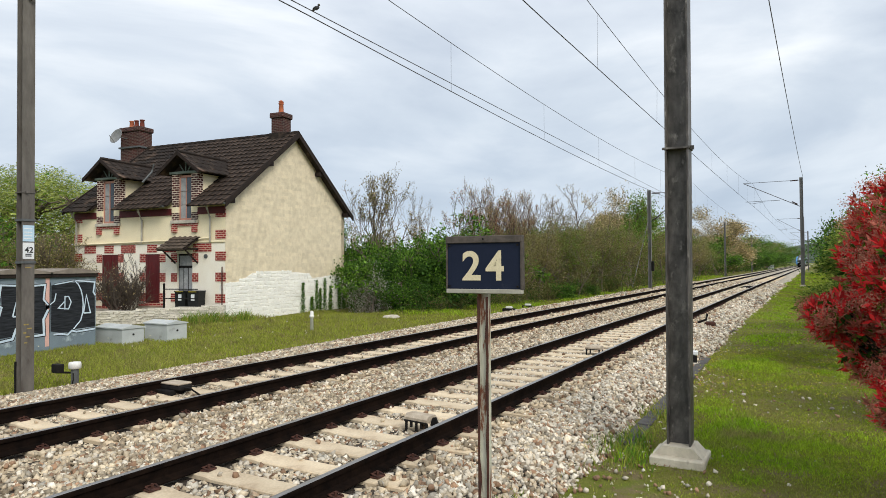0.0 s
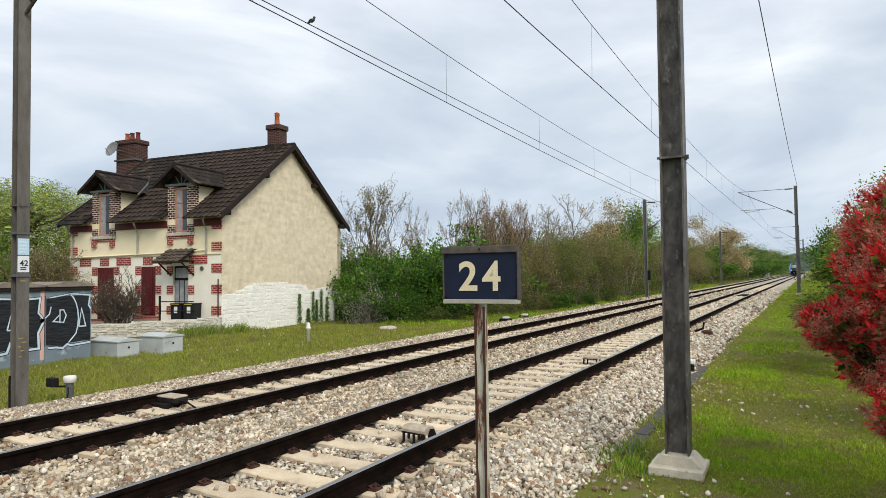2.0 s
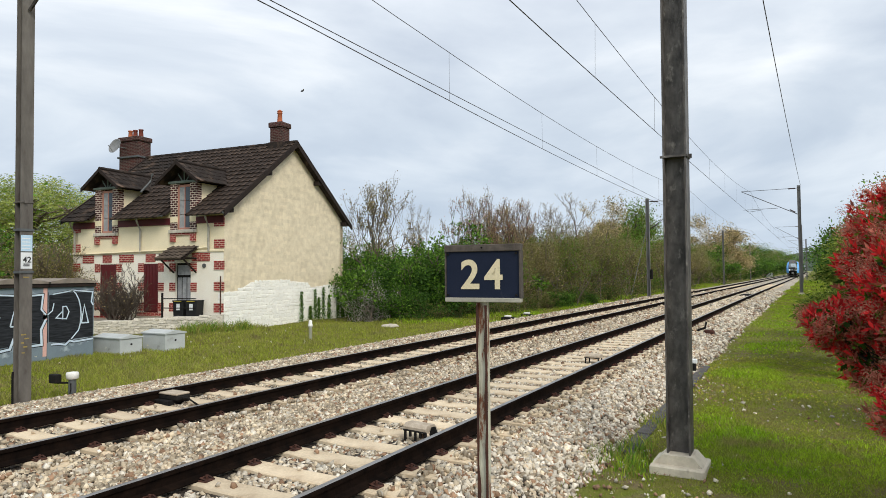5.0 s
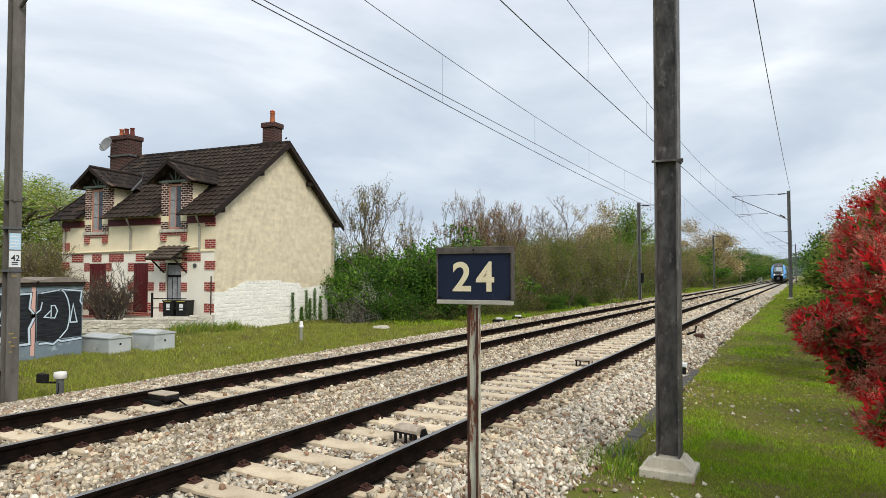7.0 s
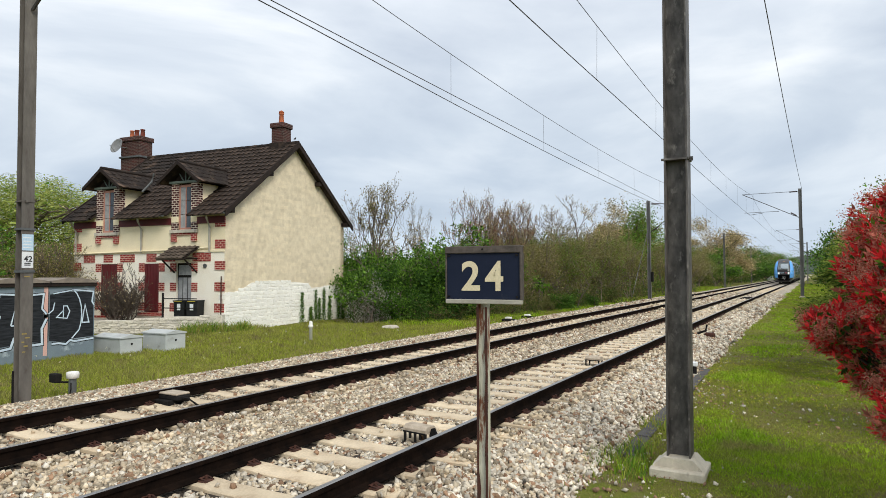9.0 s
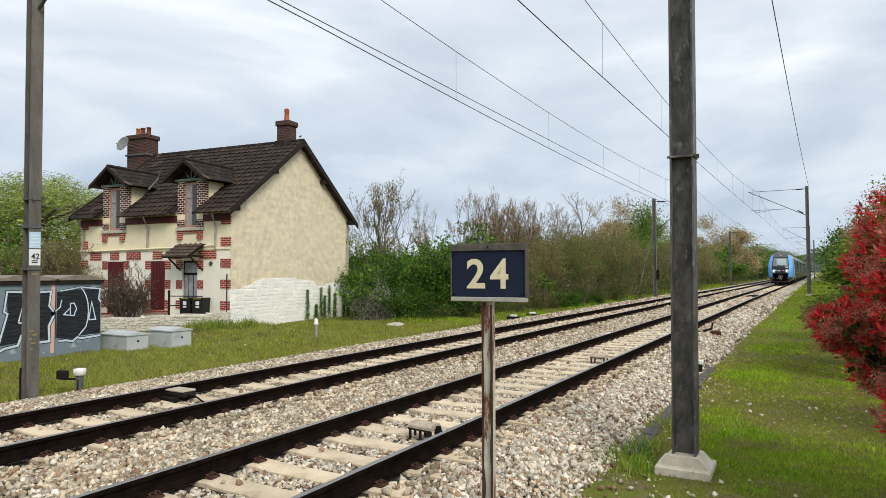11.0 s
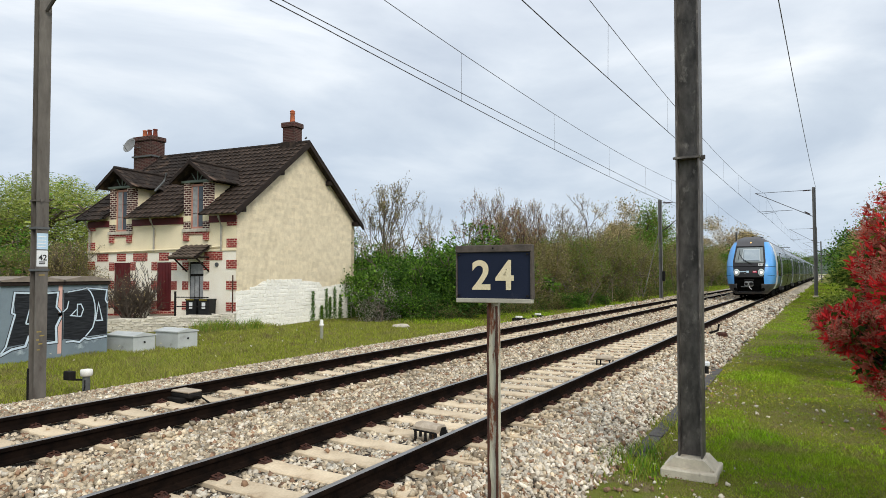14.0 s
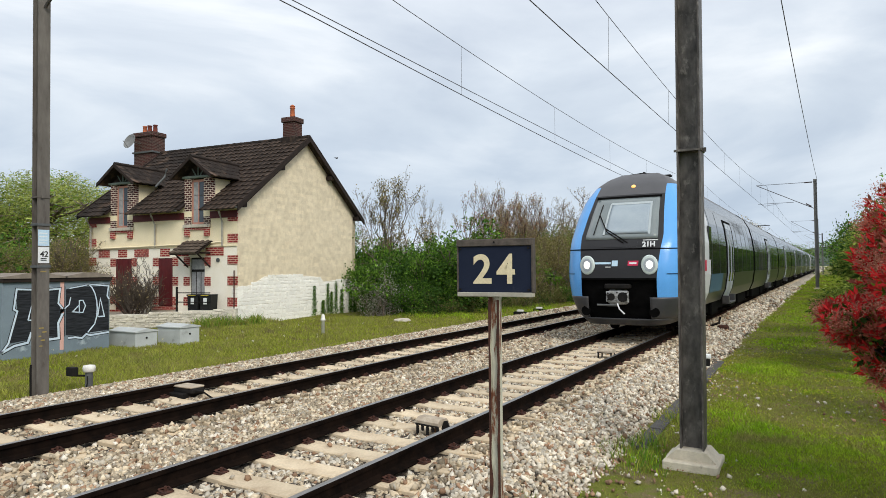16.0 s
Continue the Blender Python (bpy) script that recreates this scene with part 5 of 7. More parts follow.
# ---- front yard ----
HM = house.matrix_basis
tw = thing("terrace_wall", HM @ pose(0.12, -0.10, 0, 0, 0, 25), "low pale rubble wall along the front yard", "wall", kind="structure")
b = bmesh.new()
n = 22
pts = [(-0.46 * i, max(0.43, 0.70 - 0.021 * i) + 0.02 * math.sin(i * 2.1) + 0.015 * math.sin(i * 5.3)) for i in range(n)]
prism(b, [(0, -0.3)] + pts + [(-0.46 * (n - 1), -0.3)], "y", -0.33, 0.0)
low_core = part("mortar_core", b, M["lowwall"], tw)
yard = thing("front_yard", HM @ pose(0, 0, 0), "gravelled front yard behind the low wall", "yard", kind="structure")
b = bmesh.new()
prism(b, [(0.05, 0.0), (-9.9, 0.0), (-9.2, -4.2), (0.0, -0.12)], "z", -0.2, 0.40)
part("surface", b, M["concrete"], yard)


def bin_(x, y, turn):
    o = thing("wheelie_bin", HM @ pose(x, y, 0.40, 0, 0, turn) @ Matrix.Diagonal((0.86, 0.86, 0.84, 1)), "black plastic wheelie bin with a yellow edged lid", "bin", "wheelie bins")
    b = bmesh.new()
    prism(b, [(-0.25, 0.05), (0.25, 0.05), (0.29, 0.95), (-0.29, 0.95)], "y", -0.28, 0.28)
    part("body", b, M["binplastic"], o)
    part("lid", boxm(-0.31, 0.31, -0.33, 0.31, 0.95, 1.01, 0.015), M["binplastic"], o)
    part("lid_edge", boxm(-0.2, 0.2, -0.335, -0.325, 0.955, 0.985), M["yellow"], o)
    part("label", boxm(-0.1, 0.08, -0.286, -0.281, 0.55, 0.85), M["plate"], o, "small white sticker")
    for s in (-0.3, 0.3):
        b = tubem([(s - 0.03, 0.26, 0.1), (s + 0.03, 0.26, 0.1)], 0.1, 12)
        part("wheel", b, M["iron"], o)
    return o


bin_(-1.15, -0.36, 12)
bin_(-1.74, -0.42, 8)
o = thing("yard_gate", HM @ pose(-2.3, -0.9, 0.2), "black iron gate frame by the bins", "gate")
part("post", tubem([(0, 0, 0), (0, 0, 1.35)], 0.045), M["iron"], o)
for z in (0.75, 1.12):
    part("bar", tubem([(0, 0, z), (1.5, 0.25, z)], 0.022), M["iron"], o)
o = thing("garden_tray", HM @ pose(-0.75, -0.35, 0.40), "green plastic garden tray on the yard", "tray")
part("tray", boxm(-0.35, 0.35, -0.12, 0.12, 0.0, 0.1, 0.02), M["greenplastic"], o)


# ---- stones of the plinth and of the low wall ----
def stone_meshes(name, mat, seed, rough):
    """A few uneven blocks, 1 wide and 1 high, standing out along z."""
    r = np.random.default_rng(seed)
    out = []
    for _ in range(8):
        bm = bmesh.new()
        ring = [(-0.5, -0.5), (0.0, -0.5), (0.5, -0.5), (0.5, 0.0), (0.5, 0.5), (0.0, 0.5), (-0.5, 0.5), (-0.5, 0.0)]
        j = [Vector((x * 0.95 + r.normal(0, rough), y * 0.90 + r.normal(0, rough * 1.8), 0)) for x, y in ring]
        lo = [bm.verts.new(v + Vector((0, 0, -0.4))) for v in j]
        mi = [bm.verts.new(v + Vector((0, 0, r.uniform(0.3, 0.6)))) for v in j]
        hi = [bm.verts.new(Vector((v.x * 0.92, v.y * 0.86, r.uniform(0.85, 1.15)))) for v in j]
        c = bm.verts.new((r.normal(0, 0.1), r.normal(0, 0.1), r.uniform(0.8, 1.2)))
        for k in range(8):
            q = (k + 1) % 8
            bm.faces.new((lo[k], lo[q], mi[q], mi[k]))
            bm.faces.new((mi[k], mi[q], hi[q], hi[k]))
            bm.faces.new((hi[k], hi[q], c))
        out.append(mesh_of(name, bm, mat, False))
    return out


def lay(meshes, parent, m, length, z0, top, wide, high, deep, seed, most=300):
    """Courses of blocks on the plane of m: x along the wall, y up, z out."""
    r = np.random.default_rng(seed)
    z, k = z0, 0
    while z < 3.0 and k < most:
        h = high * r.uniform(0.85, 1.18)
        u = -wide * r.uniform(0, 0.6)
        while u < length and k < most:
            w = wide * r.uniform(0.6, 1.45)
            a, b = max(0.0, u), min(length, u + w)
            if b - a > 0.08 and z + h * 0.8 < top((a + b) / 2):
                ob = new("stone", meshes[int(r.integers(0, len(meshes)))])
                ob.parent = parent
                ob.matrix_basis = m @ Matrix.Translation(((a + b) / 2, z + h / 2, 0)) @ Matrix.Diagonal((b - a, h, deep * r.uniform(0.6, 1.3), 1))
                k += 1
            u += w
        z += h


def level(pts):
    pts = sorted(pts)
    def top(u):
        for (a, p), (b, q) in zip(pts, pts[1:]):
            if u <= b:
                return p + (q - p) * (u - a) / (b - a)
        return pts[-1][1]
    return top


lay(stone_meshes("plinth_block", M["plinthstone"], 3, 0.055), plinth, Matrix(((0, 0, 1, 0.02), (1, 0, 0, 0), (0, 1, 0, 0), (0, 0, 0, 1))), HD, 0.0,
    level([(0, 1.54), (0.9, 1.66), (1.6, 1.97), (3.0, 2.0), (4.6, 1.96), (5.6, 1.88), (5.9, 1.66), (HD, 1.74)]), 0.34, 0.155, 0.014, 8)
span = 0.46 * (n - 1)
lay(stone_meshes("rubble_block", M["rubblestone"], 4, 0.05), low_core, Matrix(((1, 0, 0, -span), (0, 0, -1, -0.33), (0, 1, 0, 0), (0, 0, 0, 1))), span, -0.12,
    level([(span + x, z + 0.02) for x, z in pts]), 0.30, 0.105, 0.045, 9)


# ---- the train ----
# car space: y 0 at the front coupling plane, running back; z 0 at rail top
CAR = 18.0
BW = 1.53


def f_rake(z):
    pts = [(0.30, 0.30), (0.5, 0.14), (0.85, 0.05), (1.3, 0.0), (1.75, 0.03), (2.2, 0.16), (2.5, 0.36), (3.1, 0.80), (3.6, 1.25), (3.95, 1.68), (4.15, 2.02), (4.30, 2.4)]
    for (a, p), (b, q) in zip(pts, pts[1:]):
        if z <= b:
            return p + (q - p) * max(0, z - a) / (b - a)
    return pts[-1][1]


def half_w(z):
    pts = [(0.30, 1.02), (0.55, 1.28), (0.95, 1.45), (1.5, BW), (2.4, BW), (3.0, 1.45), (3.5, 1.32), (3.9, 1.10), (4.15, 0.82), (4.30, 0.5)]
    for (a, p), (b, q) in zip(pts, pts[1:]):
        if z <= b:
            return p + (q - p) * max(0, z - a) / (b - a)
    return pts[-1][1]


def mid_w(z):
    """Half width of the dark middle of the face."""
    return 0.92 if z < 1.5 else 0.92 + 0.10 * (z - 1.5) if z < 2.5 else 1.02 - 0.11 * (z - 2.5)


NOSE = 2.2


def face(z, s, out=0.0):
    """The nose surface: s from -1 to 1 across; |s| <= 0.5 is the dark middle. out pushes it forward."""
    w, xm, n = half_w(z), min(mid_w(z), half_w(z) * 0.86), 4.8
    if abs(s) <= 0.5:
        x = xm * s / 0.5
    else:
        a0 = math.asin(min(1, (xm / w)) ** (n / 2))
        a = a0 + (math.pi / 2 - a0) * (abs(s) - 0.5) / 0.5
        x = math.copysign(w * math.sin(a) ** (2 / n), s)
    q = min(1.0, abs(x) / w)
    y0 = f_rake(z)
    y = y0 + (NOSE + 0.3 - y0) * (1 - max(0.0, 1 - q ** n) ** (1 / n))
    return Vector((x, y - out, z))


def sheet(z0, z1, s0, s1, nz, ns, out=0.0, trim=None):
    bm = bmesh.new()
    g = [[bm.verts.new(face(z0 + (z1 - z0) * i / nz, s0 + (s1 - s0) * j / ns, out)) for j in range(ns + 1)] for i in range(nz + 1)]
    for i in range(nz):
        for j in range(ns):
            bm.faces.new((g[i][j], g[i][j + 1], g[i + 1][j + 1], g[i + 1][j]))
    if out > 0:
        r = bmesh.ops.extrude_edge_only(bm, edges=[e for e in bm.edges if e.is_boundary])
        for v in r["geom"]:
            if isinstance(v, bmesh.types.BMVert):
                v.co.y += out + 0.02
    bmesh.ops.recalc_face_normals(bm, faces=bm.faces)
    return bm


def side_x(z):
    return half_w(z)


SIDE_Z = [0.42, 0.7, 0.95, 1.5, 2.4, 3.0, 3.5, 3.9, 4.15, 4.30]


def shell(zs, y0, y1, out=0.0, sides=(-1, 1)):
    """Strips of the body side between the heights zs."""
    bm = bmesh.new()
    for s in sides:
        rows = [[bm.verts.new((s * (side_x(z) + out), y, z)) for z in zs] for y in (y0, y1)]
        for k in range(len(zs) - 1):
            bm.faces.new((rows[0][k], rows[0][k + 1], rows[1][k + 1], rows[1][k]))
    return bm


def slab(zs, y0, y1, out, s):
    """A plate that follows the curve of the body side, 6 cm deep."""
    bm = bmesh.new()
    rows = [[bm.verts.new((s * (side_x(z) + d), y, z)) for z in zs] for y, d in ((y0, out), (y1, out), (y1, out - 0.06), (y0, out - 0.06))]
    for a in range(4):
        p, q = rows[a], rows[(a + 1) % 4]
        for k in range(len(zs) - 1):
            bm.faces.new((p[k], q[k], q[k + 1], p[k + 1]))
    bm.faces.new([r[0] for r in rows])
    bm.faces.new([r[-1] for r in rows][::-1])
    bmesh.ops.recalc_face_normals(bm, faces=bm.faces)
    return bm


wheels = []


def car_body(o, y0, y1, front=False):
    part("lower_side", shell([0.60, 0.7, 0.95, 1.5], y0, y1), M["train_side"], o, "glossy grey lower body side, green hedge reflection put into its colour")
    part("upper_side", shell([1.5, 2.4, 3.0, 3.42], y0, y1), M["sideglass"], o, "dark glazed window band")
    part("cant_rail", shell([3.42, 3.5, 3.9], y0, y1), M["train_cant"], o, "pale upper body side")
    bm = bmesh.new()
    rows = [[bm.verts.new((x, y, z)) for x, z in ((-1.06, 3.9), (-0.80, 4.15), (-0.5, 4.30), (0, 4.34), (0.5, 4.30), (0.80, 4.15), (1.06, 3.9))] for y in (y0, y1)]
    for k in range(6):
        bm.faces.new((rows[0][k], rows[0][k + 1], rows[1][k + 1], rows[1][k]))
    part("roof", bm, M["train_roof"], o, "grey roof", True)
    for y in (y0, y1) if not front else (y1,):
        bm = bmesh.new()
        vs = [bm.verts.new((s * side_x(z), y, z)) for s, zs in ((1, SIDE_Z), (-1, SIDE_Z[::-1])) for z in zs]
        bm.faces.new(vs)
        part("end_wall", bm, M["train_black"], o)
    # plain black box added along the underframe to darken the space below the car
    part("floor_pan", boxm(-1.15, 1.15, y0, y1, 0.26, 0.64), M["train_black"], o, "black underframe box, added full length to shade the track")
    # window posts, doors, skirting boxes
    door_y = (y0 + y1) / 2 if not front else 9.0
    for s in (-1, 1):
        y = y0 + 0.7 if not front else 4.6
        while y < y1 - 0.3:
            if abs(y - door_y) > 1.5:
                part("window_post", slab([1.5, 2.4, 3.0, 3.42], y - 0.035, y + 0.035, 0.004, s), M["train_side"], o)
            y += 1.65
        d = part("door_recess", slab([0.60, 0.7, 0.95, 1.5, 2.4, 3.0, 3.3], door_y - 1.05, door_y + 1.05, 0.014, s), M["train_black"], o, "black door surround")
        for q in (-0.52, 0.28):
            leaf = part("door_leaf", slab([0.66, 0.95, 1.5, 2.4, 3.0, 3.2], door_y + q - 0.36, door_y + q + 0.36, 0.035, s), M["train_silver"], d, "silver door leaf")
            part("door_glass", slab([1.2, 1.5, 2.4, 3.0], door_y + q - 0.2, door_y + q + 0.2, 0.039, s), M["sideglass"], leaf)
        part("footstep", boxm(*sorted((s * (BW - 0.16), s * (BW + 0.05))), door_y - 0.75, door_y + 0.75, 0.44, 0.50, 0.01), M["train_skirt"], o, "grey footstep")
        for q in (-0.85, 0.85):
            part("step_bracket", boxm(*sorted((s * (BW - 0.2), s * (BW + 0.03))), door_y + q - 0.08, door_y + q + 0.08, 0.44, 0.72, 0.02), M["train_skirt"], o)
    for y in (y1 - 2.6,) + ((3.6,) if front else (y0 + 2.6,)):
        bg = part("bogie", boxm(-1.26, 1.26, y - 1.5, y + 1.5, 0.16, 0.62, 0.05), M["train_black"], o, "black bogie frame")
        for dy in (-1.15, 1.15):
            for s in (-0.7535, 0.7535):
                b = tubem([(-0.065, 0, 0), (0.065, 0, 0)], 0.43, 20)
                tube(b, [(-0.075, 0, 0), (0.075, 0, 0)], 0.12, 6)
                wheels.append(part("wheel", b, M["rail"], bg, m=pose(s, y + dy, 0.43)))
    for k in range(4):
        y = y0 + 4.5 + 2.4 * k
        if abs(y - door_y) > 1.2:
            part("equipment_box", boxm(-1.25, 1.25, y - 0.7, y + 0.7, 0.16, 0.64, 0.04), M["train_black"], o)


def lead_car():
    o = thing("train_lead_car", pose(0, 0, 0), "light blue and anthracite train front with lit headlights", "train", "train cars")
    Y0 = NOSE + 0.3
    for s0, s1 in ((-1, -0.5), (0.5, 1)):
        part("nose_side", sheet(1.0, 3.9, s0, s1, 26, 12), M["train_blue"], o, "light blue painted nose side", True)
        part("nose_roof_side", sheet(3.9, 4.30, s0, s1, 6, 8), M["train_roof"], o, "", True)
    part("nose_roof", sheet(3.62, 4.30, -0.5, 0.5, 10, 12), M["train_roof"], o, "dark grey roof brow", True)
    part("screen_surround", sheet(2.3, 3.62, -0.5, 0.5, 12, 12), M["train_grey"], o, "black windscreen surround", True)
    part("face_panel", sheet(1.42, 2.3, -0.5, 0.5, 10, 12), M["train_grey"], o, "anthracite face panel", True)
    part("coupler_recess", sheet(0.72, 1.46, -0.52, 0.52, 8, 12, -0.10), M["train_black"], o, "black recess round the coupler", True)
    part("skirt_lip", sheet(0.30, 0.47, -1, 1, 4, 28, 0.02), M["train_skirt"], o, "grey bumper lip", True)
    part("skirt_middle", sheet(0.47, 0.74, -0.42, 0.42, 4, 14, -0.06), M["train_black"], o, "black middle of the bumper", True)
    for s0, s1 in ((-1, -0.41), (0.41, 1)):
        part("skirt_corner", sheet(0.46, 1.0, s0, s1, 10, 16, 0.012), M["train_skirt"], o, "grey bumper corner", True)
    part("windscreen", sheet(2.42, 3.52, -0.44, 0.44, 10, 12, 0.012), M["screen"], o, "large raked windscreen", True)
    # sheets added outside the windscreen to stand for the cab behind it
    part("inner_cab_window", sheet(2.56, 3.36, -0.20, 0.34, 10, 12, 0.03), M["cabpale"], o, "blue-grey sheet laid over the windscreen in place of the cab rear wall", True)
    for z0, z1, s0, s1 in ((3.34, 3.40, -0.21, 0.35), (2.54, 3.38, -0.225, -0.20), (2.54, 3.38, 0.325, 0.35)):
        part("cab_frame_bar", sheet(z0, z1, s0, s1, 10, 12, 0.036), M["cabframe"], o, "pale bar laid over the windscreen in place of the cab's inner frame")
    part("screen_edge", sheet(3.52, 3.58, -0.46, 0.46, 2, 10, 0.02), M["train_black"], o)
    part("panel_line", sheet(2.16, 2.185, -1, 1, 1, 60, 0.010), M["train_black"], o)
    part("panel_line", sheet(1.42, 1.46, -0.5, 0.5, 1, 12, 0.012), M["train_black"], o)
    part("hatch", sheet(2.22, 2.38, -0.22, 0.22, 3, 8, 0.012), M["train_grey"], o)
    for s in (-1, 1):
        c = face(1.78, s * 0.40, 0.0)
        hm = Matrix.Translation(c) @ pose(0, 0, 0, 90, 0, s * 8)
        b = bmesh.new()
        lathe(b, [(0.10, -0.06), (0.195, -0.02), (0.195, 0.02), (0.175, 0.035), (0.13, 0.035)], 24)
        h = part("headlight", b, M["lampring"], o, "round silver headlight unit", True, m=hm @ Matrix.Diagonal((1, 1.22, 1, 1)))
        b = bmesh.new()
        lathe(b, [(0.085, 0.03), (0.08, 0.05), (0.04, 0.06)], 20)
        part("lamp", b, M["headlamp"], h, "lit white lamp", True)
        b = bmesh.new()
        lathe(b, [(0.09, 0.036), (0.135, 0.036), (0.135, 0.044), (0.09, 0.044)], 20)
        part("lamp_ring", b, M["train_silver"], h, "grey ring round the lamp")
        # black discs on the skirt stand for the shade in the round buffer openings
        c = face(0.64, s * 0.45, 0.02)
        part("buffer_cover", tubem([c + Vector((0, 0.1, 0)), c + Vector((s * 0.01, -0.02, 0))], 0.12, 16), M["train_black"], o, "black disc painted for the shaded buffer opening")
        part("blue_seam", sheet(1.55, 1.57, s * 0.58 if s > 0 else -0.9, s * 0.9 if s > 0 else -0.58, 1, 24, 0.008), M["train_black"], o)
    c = face(3.86, 0.02, 0.0)
    b = bmesh.new()
    lathe(b, [(0.06, -0.03), (0.055, 0.02), (0.02, 0.04)], 16)
    part("roof_light", b, M["amber"], o, "lit amber lamp in the roof brow", True, m=Matrix.Translation(c) @ pose(0, 0, 0, 52, 0, 0))
    # coupler
    cp = part("coupler", boxm(-0.24, 0.24, -0.03, 0.4, 0.82, 1.18, 0.05), M["coupler"], o, "grey metal automatic coupler")
    part("face_plate", boxm(-0.27, 0.27, -0.06, -0.02, 0.88, 1.14, 0.012), M["coupler"], cp)
    for x, z in ((-0.22, 0.93), (-0.22, 1.09), (0.22, 0.93), (0.22, 1.09), (0.0, 1.11)):
        part("bolt", tubem([(x, -0.085, z), (x, -0.05, z)], 0.022, 6), M["iron"], cp)
    part("top_box", boxm(-0.31, 0.31, -0.08, 0.3, 1.20, 1.32, 0.03), M["iron"], cp, "black cable box")
    for x in (-0.14, 0.14):
        part("port", tubem([(x, -0.09, 1.0), (x, 0.1, 1.0)], 0.12 if x > 0 else 0.09, 14), M["iron"], cp)
    part("hose", tubem([(0.02, -0.1, 0.85), (0.08, -0.16, 0.72), (0.2, -0.14, 0.60)], 0.018), M["plate"], cp, "white hose")
    part("cross_bar", tubem([(-0.5, -0.02, 0.80), (0.0, -0.06, 0.80)], 0.03), M["zinc"], cp)
    # wiper
    wp = [face(2.33, 0.05, 0.03), face(2.62, -0.18, 0.05), face(3.08, -0.33, 0.05)]
    w = part("wiper", tubem(wp, 0.016), M["iron"], o, "black windscreen wiper arm")
    part("blade", tubem([face(2.55, -0.34, 0.045), face(3.36, -0.33, 0.045)], 0.013), M["iron"], w)
    part("link", tubem([face(2.33, 0.1, 0.03), face(2.70, -0.2, 0.05)], 0.014), M["iron"], w)
    # markings
    c = face(2.27, 0.365, 0.075)
    words("fleet_lettering", "21H", 0.175, M["plate"], o, Matrix.Translation(c) @ pose(0, 0, 0, 72, 0, 6), 0.006, 0.006)
    part("line_mark", sheet(2.375, 2.392, 0.28, 0.45, 1, 4, 0.012), M["plate"], o)
    part("blue_mark", sheet(1.75, 1.89, -0.075, 0.0, 2, 2, 0.012), M["plate_blue"], o, "pale blue square mark")
    part("lettering_bar", sheet(1.80, 1.85, -0.30, -0.09, 2, 4, 0.012), M["plate_blue"], o)
    part("lettering_bar", sheet(1.72, 1.74, -0.16, -0.09, 1, 3, 0.012), M["plate"], o)
    part("red_mark", sheet(1.76, 1.88, 0.13, 0.26, 2, 4, 0.012), M["red"], o, "red badge")
    part("badge_bar", sheet(1.80, 1.84, 0.15, 0.24, 1, 3, 0.016), M["plate"], o)
    # white shoulder behind the blue, then the body
    for s in (-1, 1):
        part("blue_panel", shell([0.95, 1.5], 4.45, 7.0, 0.004, (s,)), M["train_blue_dim"], o, "blue panel below the first windows")
    for s in (-1, 1):
        part("white_flank", shell([0.62, 0.7, 0.95, 1.5, 2.4, 3.0, 3.5, 3.9], Y0 - 0.02, 4.3, 0.004, (s,)), M["train_white"], o, "white painted flank behind the nose")
    part("cab_window", boxm(BW - 0.04, BW + 0.008, 4.0, 4.5, 1.9, 2.9, 0.02), M["sideglass"], o)
    part("cab_window", boxm(-BW - 0.008, -BW + 0.04, 4.0, 4.5, 1.9, 2.9, 0.02), M["sideglass"], o)
    part("flank_badge", boxm(BW, BW + 0.008, 3.2, 3.5, 1.6, 1.9, 0.0), M["red"], o)
    part("antenna", boxm(-0.03, 0.03, 2.9, 3.1, 4.28, 4.42, 0.01), M["iron"], o)
    part("horn", boxm(0.45, 0.7, 3.1, 3.3, 4.27, 4.33, 0.02), M["iron"], o)
    car_body(o, Y0, CAR - 0.35, True)
    return o


lead = lead_car()
lead_wheels = list(wheels)
trailer = thing("train_car", pose(0, 0, 0), "grey double-deck train car with painted green reflection and dark window band", "train", "train cars")
car_body(trailer, 0.35, CAR - 0.35)
part("gangway", boxm(-1.2, 1.2, -0.35, 0.35, 0.5, 3.6), M["train_black"], trailer, "black bellows gangway")
cars = [lead, trailer] + [copy_thing(trailer, pose(0, 0, 0)) for _ in range(8)]
# the white cab flanks where the two sets meet
for car, a in ((cars[6], CAR - 2.6), (cars[7], 0.4)):
    for s in (-1, 1):
        part("white_flank", shell([0.62, 0.7, 0.95, 1.5, 2.4, 3.0, 3.5, 3.9], a, a + 2.2, 0.012, (s,)), M["train_white"], car, "white painted flank at the cab end")
pan = part("pantograph", tubem([(-0.3, 3.0, 4.36), (0, 4.6, 4.62), (0, 3.2, 4.78)], 0.04), M["zinc"], cars[2], "folded pantograph")
part("collector", tubem([(-0.8, 3.2, 4.78), (0.8, 3.2, 4.78)], 0.03), M["iron"], pan)


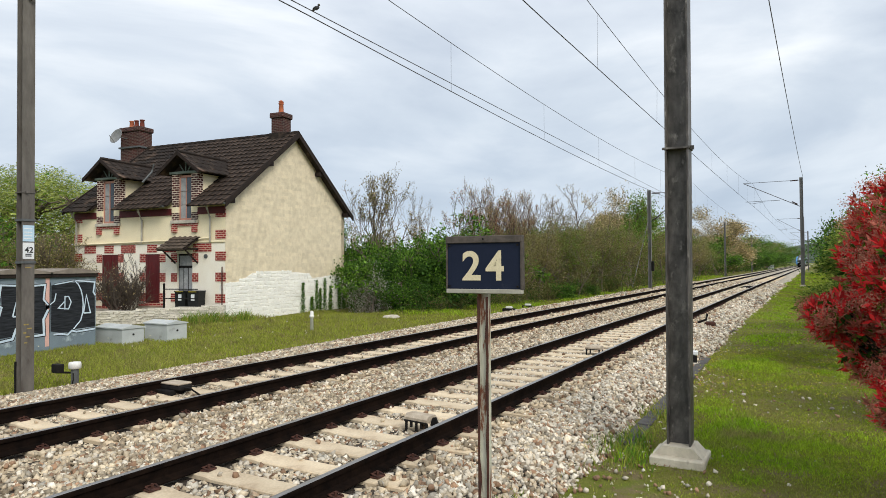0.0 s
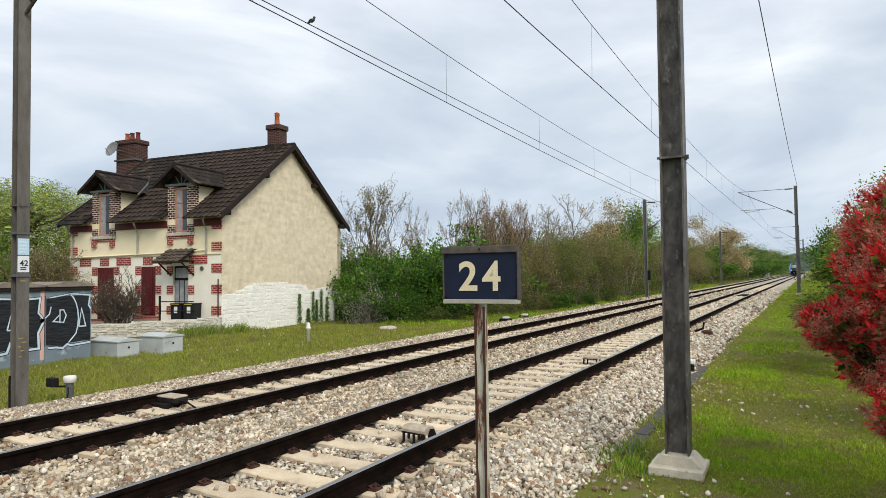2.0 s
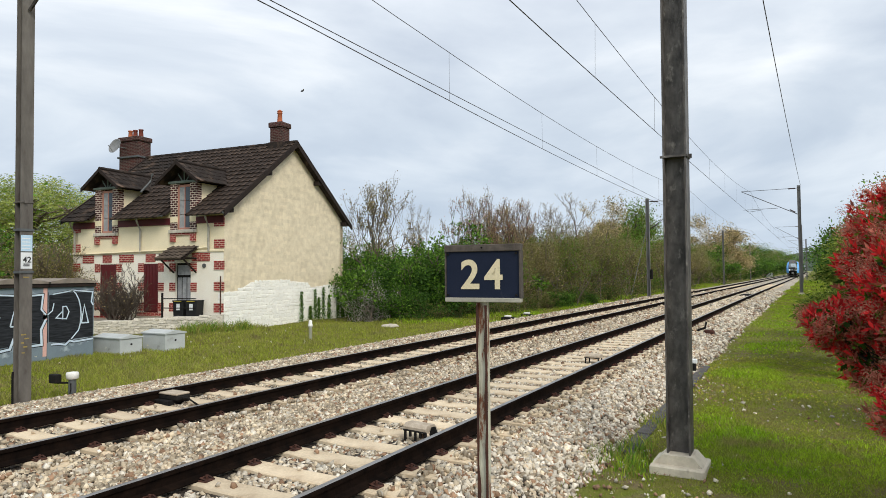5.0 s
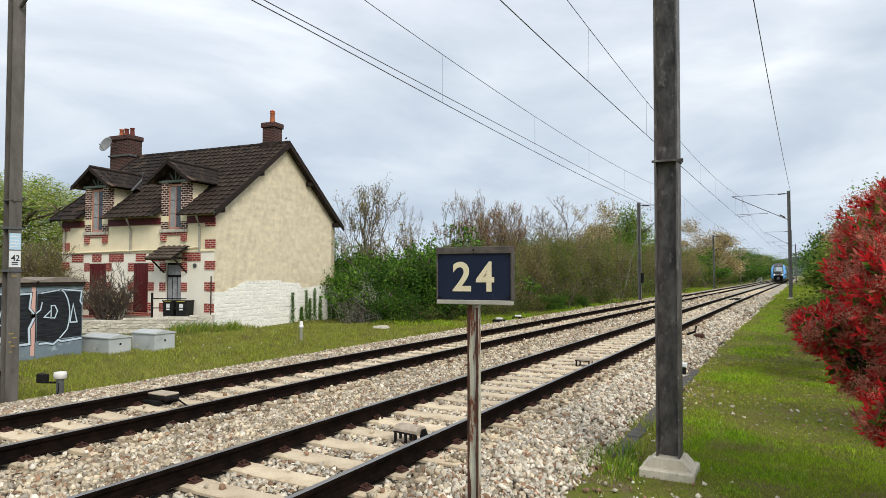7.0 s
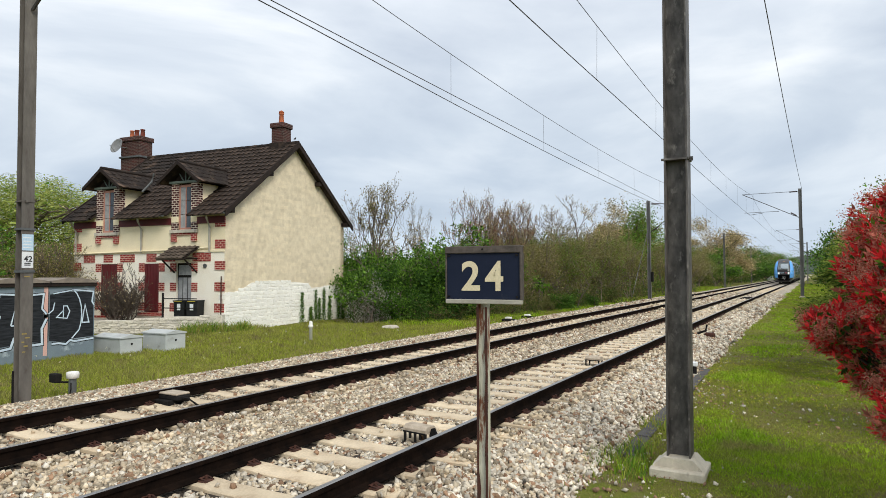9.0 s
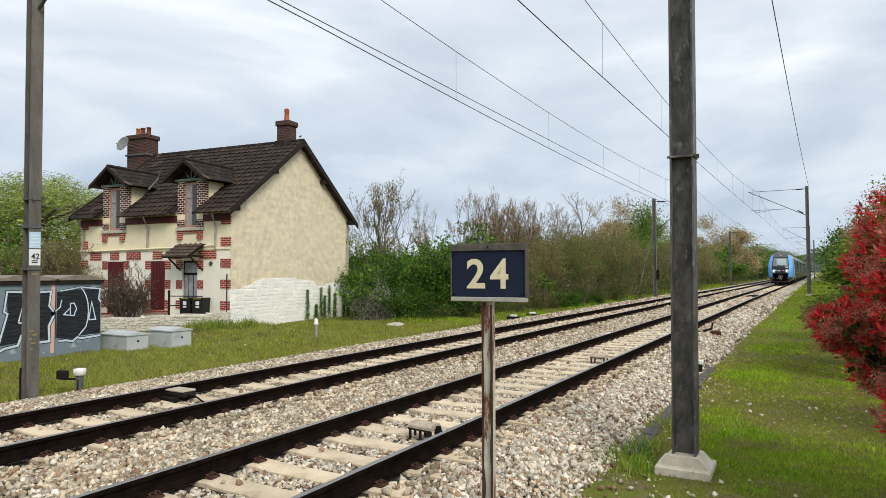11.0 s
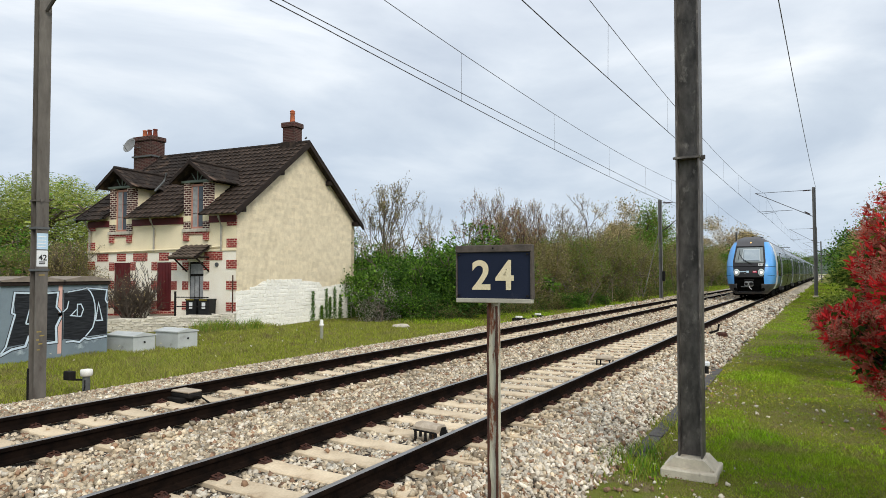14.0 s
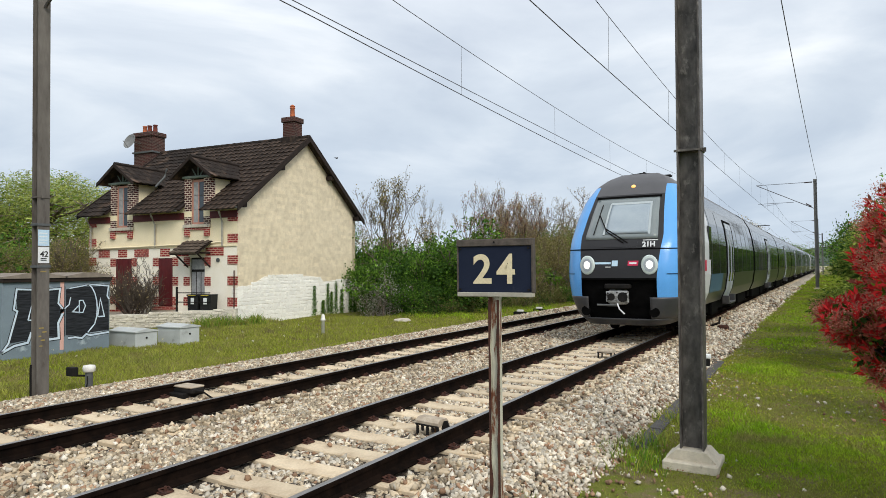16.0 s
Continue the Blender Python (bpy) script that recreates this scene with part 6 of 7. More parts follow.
# ---- plants ----
def grow(rng, stems, length, lean, levels, kids, ratio, up, r0, base_r=0.1, wander=0.6, droop=0.0):
    """Branches level by level. Returns the bars (start, end, radii) and the points and ways of the outer twigs."""
    p = np.stack([rng.normal(0, base_r, stems), rng.normal(0, base_r, stems), np.full(stems, -0.1)], 1)
    d = np.stack([rng.normal(0, lean, stems), rng.normal(0, lean, stems), np.ones(stems)], 1)
    d /= np.linalg.norm(d, axis=1)[:, None]
    ln = length * rng.uniform(0.75, 1.15, stems)
    r = np.full(stems, r0)
    bars, tips, ways = [], [], []
    for lev in range(levels):
        m = p + d * ln[:, None] * 0.5 + rng.normal(0, 0.05, p.shape) * ln[:, None]
        e = p + d * ln[:, None] + rng.normal(0, 0.06, p.shape) * ln[:, None]
        e[:, 2] -= droop * ln * lev
        bars += [(p, m, r, r * 0.8), (m, e, r * 0.8, r * 0.55)]
        if lev >= levels - 2:
            for q in (0.25, 0.5, 0.75, 1.0):
                tips.append(m + (e - m) * q)
                ways.append(d)
        k = kids
        f = rng.uniform(0.25, 1.0, (len(p), k))
        f[:, 0] = 1.0
        np_ = np.where(f[..., None] < 0.5, p[:, None] + (m - p)[:, None] * (f * 2)[..., None], m[:, None] + (e - m)[:, None] * (f * 2 - 1)[..., None])
        nd = d[:, None] + rng.normal(0, wander, (len(p), k, 3))
        nd[..., 2] += up
        nd /= np.linalg.norm(nd, axis=2)[..., None]
        ln = (ln[:, None] * ratio * rng.uniform(0.7, 1.2, (len(p), k))).ravel()
        r = (r[:, None] * 0.55 * np.ones((1, k))).ravel()
        p, d = np_.reshape(-1, 3), nd.reshape(-1, 3)
    bars = [np.concatenate([b[i] for b in bars]) for i in range(4)]
    return bars, np.concatenate(tips), np.concatenate(ways)


def bars_mesh(name, bars, mat, parent, rmin=0.004, label=""):
    a, b, ra, rb = bars
    ra, rb = np.maximum(ra, rmin), np.maximum(rb, rmin * 0.8)
    d = (b - a) / (np.linalg.norm(b - a, axis=1)[:, None] + 1e-9)
    s = np.cross(d, np.array([0.31, 0.77, 0.55]))
    s /= np.linalg.norm(s, axis=1)[:, None] + 1e-9
    t = np.cross(d, s)
    n = len(a)
    v = np.zeros((n, 6, 3))
    for k in range(3):
        c, sn = math.cos(2.094 * k), math.sin(2.094 * k)
        v[:, k] = a + (s * c + t * sn) * ra[:, None]
        v[:, k + 3] = b + (s * c + t * sn) * rb[:, None]
    f = np.array([(0, 1, 4, 3), (1, 2, 5, 4), (2, 0, 3, 5)])
    f = (f[None] + (np.arange(n) * 6)[:, None, None]).reshape(-1, 4)
    return indexed(name, v.reshape(-1, 3), f, mat, parent, label)


def leaf_mesh(name, rng, p, way, size, mats, parent, wide=0.5, loose=0.8, mi=None, label="", down=0.0):
    """Many small pointed leaves, a folded pair of triangles each."""
    n = len(p)
    d = way + rng.normal(0, loose, (n, 3))
    d[:, 2] -= down
    d /= np.linalg.norm(d, axis=1)[:, None] + 1e-9
    s = np.cross(d, rng.normal(0, 1, (n, 3)))
    s /= np.linalg.norm(s, axis=1)[:, None] + 1e-9
    up = np.cross(s, d)
    l = size * rng.uniform(0.65, 1.3, n)
    w = l * wide * 0.5
    v = np.zeros((n, 4, 3))
    m = p + d * (l * 0.45)[:, None]
    v[:, 0], v[:, 2] = p, p + d * l[:, None]
    v[:, 1], v[:, 3] = m + s * w[:, None] + up * (w * 0.35)[:, None], m - s * w[:, None] + up * (w * 0.35)[:, None]
    f = (np.array([(0, 1, 2), (0, 2, 3)])[None] + (np.arange(n) * 4)[:, None, None]).reshape(-1, 3)
    return indexed(name, v.reshape(-1, 3), f, mats, parent, label, None if mi is None else np.repeat(mi, 2))


def plant(name, seed, label, category, group, bark, stems, length, lean, levels, kids, ratio, up, r0, leaf, leaf_n, leaf_size, base_r=0.1, wander=0.6,
          droop=0.0, spread=0.12, mix=0.0, rmin=0.004, wide=0.5, down=0.0, clump=1.0, fill=0.0):
    r = np.random.default_rng(seed)
    o = thing(name, pose(0, 0, -50), label, category, group)
    bars, tips, ways = grow(r, stems, length, lean, levels, kids, ratio, up, r0, base_r, wander, droop)
    if stems <= 3:
        for k in range(stems):
            part("trunk", tubem([bars[0][k], bars[0][stems + k], bars[1][stems + k]], r0, 7, r0 * 0.55), M["bark"], o)
        bars = [b[2 * stems:] for b in bars]
    tagged(bars_mesh("branch_work", bars, bark, o, rmin), kind="stuff")
    if leaf_n:
        # clump: the share of twigs that carry leaves; fill: the share of leaves down among the stems
        pick = r.choice(len(tips), max(1, int(len(tips) * clump)), replace=False)
        i = pick[r.integers(0, len(pick), leaf_n)]
        p = tips[i] + r.normal(0, spread, (leaf_n, 3))
        k = int(leaf_n * fill)
        if k:
            hi, wd = tips[:, 2].max(), np.percentile(np.abs(tips[:, :2]), 90)
            q = r.random(k)
            heart = r.normal(0, 1, (60, 2)) * wd * 0.5
            p[:k, :2] = heart[r.integers(0, 60, k)] + r.normal(0, wd * 0.12, (k, 2))
            p[:k, 2] = hi * 0.62 * q
        p[:, 2] = np.maximum(p[:, 2], 0.02)
        mi = (r.random(leaf_n) < mix).astype(int) if mix else None
        # fill leaves take the second, mostly dark green: painted shade low in the shrub
        if k and mix and M["leaf_dark"] in leaf:
            mi[:k] = 1
        leaf_mesh("crown", r, p, ways[i], leaf_size, leaf if isinstance(leaf, list) else [leaf], o, wide, 0.9, mi, down=down)
    top = max(tips[:, 2].max(), 0.1)
    rad = np.percentile(np.abs(tips[:, :2]), 90)
    return o, top, rad


HEDGE = "trees and shrubs along the line"
KIND = {
    "green": plant("green_shrub", 11, "leafy mid-green shrub in the trackside hedge", "shrub", HEDGE, M["twig"], 7, 1.0, 0.5, 4, 4, 0.62, 0.25, 0.05, [M["leaf_green"], M["leaf_dark"]], 16000, 0.082, 0.3, 0.75, spread=0.11, mix=0.5, clump=0.35, fill=0.2),
    "dark": plant("dense_shrub", 12, "dense bright green shrub in the trackside hedge", "shrub", HEDGE, M["twig"], 9, 0.9, 0.7, 4, 4, 0.64, 0.2, 0.05, [M["leaf_green"], M["leaf_dark"]], 32000, 0.085, 0.35, 0.85, spread=0.10, mix=0.5, clump=0.25, fill=0.2),
    "olive": plant("budding_shrub", 13, "tall twiggy shrub with olive brown spring buds", "shrub", HEDGE, M["twig"], 14, 1.5, 0.30, 5, 3, 0.60, 0.40, 0.035, [M["leaf_olive"], M["leaf_tan"]], 26000, 0.055, 0.5, 0.5, spread=0.12, mix=0.3, rmin=0.0045, fill=0.25),
    "olive2": plant("budding_shrub", 14, "tall twiggy shrub with olive green spring buds", "shrub", HEDGE, M["twig"], 14, 1.4, 0.36, 5, 3, 0.62, 0.35, 0.035, [M["leaf_olive"], M["leaf_green"]], 26000, 0.055, 0.5, 0.55, spread=0.13, mix=0.3, rmin=0.0045, fill=0.25),
    "bare": plant("bare_tree", 15, "slender leafless tree with fine grey twigs", "tree", HEDGE, M["twig"], 5, 1.9, 0.18, 6, 3, 0.62, 0.30, 0.06, [M["leaf_tan"]], 3000, 0.045, 0.3, 0.5, spread=0.05, rmin=0.005),
    "thin": plant("slender_tree", 16, "slender young tree with sparse brown and green leaves", "tree", HEDGE, M["twig"], 5, 2.1, 0.12, 6, 3, 0.58, 0.5, 0.045, [M["leaf_olive"], M["leaf_tan"]], 3800, 0.055, 0.15, 0.45, spread=0.06, mix=0.5, rmin=0.005),
    "bud": plant("budding_tree", 17, "upright tree with red-brown opening buds", "tree", HEDGE, M["twig_red"], 12, 2.2, 0.14, 6, 3, 0.58, 0.45, 0.04, [M["leaf_tan"], M["leaf_bronze"]], 9000, 0.05, 0.5, 0.38, spread=0.06, mix=0.15, rmin=0.005),
    "gold": plant("golden_tree", 18, "round tree with sparse golden brown young leaves", "tree", HEDGE, M["twig_tan"], 3, 2.2, 0.3, 6, 4, 0.64, 0.22, 0.09, [M["leaf_gold"], M["leaf_olive"]], 30000, 0.10, 0.2, 0.62, spread=0.14, mix=0.3, rmin=0.007),
    "tall": plant("leafy_tree", 19, "tall green tree with airy foliage", "tree", HEDGE, M["bark"], 3, 2.0, 0.22, 5, 4, 0.62, 0.28, 0.09, [M["leaf_green"], M["leaf_olive"]], 30000, 0.09, 0.2, 0.6, spread=0.2, mix=0.3, rmin=0.007, clump=0.6, fill=0.1),
    "low": plant("bramble", 20, "low tangled bramble and dry stalks under the hedge", "undergrowth", HEDGE, M["twig_red"], 26, 0.7, 0.9, 3, 4, 0.6, 0.05, 0.016, [M["leaf_olive"], M["leaf_dark"]], 9000, 0.06, 0.9, 0.8, spread=0.10, mix=0.4, rmin=0.004, fill=0.3),
    "straw": plant("dry_grass_clump", 24, "clump of tall straw-coloured dry grass under the hedge", "dry grass", HEDGE, M["grass_dry"], 160, 0.75, 0.35, 2, 2, 0.6, 0.1, 0.008, [M["grass_dry"]], 3000, 0.16, 0.5, 0.4, spread=0.12, wide=0.08, rmin=0.004, fill=0.4),
    "blossom": plant("blossom_shrub", 21, "dark shrub dotted with white blossom beside the house", "shrub", HEDGE, M["twig"], 9, 0.7, 0.5, 4, 4, 0.6, 0.2, 0.04, [M["leaf_dark"], M["blossom"]], 13000, 0.05, 0.3, 0.7, spread=0.1, mix=0.3, fill=0.2),
    "willow": plant("willow_tree", 22, "weeping willow with fresh yellow-green hanging shoots", "tree", HEDGE, M["twig"], 3, 2.6, 0.18, 4, 5, 0.5, 0.35, 0.10, [M["leaf_willow"], M["leaf_green"]], 600, 0.10, 0.2, 0.7, spread=0.15, mix=0.2),
    "conifer": plant("conifer", 23, "yellow-green conifer with feathery drooping sprays", "conifer", HEDGE, M["bark"], 1, 2.6, 0.02, 4, 9, 0.42, -0.02, 0.06, [M["leaf_conifer"], M["leaf_dark"]], 30000, 0.11, 0.02, 0.85, spread=0.08, mix=0.3, wide=0.28, down=0.25, clump=0.9),
}
# long hanging shoots of the willow
o, top, rad = KIND["willow"]
r = np.random.default_rng(5)
n = 2200
ang, rr = r.uniform(0, 2 * np.pi, n), np.sqrt(r.random(n))
lump = 1 + 0.16 * np.sin(ang * 3 + 1) + 0.10 * np.sin(ang * 7)
st = np.stack([np.cos(ang) * rr * rad * 1.4 * lump, np.sin(ang) * rr * rad * 1.4 * lump, top * (1.12 - 0.50 * rr ** 2.2) * (1 + 0.05 * np.sin(ang * 5 + rr * 9))], 1)
p = []
hang = np.minimum(st[:, 2] * 0.8, top * r.uniform(0.15, 0.5, n))
for q in range(22):
    p.append(st + np.stack([r.normal(0, 0.05, n), r.normal(0, 0.05, n), -hang * q / 22], 1))
p = np.concatenate(p)
leaf_mesh("foliage_curtain", r, p, np.tile((0, 0, -0.8), (len(p), 1)), top * 0.013, [M["leaf_willow"], M["leaf_green"]], o, 0.3, 0.5, (r.random(len(p)) < 0.15).astype(int))

first = set()


def put(kind, x, y, h, w, turn, z=GROUND):
    """Stands a plant of that kind at x, y, scaled to the height h and width w."""
    o, top, rad = KIND[kind]
    sz, sx = h / top, w / (2 * rad)
    if kind in first:
        q = o.scale
        return copy_thing(o, pose(x, y, z - 0.02, 0, 0, turn) @ Matrix.Diagonal((sx / q.x, sx / q.y, sz / q.z, 1)))
    m = pose(x, y, z - 0.02, 0, 0, turn) @ Matrix.Diagonal((sx, sx, sz, 1))
    first.add(kind)
    o.matrix_basis = m
    return o


for i, (kind, x, y, h, w) in enumerate([
        ("blossom", -17.9, 24.6, 2.4, 2), ("green", -17.4, 26.8, 3.4, 2.4), ("thin", -21, 29.9, 8.2, 3.4), ("dark", -17.4, 27.2, 3.9, 3.6), ("dark", -16.7, 29.6, 4.7, 4.2),
        ("dark", -16.8, 32.8, 5.1, 3.8), ("bare", -20, 32.9, 6.9, 1.5), ("bud", -17.3, 35.6, 7.6, 3.4), ("bud", -17.8, 38.6, 7.9, 3.4), ("bud", -17.4, 41, 7.4, 3), ("olive", -15.6, 36.9, 5.2, 4), ("olive2", -15.1, 40.5, 5.6, 4.2),
        ("bare", -15.6, 48, 8.3, 4.8), ("bare", -17.2, 44.5, 7.4, 3.4), ("olive", -14.8, 45, 5.6, 4.4), ("olive2", -14.6, 49.7, 5.8, 4.6), ("olive", -14.3, 54.1, 6.4, 4.4), ("gold", -18.43, 67.6, 10.4, 6.5), ("olive2", -15.1, 60.9, 6.3, 5),
        ("tall", -15.83, 71.5, 9.6, 5.6), ("olive", -15.02, 83.9, 5.6, 6), ("gold", -17.66, 139.5, 14, 13), ("green", -16.32, 189.1, 8.4, 11), ("olive2", -15.25, 108.5, 5.8, 7.5), ("tall", -18.74, 300, 13.5, 17),
        ("green", -16.3, 25.8, 2.2, 2.4), ("olive", -15.3, 33.7, 3.7, 3), ("low", -14.3, 41, 1.7, 4), ("low", -13.8, 48.6, 1.8, 4.4), ("low", -14.56, 60.5, 2, 4.8), ("low", -14.3, 75.2, 2.2, 5),
        ("low", -15.9, 26.8, 1.1, 3.0), ("low", -15.4, 31.2, 1.3, 4), ("low", -14.9, 36, 1.4, 4), ("green", -20.6, 30.2, 3.6, 4), ("green", -19.5, 36, 4.2, 4.5), ("olive2", -18, 42, 5.4, 5),
        ("olive", -18.5, 50, 6, 5.5), ("olive2", -18.71, 57, 6.2, 5.5), ("green", -18.21, 64, 6, 5.5), ("olive", -15.1, 67, 5.6, 5), ("tall", -17.82, 80, 8, 6), ("olive", -16.04, 93, 6, 7),
        ("olive2", -17.76, 100, 7.5, 8), ("green", -16.26, 118, 6.5, 8), ("olive", -15.96, 128, 6, 8), ("tall", -18.92, 160, 9, 11), ("olive2", -16.38, 152, 6.5, 9), ("green", -16.7, 172, 7, 10),
        ("green", -16.08, 225, 8.5, 14), ("olive", -17.02, 260, 9.5, 16), ("tall", -14.28, 420, 14, 24), ("green", -16.84, 360, 11, 22), ("gold", -23.98, 110, 10, 9),
        ("willow", -43.5, 23.4, 7.6, 8.8), ("willow", -47, 17, 7.2, 8.6), ("thin", -27.6, 15.4, 4.1, 2.4), ("green", -36, 16.5, 4.6, 6), ("olive2", -31.5, 15.6, 3.9, 4.2), ("olive", -28.5, 14.6, 3.5, 3.6), ("green", -30, 11.6, 3.3, 5), ("green", -27.5, 9.4, 3.2, 5), ("olive2", -33, 20.5, 4.6, 4),
        ("dark", 2.2, 10.6, 3.2, 1.3), ("green", -20.3, 28.4, 4.2, 3.2), ("olive", -21.6, 30.6, 5.0, 3.6), ("conifer", 1.25, 17.6, 3.1, 1.8), ("conifer", 1.4, 20.4, 3.4, 1.89), ("conifer", 1.6, 23.6, 3.6, 2.16), ("conifer", 1.25, 15.2, 2.7, 1.53), ("tall", 5.79, 28, 5.2, 4.2), ("tall", 6.33, 36, 6.6, 5.2), ("straw", -15.6, 31, 1.2, 1.8), ("straw", -14.8, 33.4, 1.1, 1.6), ("straw", -14.2, 37.2, 1.2, 1.8), ("straw", -15.9, 28.4, 1, 1.6), ("dark", -13.7, 38.6, 1.3, 2), ("dark", -13.3, 42.6, 1.2, 1.8), ("green", 5.24, 44, 5.4, 4.6),
        ("tall", 5.5, 52, 6.2, 5), ("green", 5.57, 62, 6.6, 5.5), ("tall", 6.58, 75, 7.6, 7), ("green", 7.32, 92, 8, 8), ("green", 9.4, 120, 9, 10), ("tall", 10.18, 160, 10, 12), ("green", 14.24, 230, 11, 16)]):
    put(kind, x, y, h, w, (i * 67) % 360)

# bare pruned shrub in front of the house
o, top, rad = plant("pruned_shrub", 31, "bare twiggy shrub with a dense core before the house front", "shrub", "", M["bark"], 34, 0.55, 0.55, 4, 3, 0.68, 0.35, 0.016, [M["leaf_tan"]], 500, 0.04, 0.16, 0.4, spread=0.04, rmin=0.006)
o.matrix_basis = HM @ pose(-4.55, -0.95, 0.38) @ Matrix.Diagonal((1.75 / (2 * rad), 1.75 / (2 * rad), 2.75 / top, 1))
r = np.random.default_rng(19)
u = r.normal(0, 1, (2600, 3))
u /= np.linalg.norm(u, axis=1)[:, None]
q = u * np.cbrt(r.random((2600, 1))) * np.array((rad * 0.42, rad * 0.42, top * 0.15)) + np.array((0, 0, top * 0.22))
leaf_mesh("dense_core", r, q, u * np.array((0.5, 0.5, 0.2)) + np.array((0, 0, 0.8)), top * 0.07, [M["bark"], M["twig"]], o, 0.16, 0.6, (r.random(len(q)) < 0.4).astype(int), "dense clipped core of old stems")
copy_thing(o, HM @ pose(-8.6, -1.6, 0.2, 0, 0, 90) @ Matrix.Diagonal((1.15, 1.15, 1.2, 1)))

# ivy and tall weeds on the gable
r = np.random.default_rng(41)
weeds = thing("wall_weeds", HM @ pose(0.06, 0, 0), "tall green weeds growing up the foot of the gable", "weeds")
for y, h in ((5.0, 1.5), (5.7, 0.8), (6.1, 1.6), (6.8, 1.7), (7.3, 1.3), (8.1, 1.5), (8.5, 1.0), (6.4, 1.2)):
    n = 620
    q = r.random(n)
    p = np.stack([r.uniform(0.0, 0.10, n), y + r.normal(0, 0.085, n) * (1.25 - q), q * h - 0.1], 1)
    leaf_mesh("weed", r, p, np.tile((0.5, 0, 0.6), (n, 1)), 0.07, [M["leaf_dark"], M["leaf_green"]], weeds, 0.45, 0.6, (r.random(n) < 0.5).astype(int))

# ---- red-leaved bush ----
r = np.random.default_rng(77)
bush = thing("red_bush", pose(0, 0, 0), "dense bush with glossy red young leaves and dry pinkish flower heads", "bush")
LOBES = [((1.54, 6.95, 1.54), (1.18, 1.2, 1.0), 1054), ((0.30, 6.95, 1.24), (0.34, 0.42, 0.22), 210), ((0.66, 7.0, 0.98), (0.42, 0.5, 0.36), 221), ((1.04, 7.2, 2.12), (0.66, 0.8, 0.52), 520),
         ((0.87, 6.3, 0.66), (0.44, 0.5, 0.36), 221), ((0.60, 7.1, 1.74), (0.34, 0.4, 0.34), 221), ((0.94, 6.5, 1.55), (0.54, 0.6, 0.6), 442)]
P, W, K, FL = [], [], [], []
for c, rad, n in LOBES:
    u = r.normal(0, 1, (n, 3))
    u /= np.linalg.norm(u, axis=1)[:, None]
    tip = np.array(c) + u * np.array(rad) * r.uniform(0.72, 1.06, (n, 1))
    for k in range(n):
        a = u[k] * 0.8 + np.array((0, 0, 0.55)) + r.normal(0, 0.25, 3)
        a /= np.linalg.norm(a)
        kind = 0 if r.random() < 0.62 else 1
        if r.random() < 0.27:
            FL.append((tip[k], a))
        m = r.integers(11, 18)
        side = np.cross(a, r.normal(0, 1, 3))
        side /= np.linalg.norm(side)
        up2 = np.cross(side, a)
        th = np.arange(m) * 2.4
        low = np.linspace(0, 0.13, m)[:, None]
        P.append(tip[k] - a * low)
        W.append(a * 0.75 + side * np.cos(th)[:, None] * (0.4 + 4 * low) + up2 * np.sin(th)[:, None] * (0.4 + 4 * low))
        K.append(np.where(low[:, 0] > 0.085, np.where(r.random(m) < 0.55, 1, 2), kind))
P, W, K = np.concatenate(P), np.concatenate(W), np.concatenate(K)
leaf_mesh("foliage", r, P, W, 0.076, [M["leaf_red"], M["leaf_bronze"], M["leaf_green"]], bush, 0.34, 0.24, K, "glossy red and bronze leaves")
n = len(FL)
p, w = [], []
for t, a in FL:
    m = 110
    q = r.normal(0, 1, (m, 3))
    q /= np.linalg.norm(q, axis=1)[:, None]
    p.append(t + a * 0.03 + q * r.uniform(0.02, 0.105, (m, 1)) * np.array((1, 1, 0.7)))
    w.append(q)
p, w = np.concatenate(p), np.concatenate(w)
leaf_mesh("flower_mass", r, p, w, 0.014, [M["flower_dry"]], bush, 0.8, 0.5, None, "dry pinkish brown flower heads")
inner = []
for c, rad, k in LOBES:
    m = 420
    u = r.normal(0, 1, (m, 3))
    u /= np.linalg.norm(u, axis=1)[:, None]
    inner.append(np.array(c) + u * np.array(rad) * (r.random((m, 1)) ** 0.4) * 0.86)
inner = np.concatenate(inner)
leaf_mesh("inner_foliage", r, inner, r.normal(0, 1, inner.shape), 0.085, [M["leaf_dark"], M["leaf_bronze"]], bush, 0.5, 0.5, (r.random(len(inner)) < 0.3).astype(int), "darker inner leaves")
ends = inner[r.integers(0, len(inner), 90)]
mid_p = ends * 0.5 + np.array((1.4, 6.9, 0.3)) * 0.5
root = np.array((1.4, 6.9, -0.5)) + r.normal(0, 0.12, ends.shape) * np.array((1, 1, 0))
bars_mesh("branch_work", [np.concatenate([root, mid_p]), np.concatenate([mid_p, ends]), np.full(180, 0.02), np.full(180, 0.008)], M["bark"], bush)


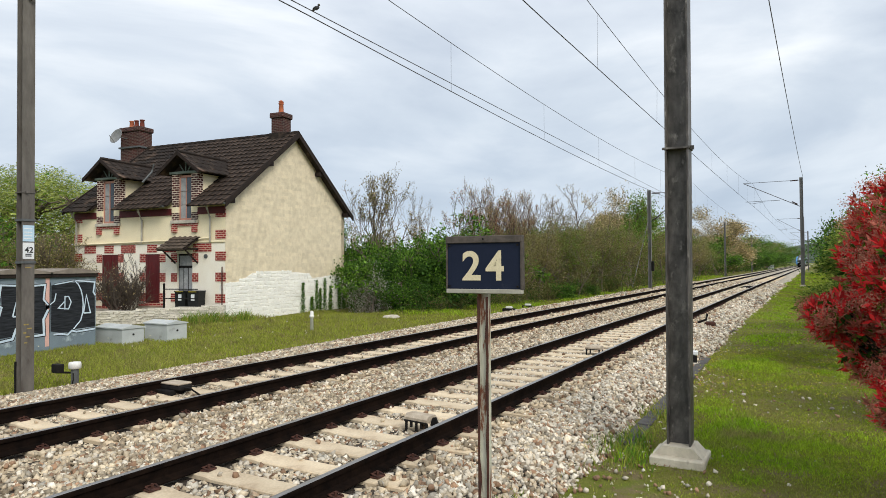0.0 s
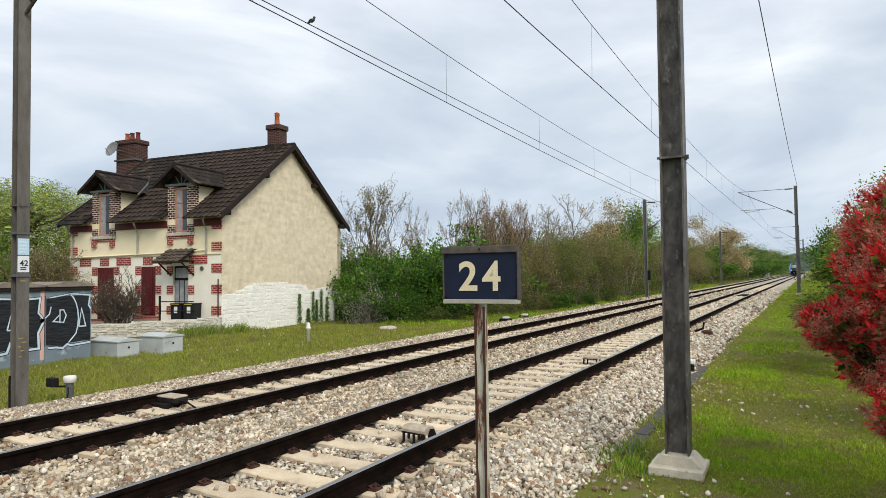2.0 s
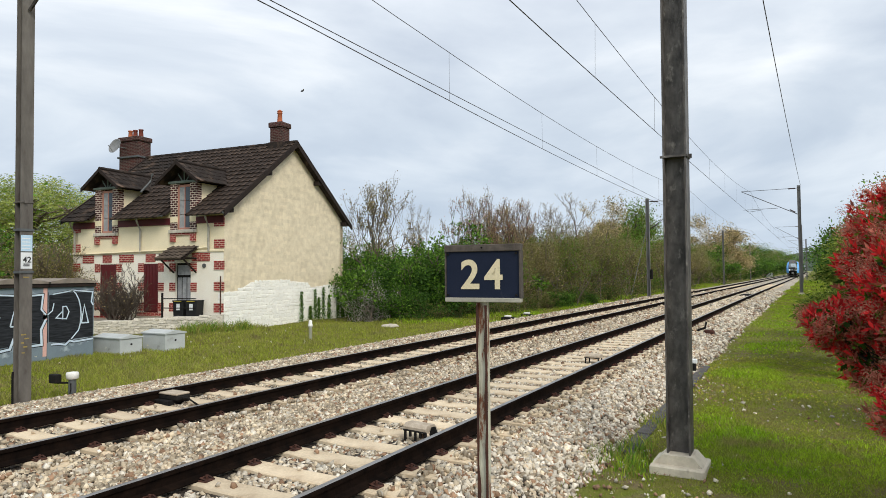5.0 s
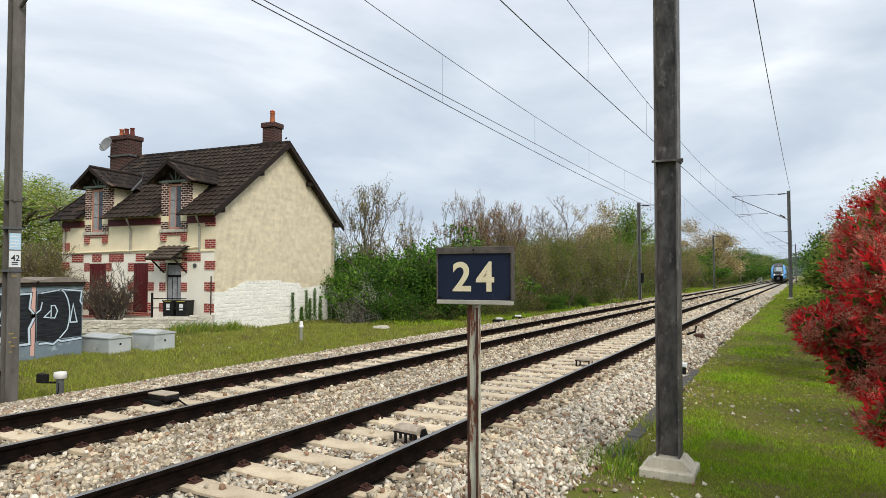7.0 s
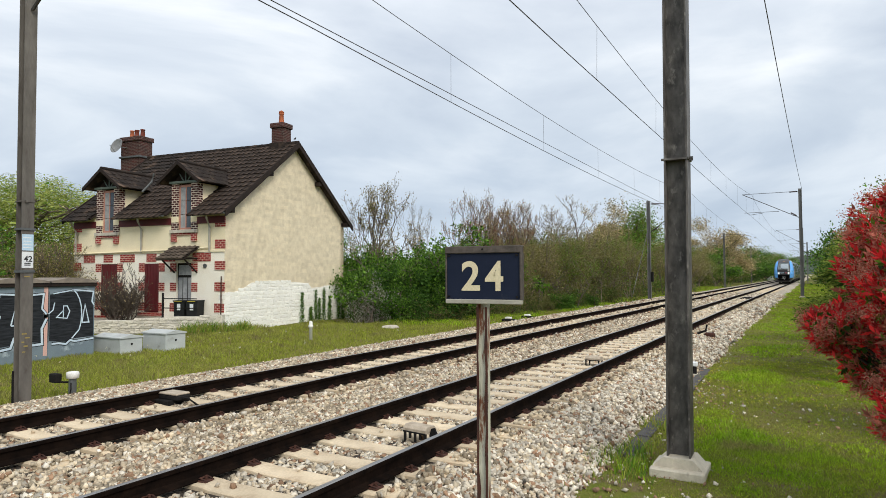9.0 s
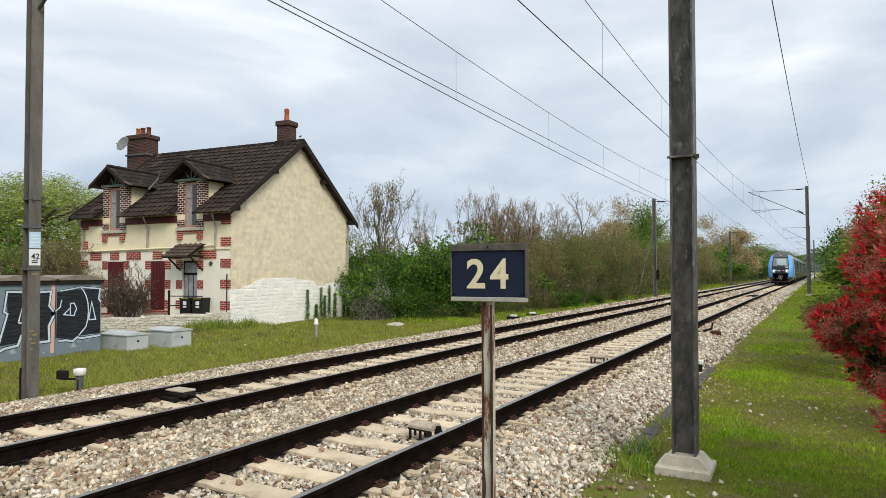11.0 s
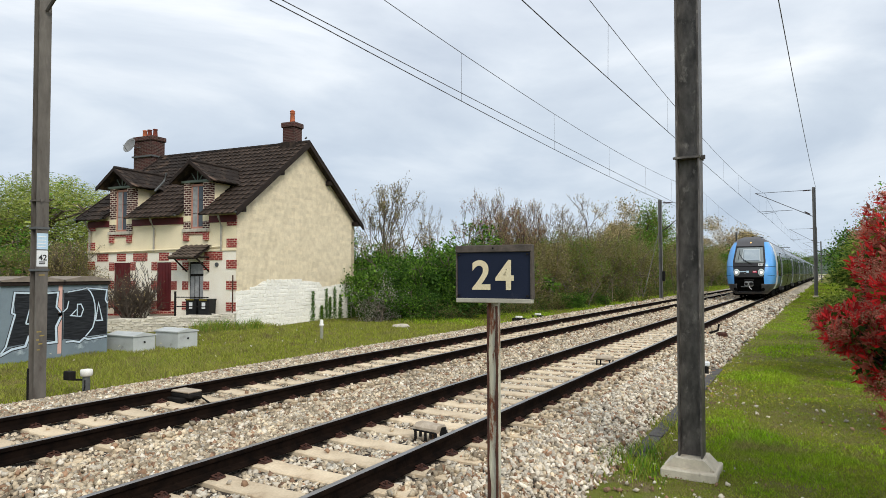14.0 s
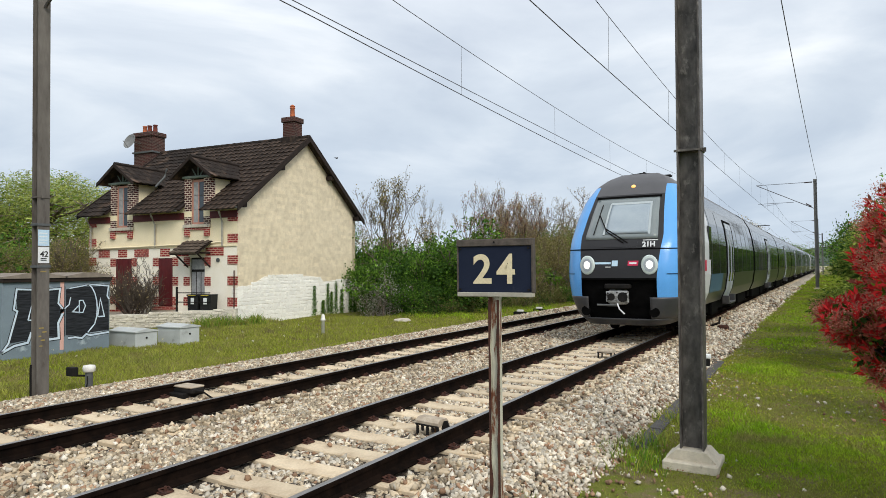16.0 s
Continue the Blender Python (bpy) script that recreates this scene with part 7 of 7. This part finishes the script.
# ---- grass ----
def grass(name, seed, x0, x1, y0, y1, n, h, w, mats, label, mix=0.2, keep=None, bare=0.0, curl=0.8):
    """Blades in patches: mats run from lush to dry, and the low spots of the patch noise stay thin. bare thins the strip by the ballast."""
    r = np.random.default_rng(seed)
    x, y = r.uniform(x0, x1, n), r.uniform(y0, y1, n)
    patch_n = np.array([0.9 * noise.noise(Vector((a * 0.55, b * 0.45, 1.7))) + 0.55 * noise.noise(Vector((a * 1.9, b * 1.6, 3.0))) for a, b in zip(x, y)])
    if bare:
        patch_n = patch_n - bare * np.clip((-1.15 - x) / 0.7, 0, 1.2) - 0.5 * bare * np.exp(-((x + 1.2) / 0.7) ** 2 - ((y - 6.6) / 1.5) ** 2)
    ok = patch_n + r.normal(0, 0.22, n) > (-0.28 if keep is None else keep)
    x, y, patch_n = x[ok], y[ok], patch_n[ok]
    n = len(x)
    hh = h * r.uniform(0.4, 1.2, n) * (1 + 1.1 * np.clip(patch_n, -0.22, 0.9))
    z = np.array([ground_z(a, b) for a, b in zip(x, y)]) - 0.015
    a = r.uniform(0, 2 * np.pi, n)
    lean = hh * r.uniform(0.1, curl, n)
    b = r.uniform(0, 2 * np.pi, n)
    v = np.zeros((n, 5, 3))
    base = np.stack([x, y, z], 1)
    s = np.stack([np.cos(a), np.sin(a), np.zeros(n)], 1) * (w * r.uniform(0.6, 1.4, n))[:, None]
    bend = np.stack([np.cos(b) * lean, np.sin(b) * lean, np.zeros(n)], 1)
    v[:, 0], v[:, 1] = base - s, base + s
    up = np.stack([np.zeros(n), np.zeros(n), hh], 1)
    v[:, 2], v[:, 3] = base + s * 0.7 + up * 0.6 + bend * 0.35, base - s * 0.7 + up * 0.6 + bend * 0.35
    v[:, 4] = base + up * 0.95 + bend
    i = np.arange(n)[:, None] * 5
    f = np.concatenate([i + np.array([[0, 1, 2]]), i + np.array([[0, 2, 3]]), i + np.array([[3, 2, 4]])], 1).reshape(-1, 3)
    level_n = patch_n + r.normal(0, 0.14, n)
    mi = np.where(level_n > 0.0, 0, len(mats) // 2)
    mi = np.where(r.random(n) < mix + 0.5 * np.clip(-patch_n, 0, 0.6), len(mats) - 1, mi)
    return tagged(indexed(name, v.reshape(-1, 3), f, mats, None, label, np.repeat(mi, 3)), category="grass", kind="stuff")


GM = [M["grass"], M["grass_olive"], M["grass_dry"]]
GL = [M["grass_lush"], M["grass_olive"], M["grass_dry"]]
grass("verge_grass", 12, -1.95, 5.0, -5, 3.6, 22000, 0.065, 0.006, GL, "short green grass on the trackside verge", 0.12, -0.15)
grass("verge_grass", 1, -1.95, 2.4, 3.6, 9, 95000, 0.052, 0.0042, GL, "short green grass on the trackside verge", 0.06, -0.9, 0.9, 1.3)
grass("verge_undergrowth", 21, -1.95, 2.4, 3.2, 10, 100000, 0.026, 0.006, GL, "thin short grass close to the soil", 0.12, -2.2, 0.9, 1.4)
grass("verge_undergrowth", 22, -1.98, 2.6, 10, 18, 60000, 0.034, 0.009, GL, "thin short grass close to the soil", 0.08, -3, 0.4, 1.4)
grass("verge_grass", 2, -1.98, 2.6, 9, 18, 66000, 0.062, 0.007, GL, "short green grass on the trackside verge", 0.05, -1.0, 0.5, 1.3)
grass("verge_grass", 3, -2.0, 3.4, 18, 60, 60000, 0.06, 0.015, GL, "short green grass on the trackside verge", 0.04, -0.9, 0.2, 1.3)
grass("verge_grass", 31, -2.2, 5.0, 60, 150, 34000, 0.08, 0.04, GL, "short green grass on the trackside verge", 0.03, -3, 0, 1.2)
grass("meadow_grass", 4, -19.8, -11.75, 3, 12, 60000, 0.12, 0.008, GM, "rough green grass before the huts and house", 0.14, -0.9, 0, 1.1)
grass("meadow_grass", 5, -20.0, -11.7, 12, 24, 60000, 0.135, 0.010, GM, "rough green grass before the huts and house", 0.14, -0.9, 0, 1.1)
grass("meadow_grass", 6, -17.5, -11.3, 24, 50, 36000, 0.17, 0.018, GL, "rough green grass along the far track", 0.06, -0.9, 0, 1.1)
grass("meadow_grass", 7, -14.5, -10.9, 50, 110, 16000, 0.26, 0.04, GL, "rough green grass along the far track", 0.15)
grass("yard_weeds", 8, -21.5, -19.3, 15.6, 20.0, 5000, 0.30, 0.012, GM, "tall grass at the foot of the terrace wall", 0.2)
grass("wall_foot_weeds", 23, -20.6, -19.2, 16.0, 19.2, 1500, 0.38, 0.014, [M["leaf_green"], M["grass"]], "tall green weeds at the house corner", 0.4)
grass("ballast_weeds", 24, -2.5, -1.4, 4.2, 7.6, 6000, 0.13, 0.006, [M["leaf_green"], M["grass_lush"]], "green weeds between ballast and grass", 0.5, 0.25)
grass("ballast_weeds", 9, -2.35, -1.65, 5.0, 12, 5200, 0.15, 0.006, [M["leaf_green"], M["grass"]], "green weeds between ballast and grass", 0.5, 0.12)
r = np.random.default_rng(50)
for nm, mt, x0, x1, y0, y1, n, z in (("white_flowers", "flower", -19, -13.2, 9, 22, 26, 0.16), ("yellow_flowers", "flower_yellow", -1.9, 0.6, 12, 18, 260, 0.07), ("white_flowers", "flower", -1.9, 0.8, 6, 20, 90, 0.05)):
    c = np.stack([r.uniform(x0, x1, n), r.uniform(y0, y1, n), np.full(n, GROUND + z)], 1)
    c = np.repeat(c, 6, 0) + r.normal(0, 0.012, (n * 6, 3))
    tagged(leaf_mesh(nm, r, c, np.tile((0, 0, 0.4), (len(c), 1)), 0.024 if x0 > -5 else 0.03, [M[mt]], None, 0.8, 0.8, None, "small meadow flowers scattered in the grass"), category="flowers", kind="stuff")

# ---- far rise behind the line ----
bm = bmesh.new()
top = [(-1200 + 60 * i, 26 + 10 * math.sin(i * 0.7) + 7 * math.sin(i * 1.9)) for i in range(41)]
prism(bm, [(top[0][0], -5)] + top + [(top[-1][0], -5)], "y", 1500, 1540)
tagged(part("far_hills", bm, M["hill"], None, "low wooded hills far beyond the line"), category="hills", kind="structure")

# ---- bird ----
bird = thing("bird", pose(0, 0, 0), "small grey bird that perches and flies", "bird")
b = bmesh.new()
bmesh.ops.create_icosphere(b, subdivisions=2, radius=1)
for v in b.verts:
    v.co = Vector((v.co.x * 0.055, v.co.y * 0.13, v.co.z * 0.06))
part("body", b, M["bird"], bird, smooth=True)
b = bmesh.new()
bmesh.ops.create_icosphere(b, subdivisions=2, radius=0.04, matrix=Matrix.Translation((0, -0.12, 0.055)))
part("head", b, M["bird"], bird, smooth=True)
part("beak", tubem([(0, -0.15, 0.055), (0, -0.185, 0.05)], 0.012, 5, 0.002), M["yellow"], bird)
b = bmesh.new()
prism(b, [(-0.03, 0.10), (0.03, 0.10), (0.045, 0.26), (-0.045, 0.26)], "z", -0.005, 0.005)
part("tail", b, M["bird"], bird)
for s in (-1, 1):
    b = bmesh.new()
    prism(b, [(s * 0.03, -0.08), (s * 0.065, -0.04), (s * 0.07, 0.06), (s * 0.035, 0.2), (s * 0.02, 0.1)], "z", 0.01, 0.035)
    part("wing", b, M["bird"], bird)
for c in bird.children:
    c.data.transform(Matrix.Scale(0.62, 4))



# ---- what moves ----
TRAIN = [(0, 267), (1, 251.5), (2, 236), (3, 220.3), (4, 204.7), (5.3, 184.5), (6, 173.5), (7, 158), (8, 142.4), (9, 126.8), (10, 111.2), (11.3, 91), (12, 80), (12.5, 72.2), (13, 64.2), (13.5, 56.2),
         (14, 48.2), (14.5, 40.2), (15, 32.2), (15.5, 24.0), (16, 15.7)]


def motions():
    for i, car in enumerate(cars):
        rows = []
        for t, y in TRAIN:
            a, b = y + CAR * i, y + CAR * (i + 1)
            rows.append((t, pose(T_NEAR + xo(a), a, 0, 0, 0, -math.degrees(math.atan2(xo(b) - xo(a), CAR)))))
        walk(car, rows)
    ts = [0.04 * k for k in range(401)]
    far = np.interp(ts, [t for t, y in TRAIN], [y for t, y in TRAIN])
    for w in lead_wheels:
        c = w.matrix_basis.translation
        walk(w, [(t, pose(*c) @ Matrix.Rotation((TRAIN[0][1] - y) / 0.43, 4, "X")) for t, y in zip(ts, far)])
    perch, ridge = (-7.84, 9.20, 6.53), HM @ Vector((0.12, HD / 2, RIDGE + 0.27))
    walk(bird, [(0, pose(*perch, 0, 0, 70)), (3.5, pose(*perch, 0, 0, 70)), (4.4, pose(-13.0, 15.2, 8.6, 0, 0, 62)), (5.1, pose(-18.6, 20.8, 9.3, 0, 0, 66)), (5.3, pose(-20.0, 22.0, 9.1, -12, 0, 66)),
                (5.5, pose(*ridge, 0, 0, 60)), (15.2, pose(*ridge, 0, 0, 60)), (15.5, pose(-20.61, 22.3, 8.85, 15, 0, 100)), (15.8, pose(-21.3, 24.6, 8.9, 0, 0, 160)), (16, pose(-22.0, 26.5, 7.6, 0, 0, 170))])


motions()
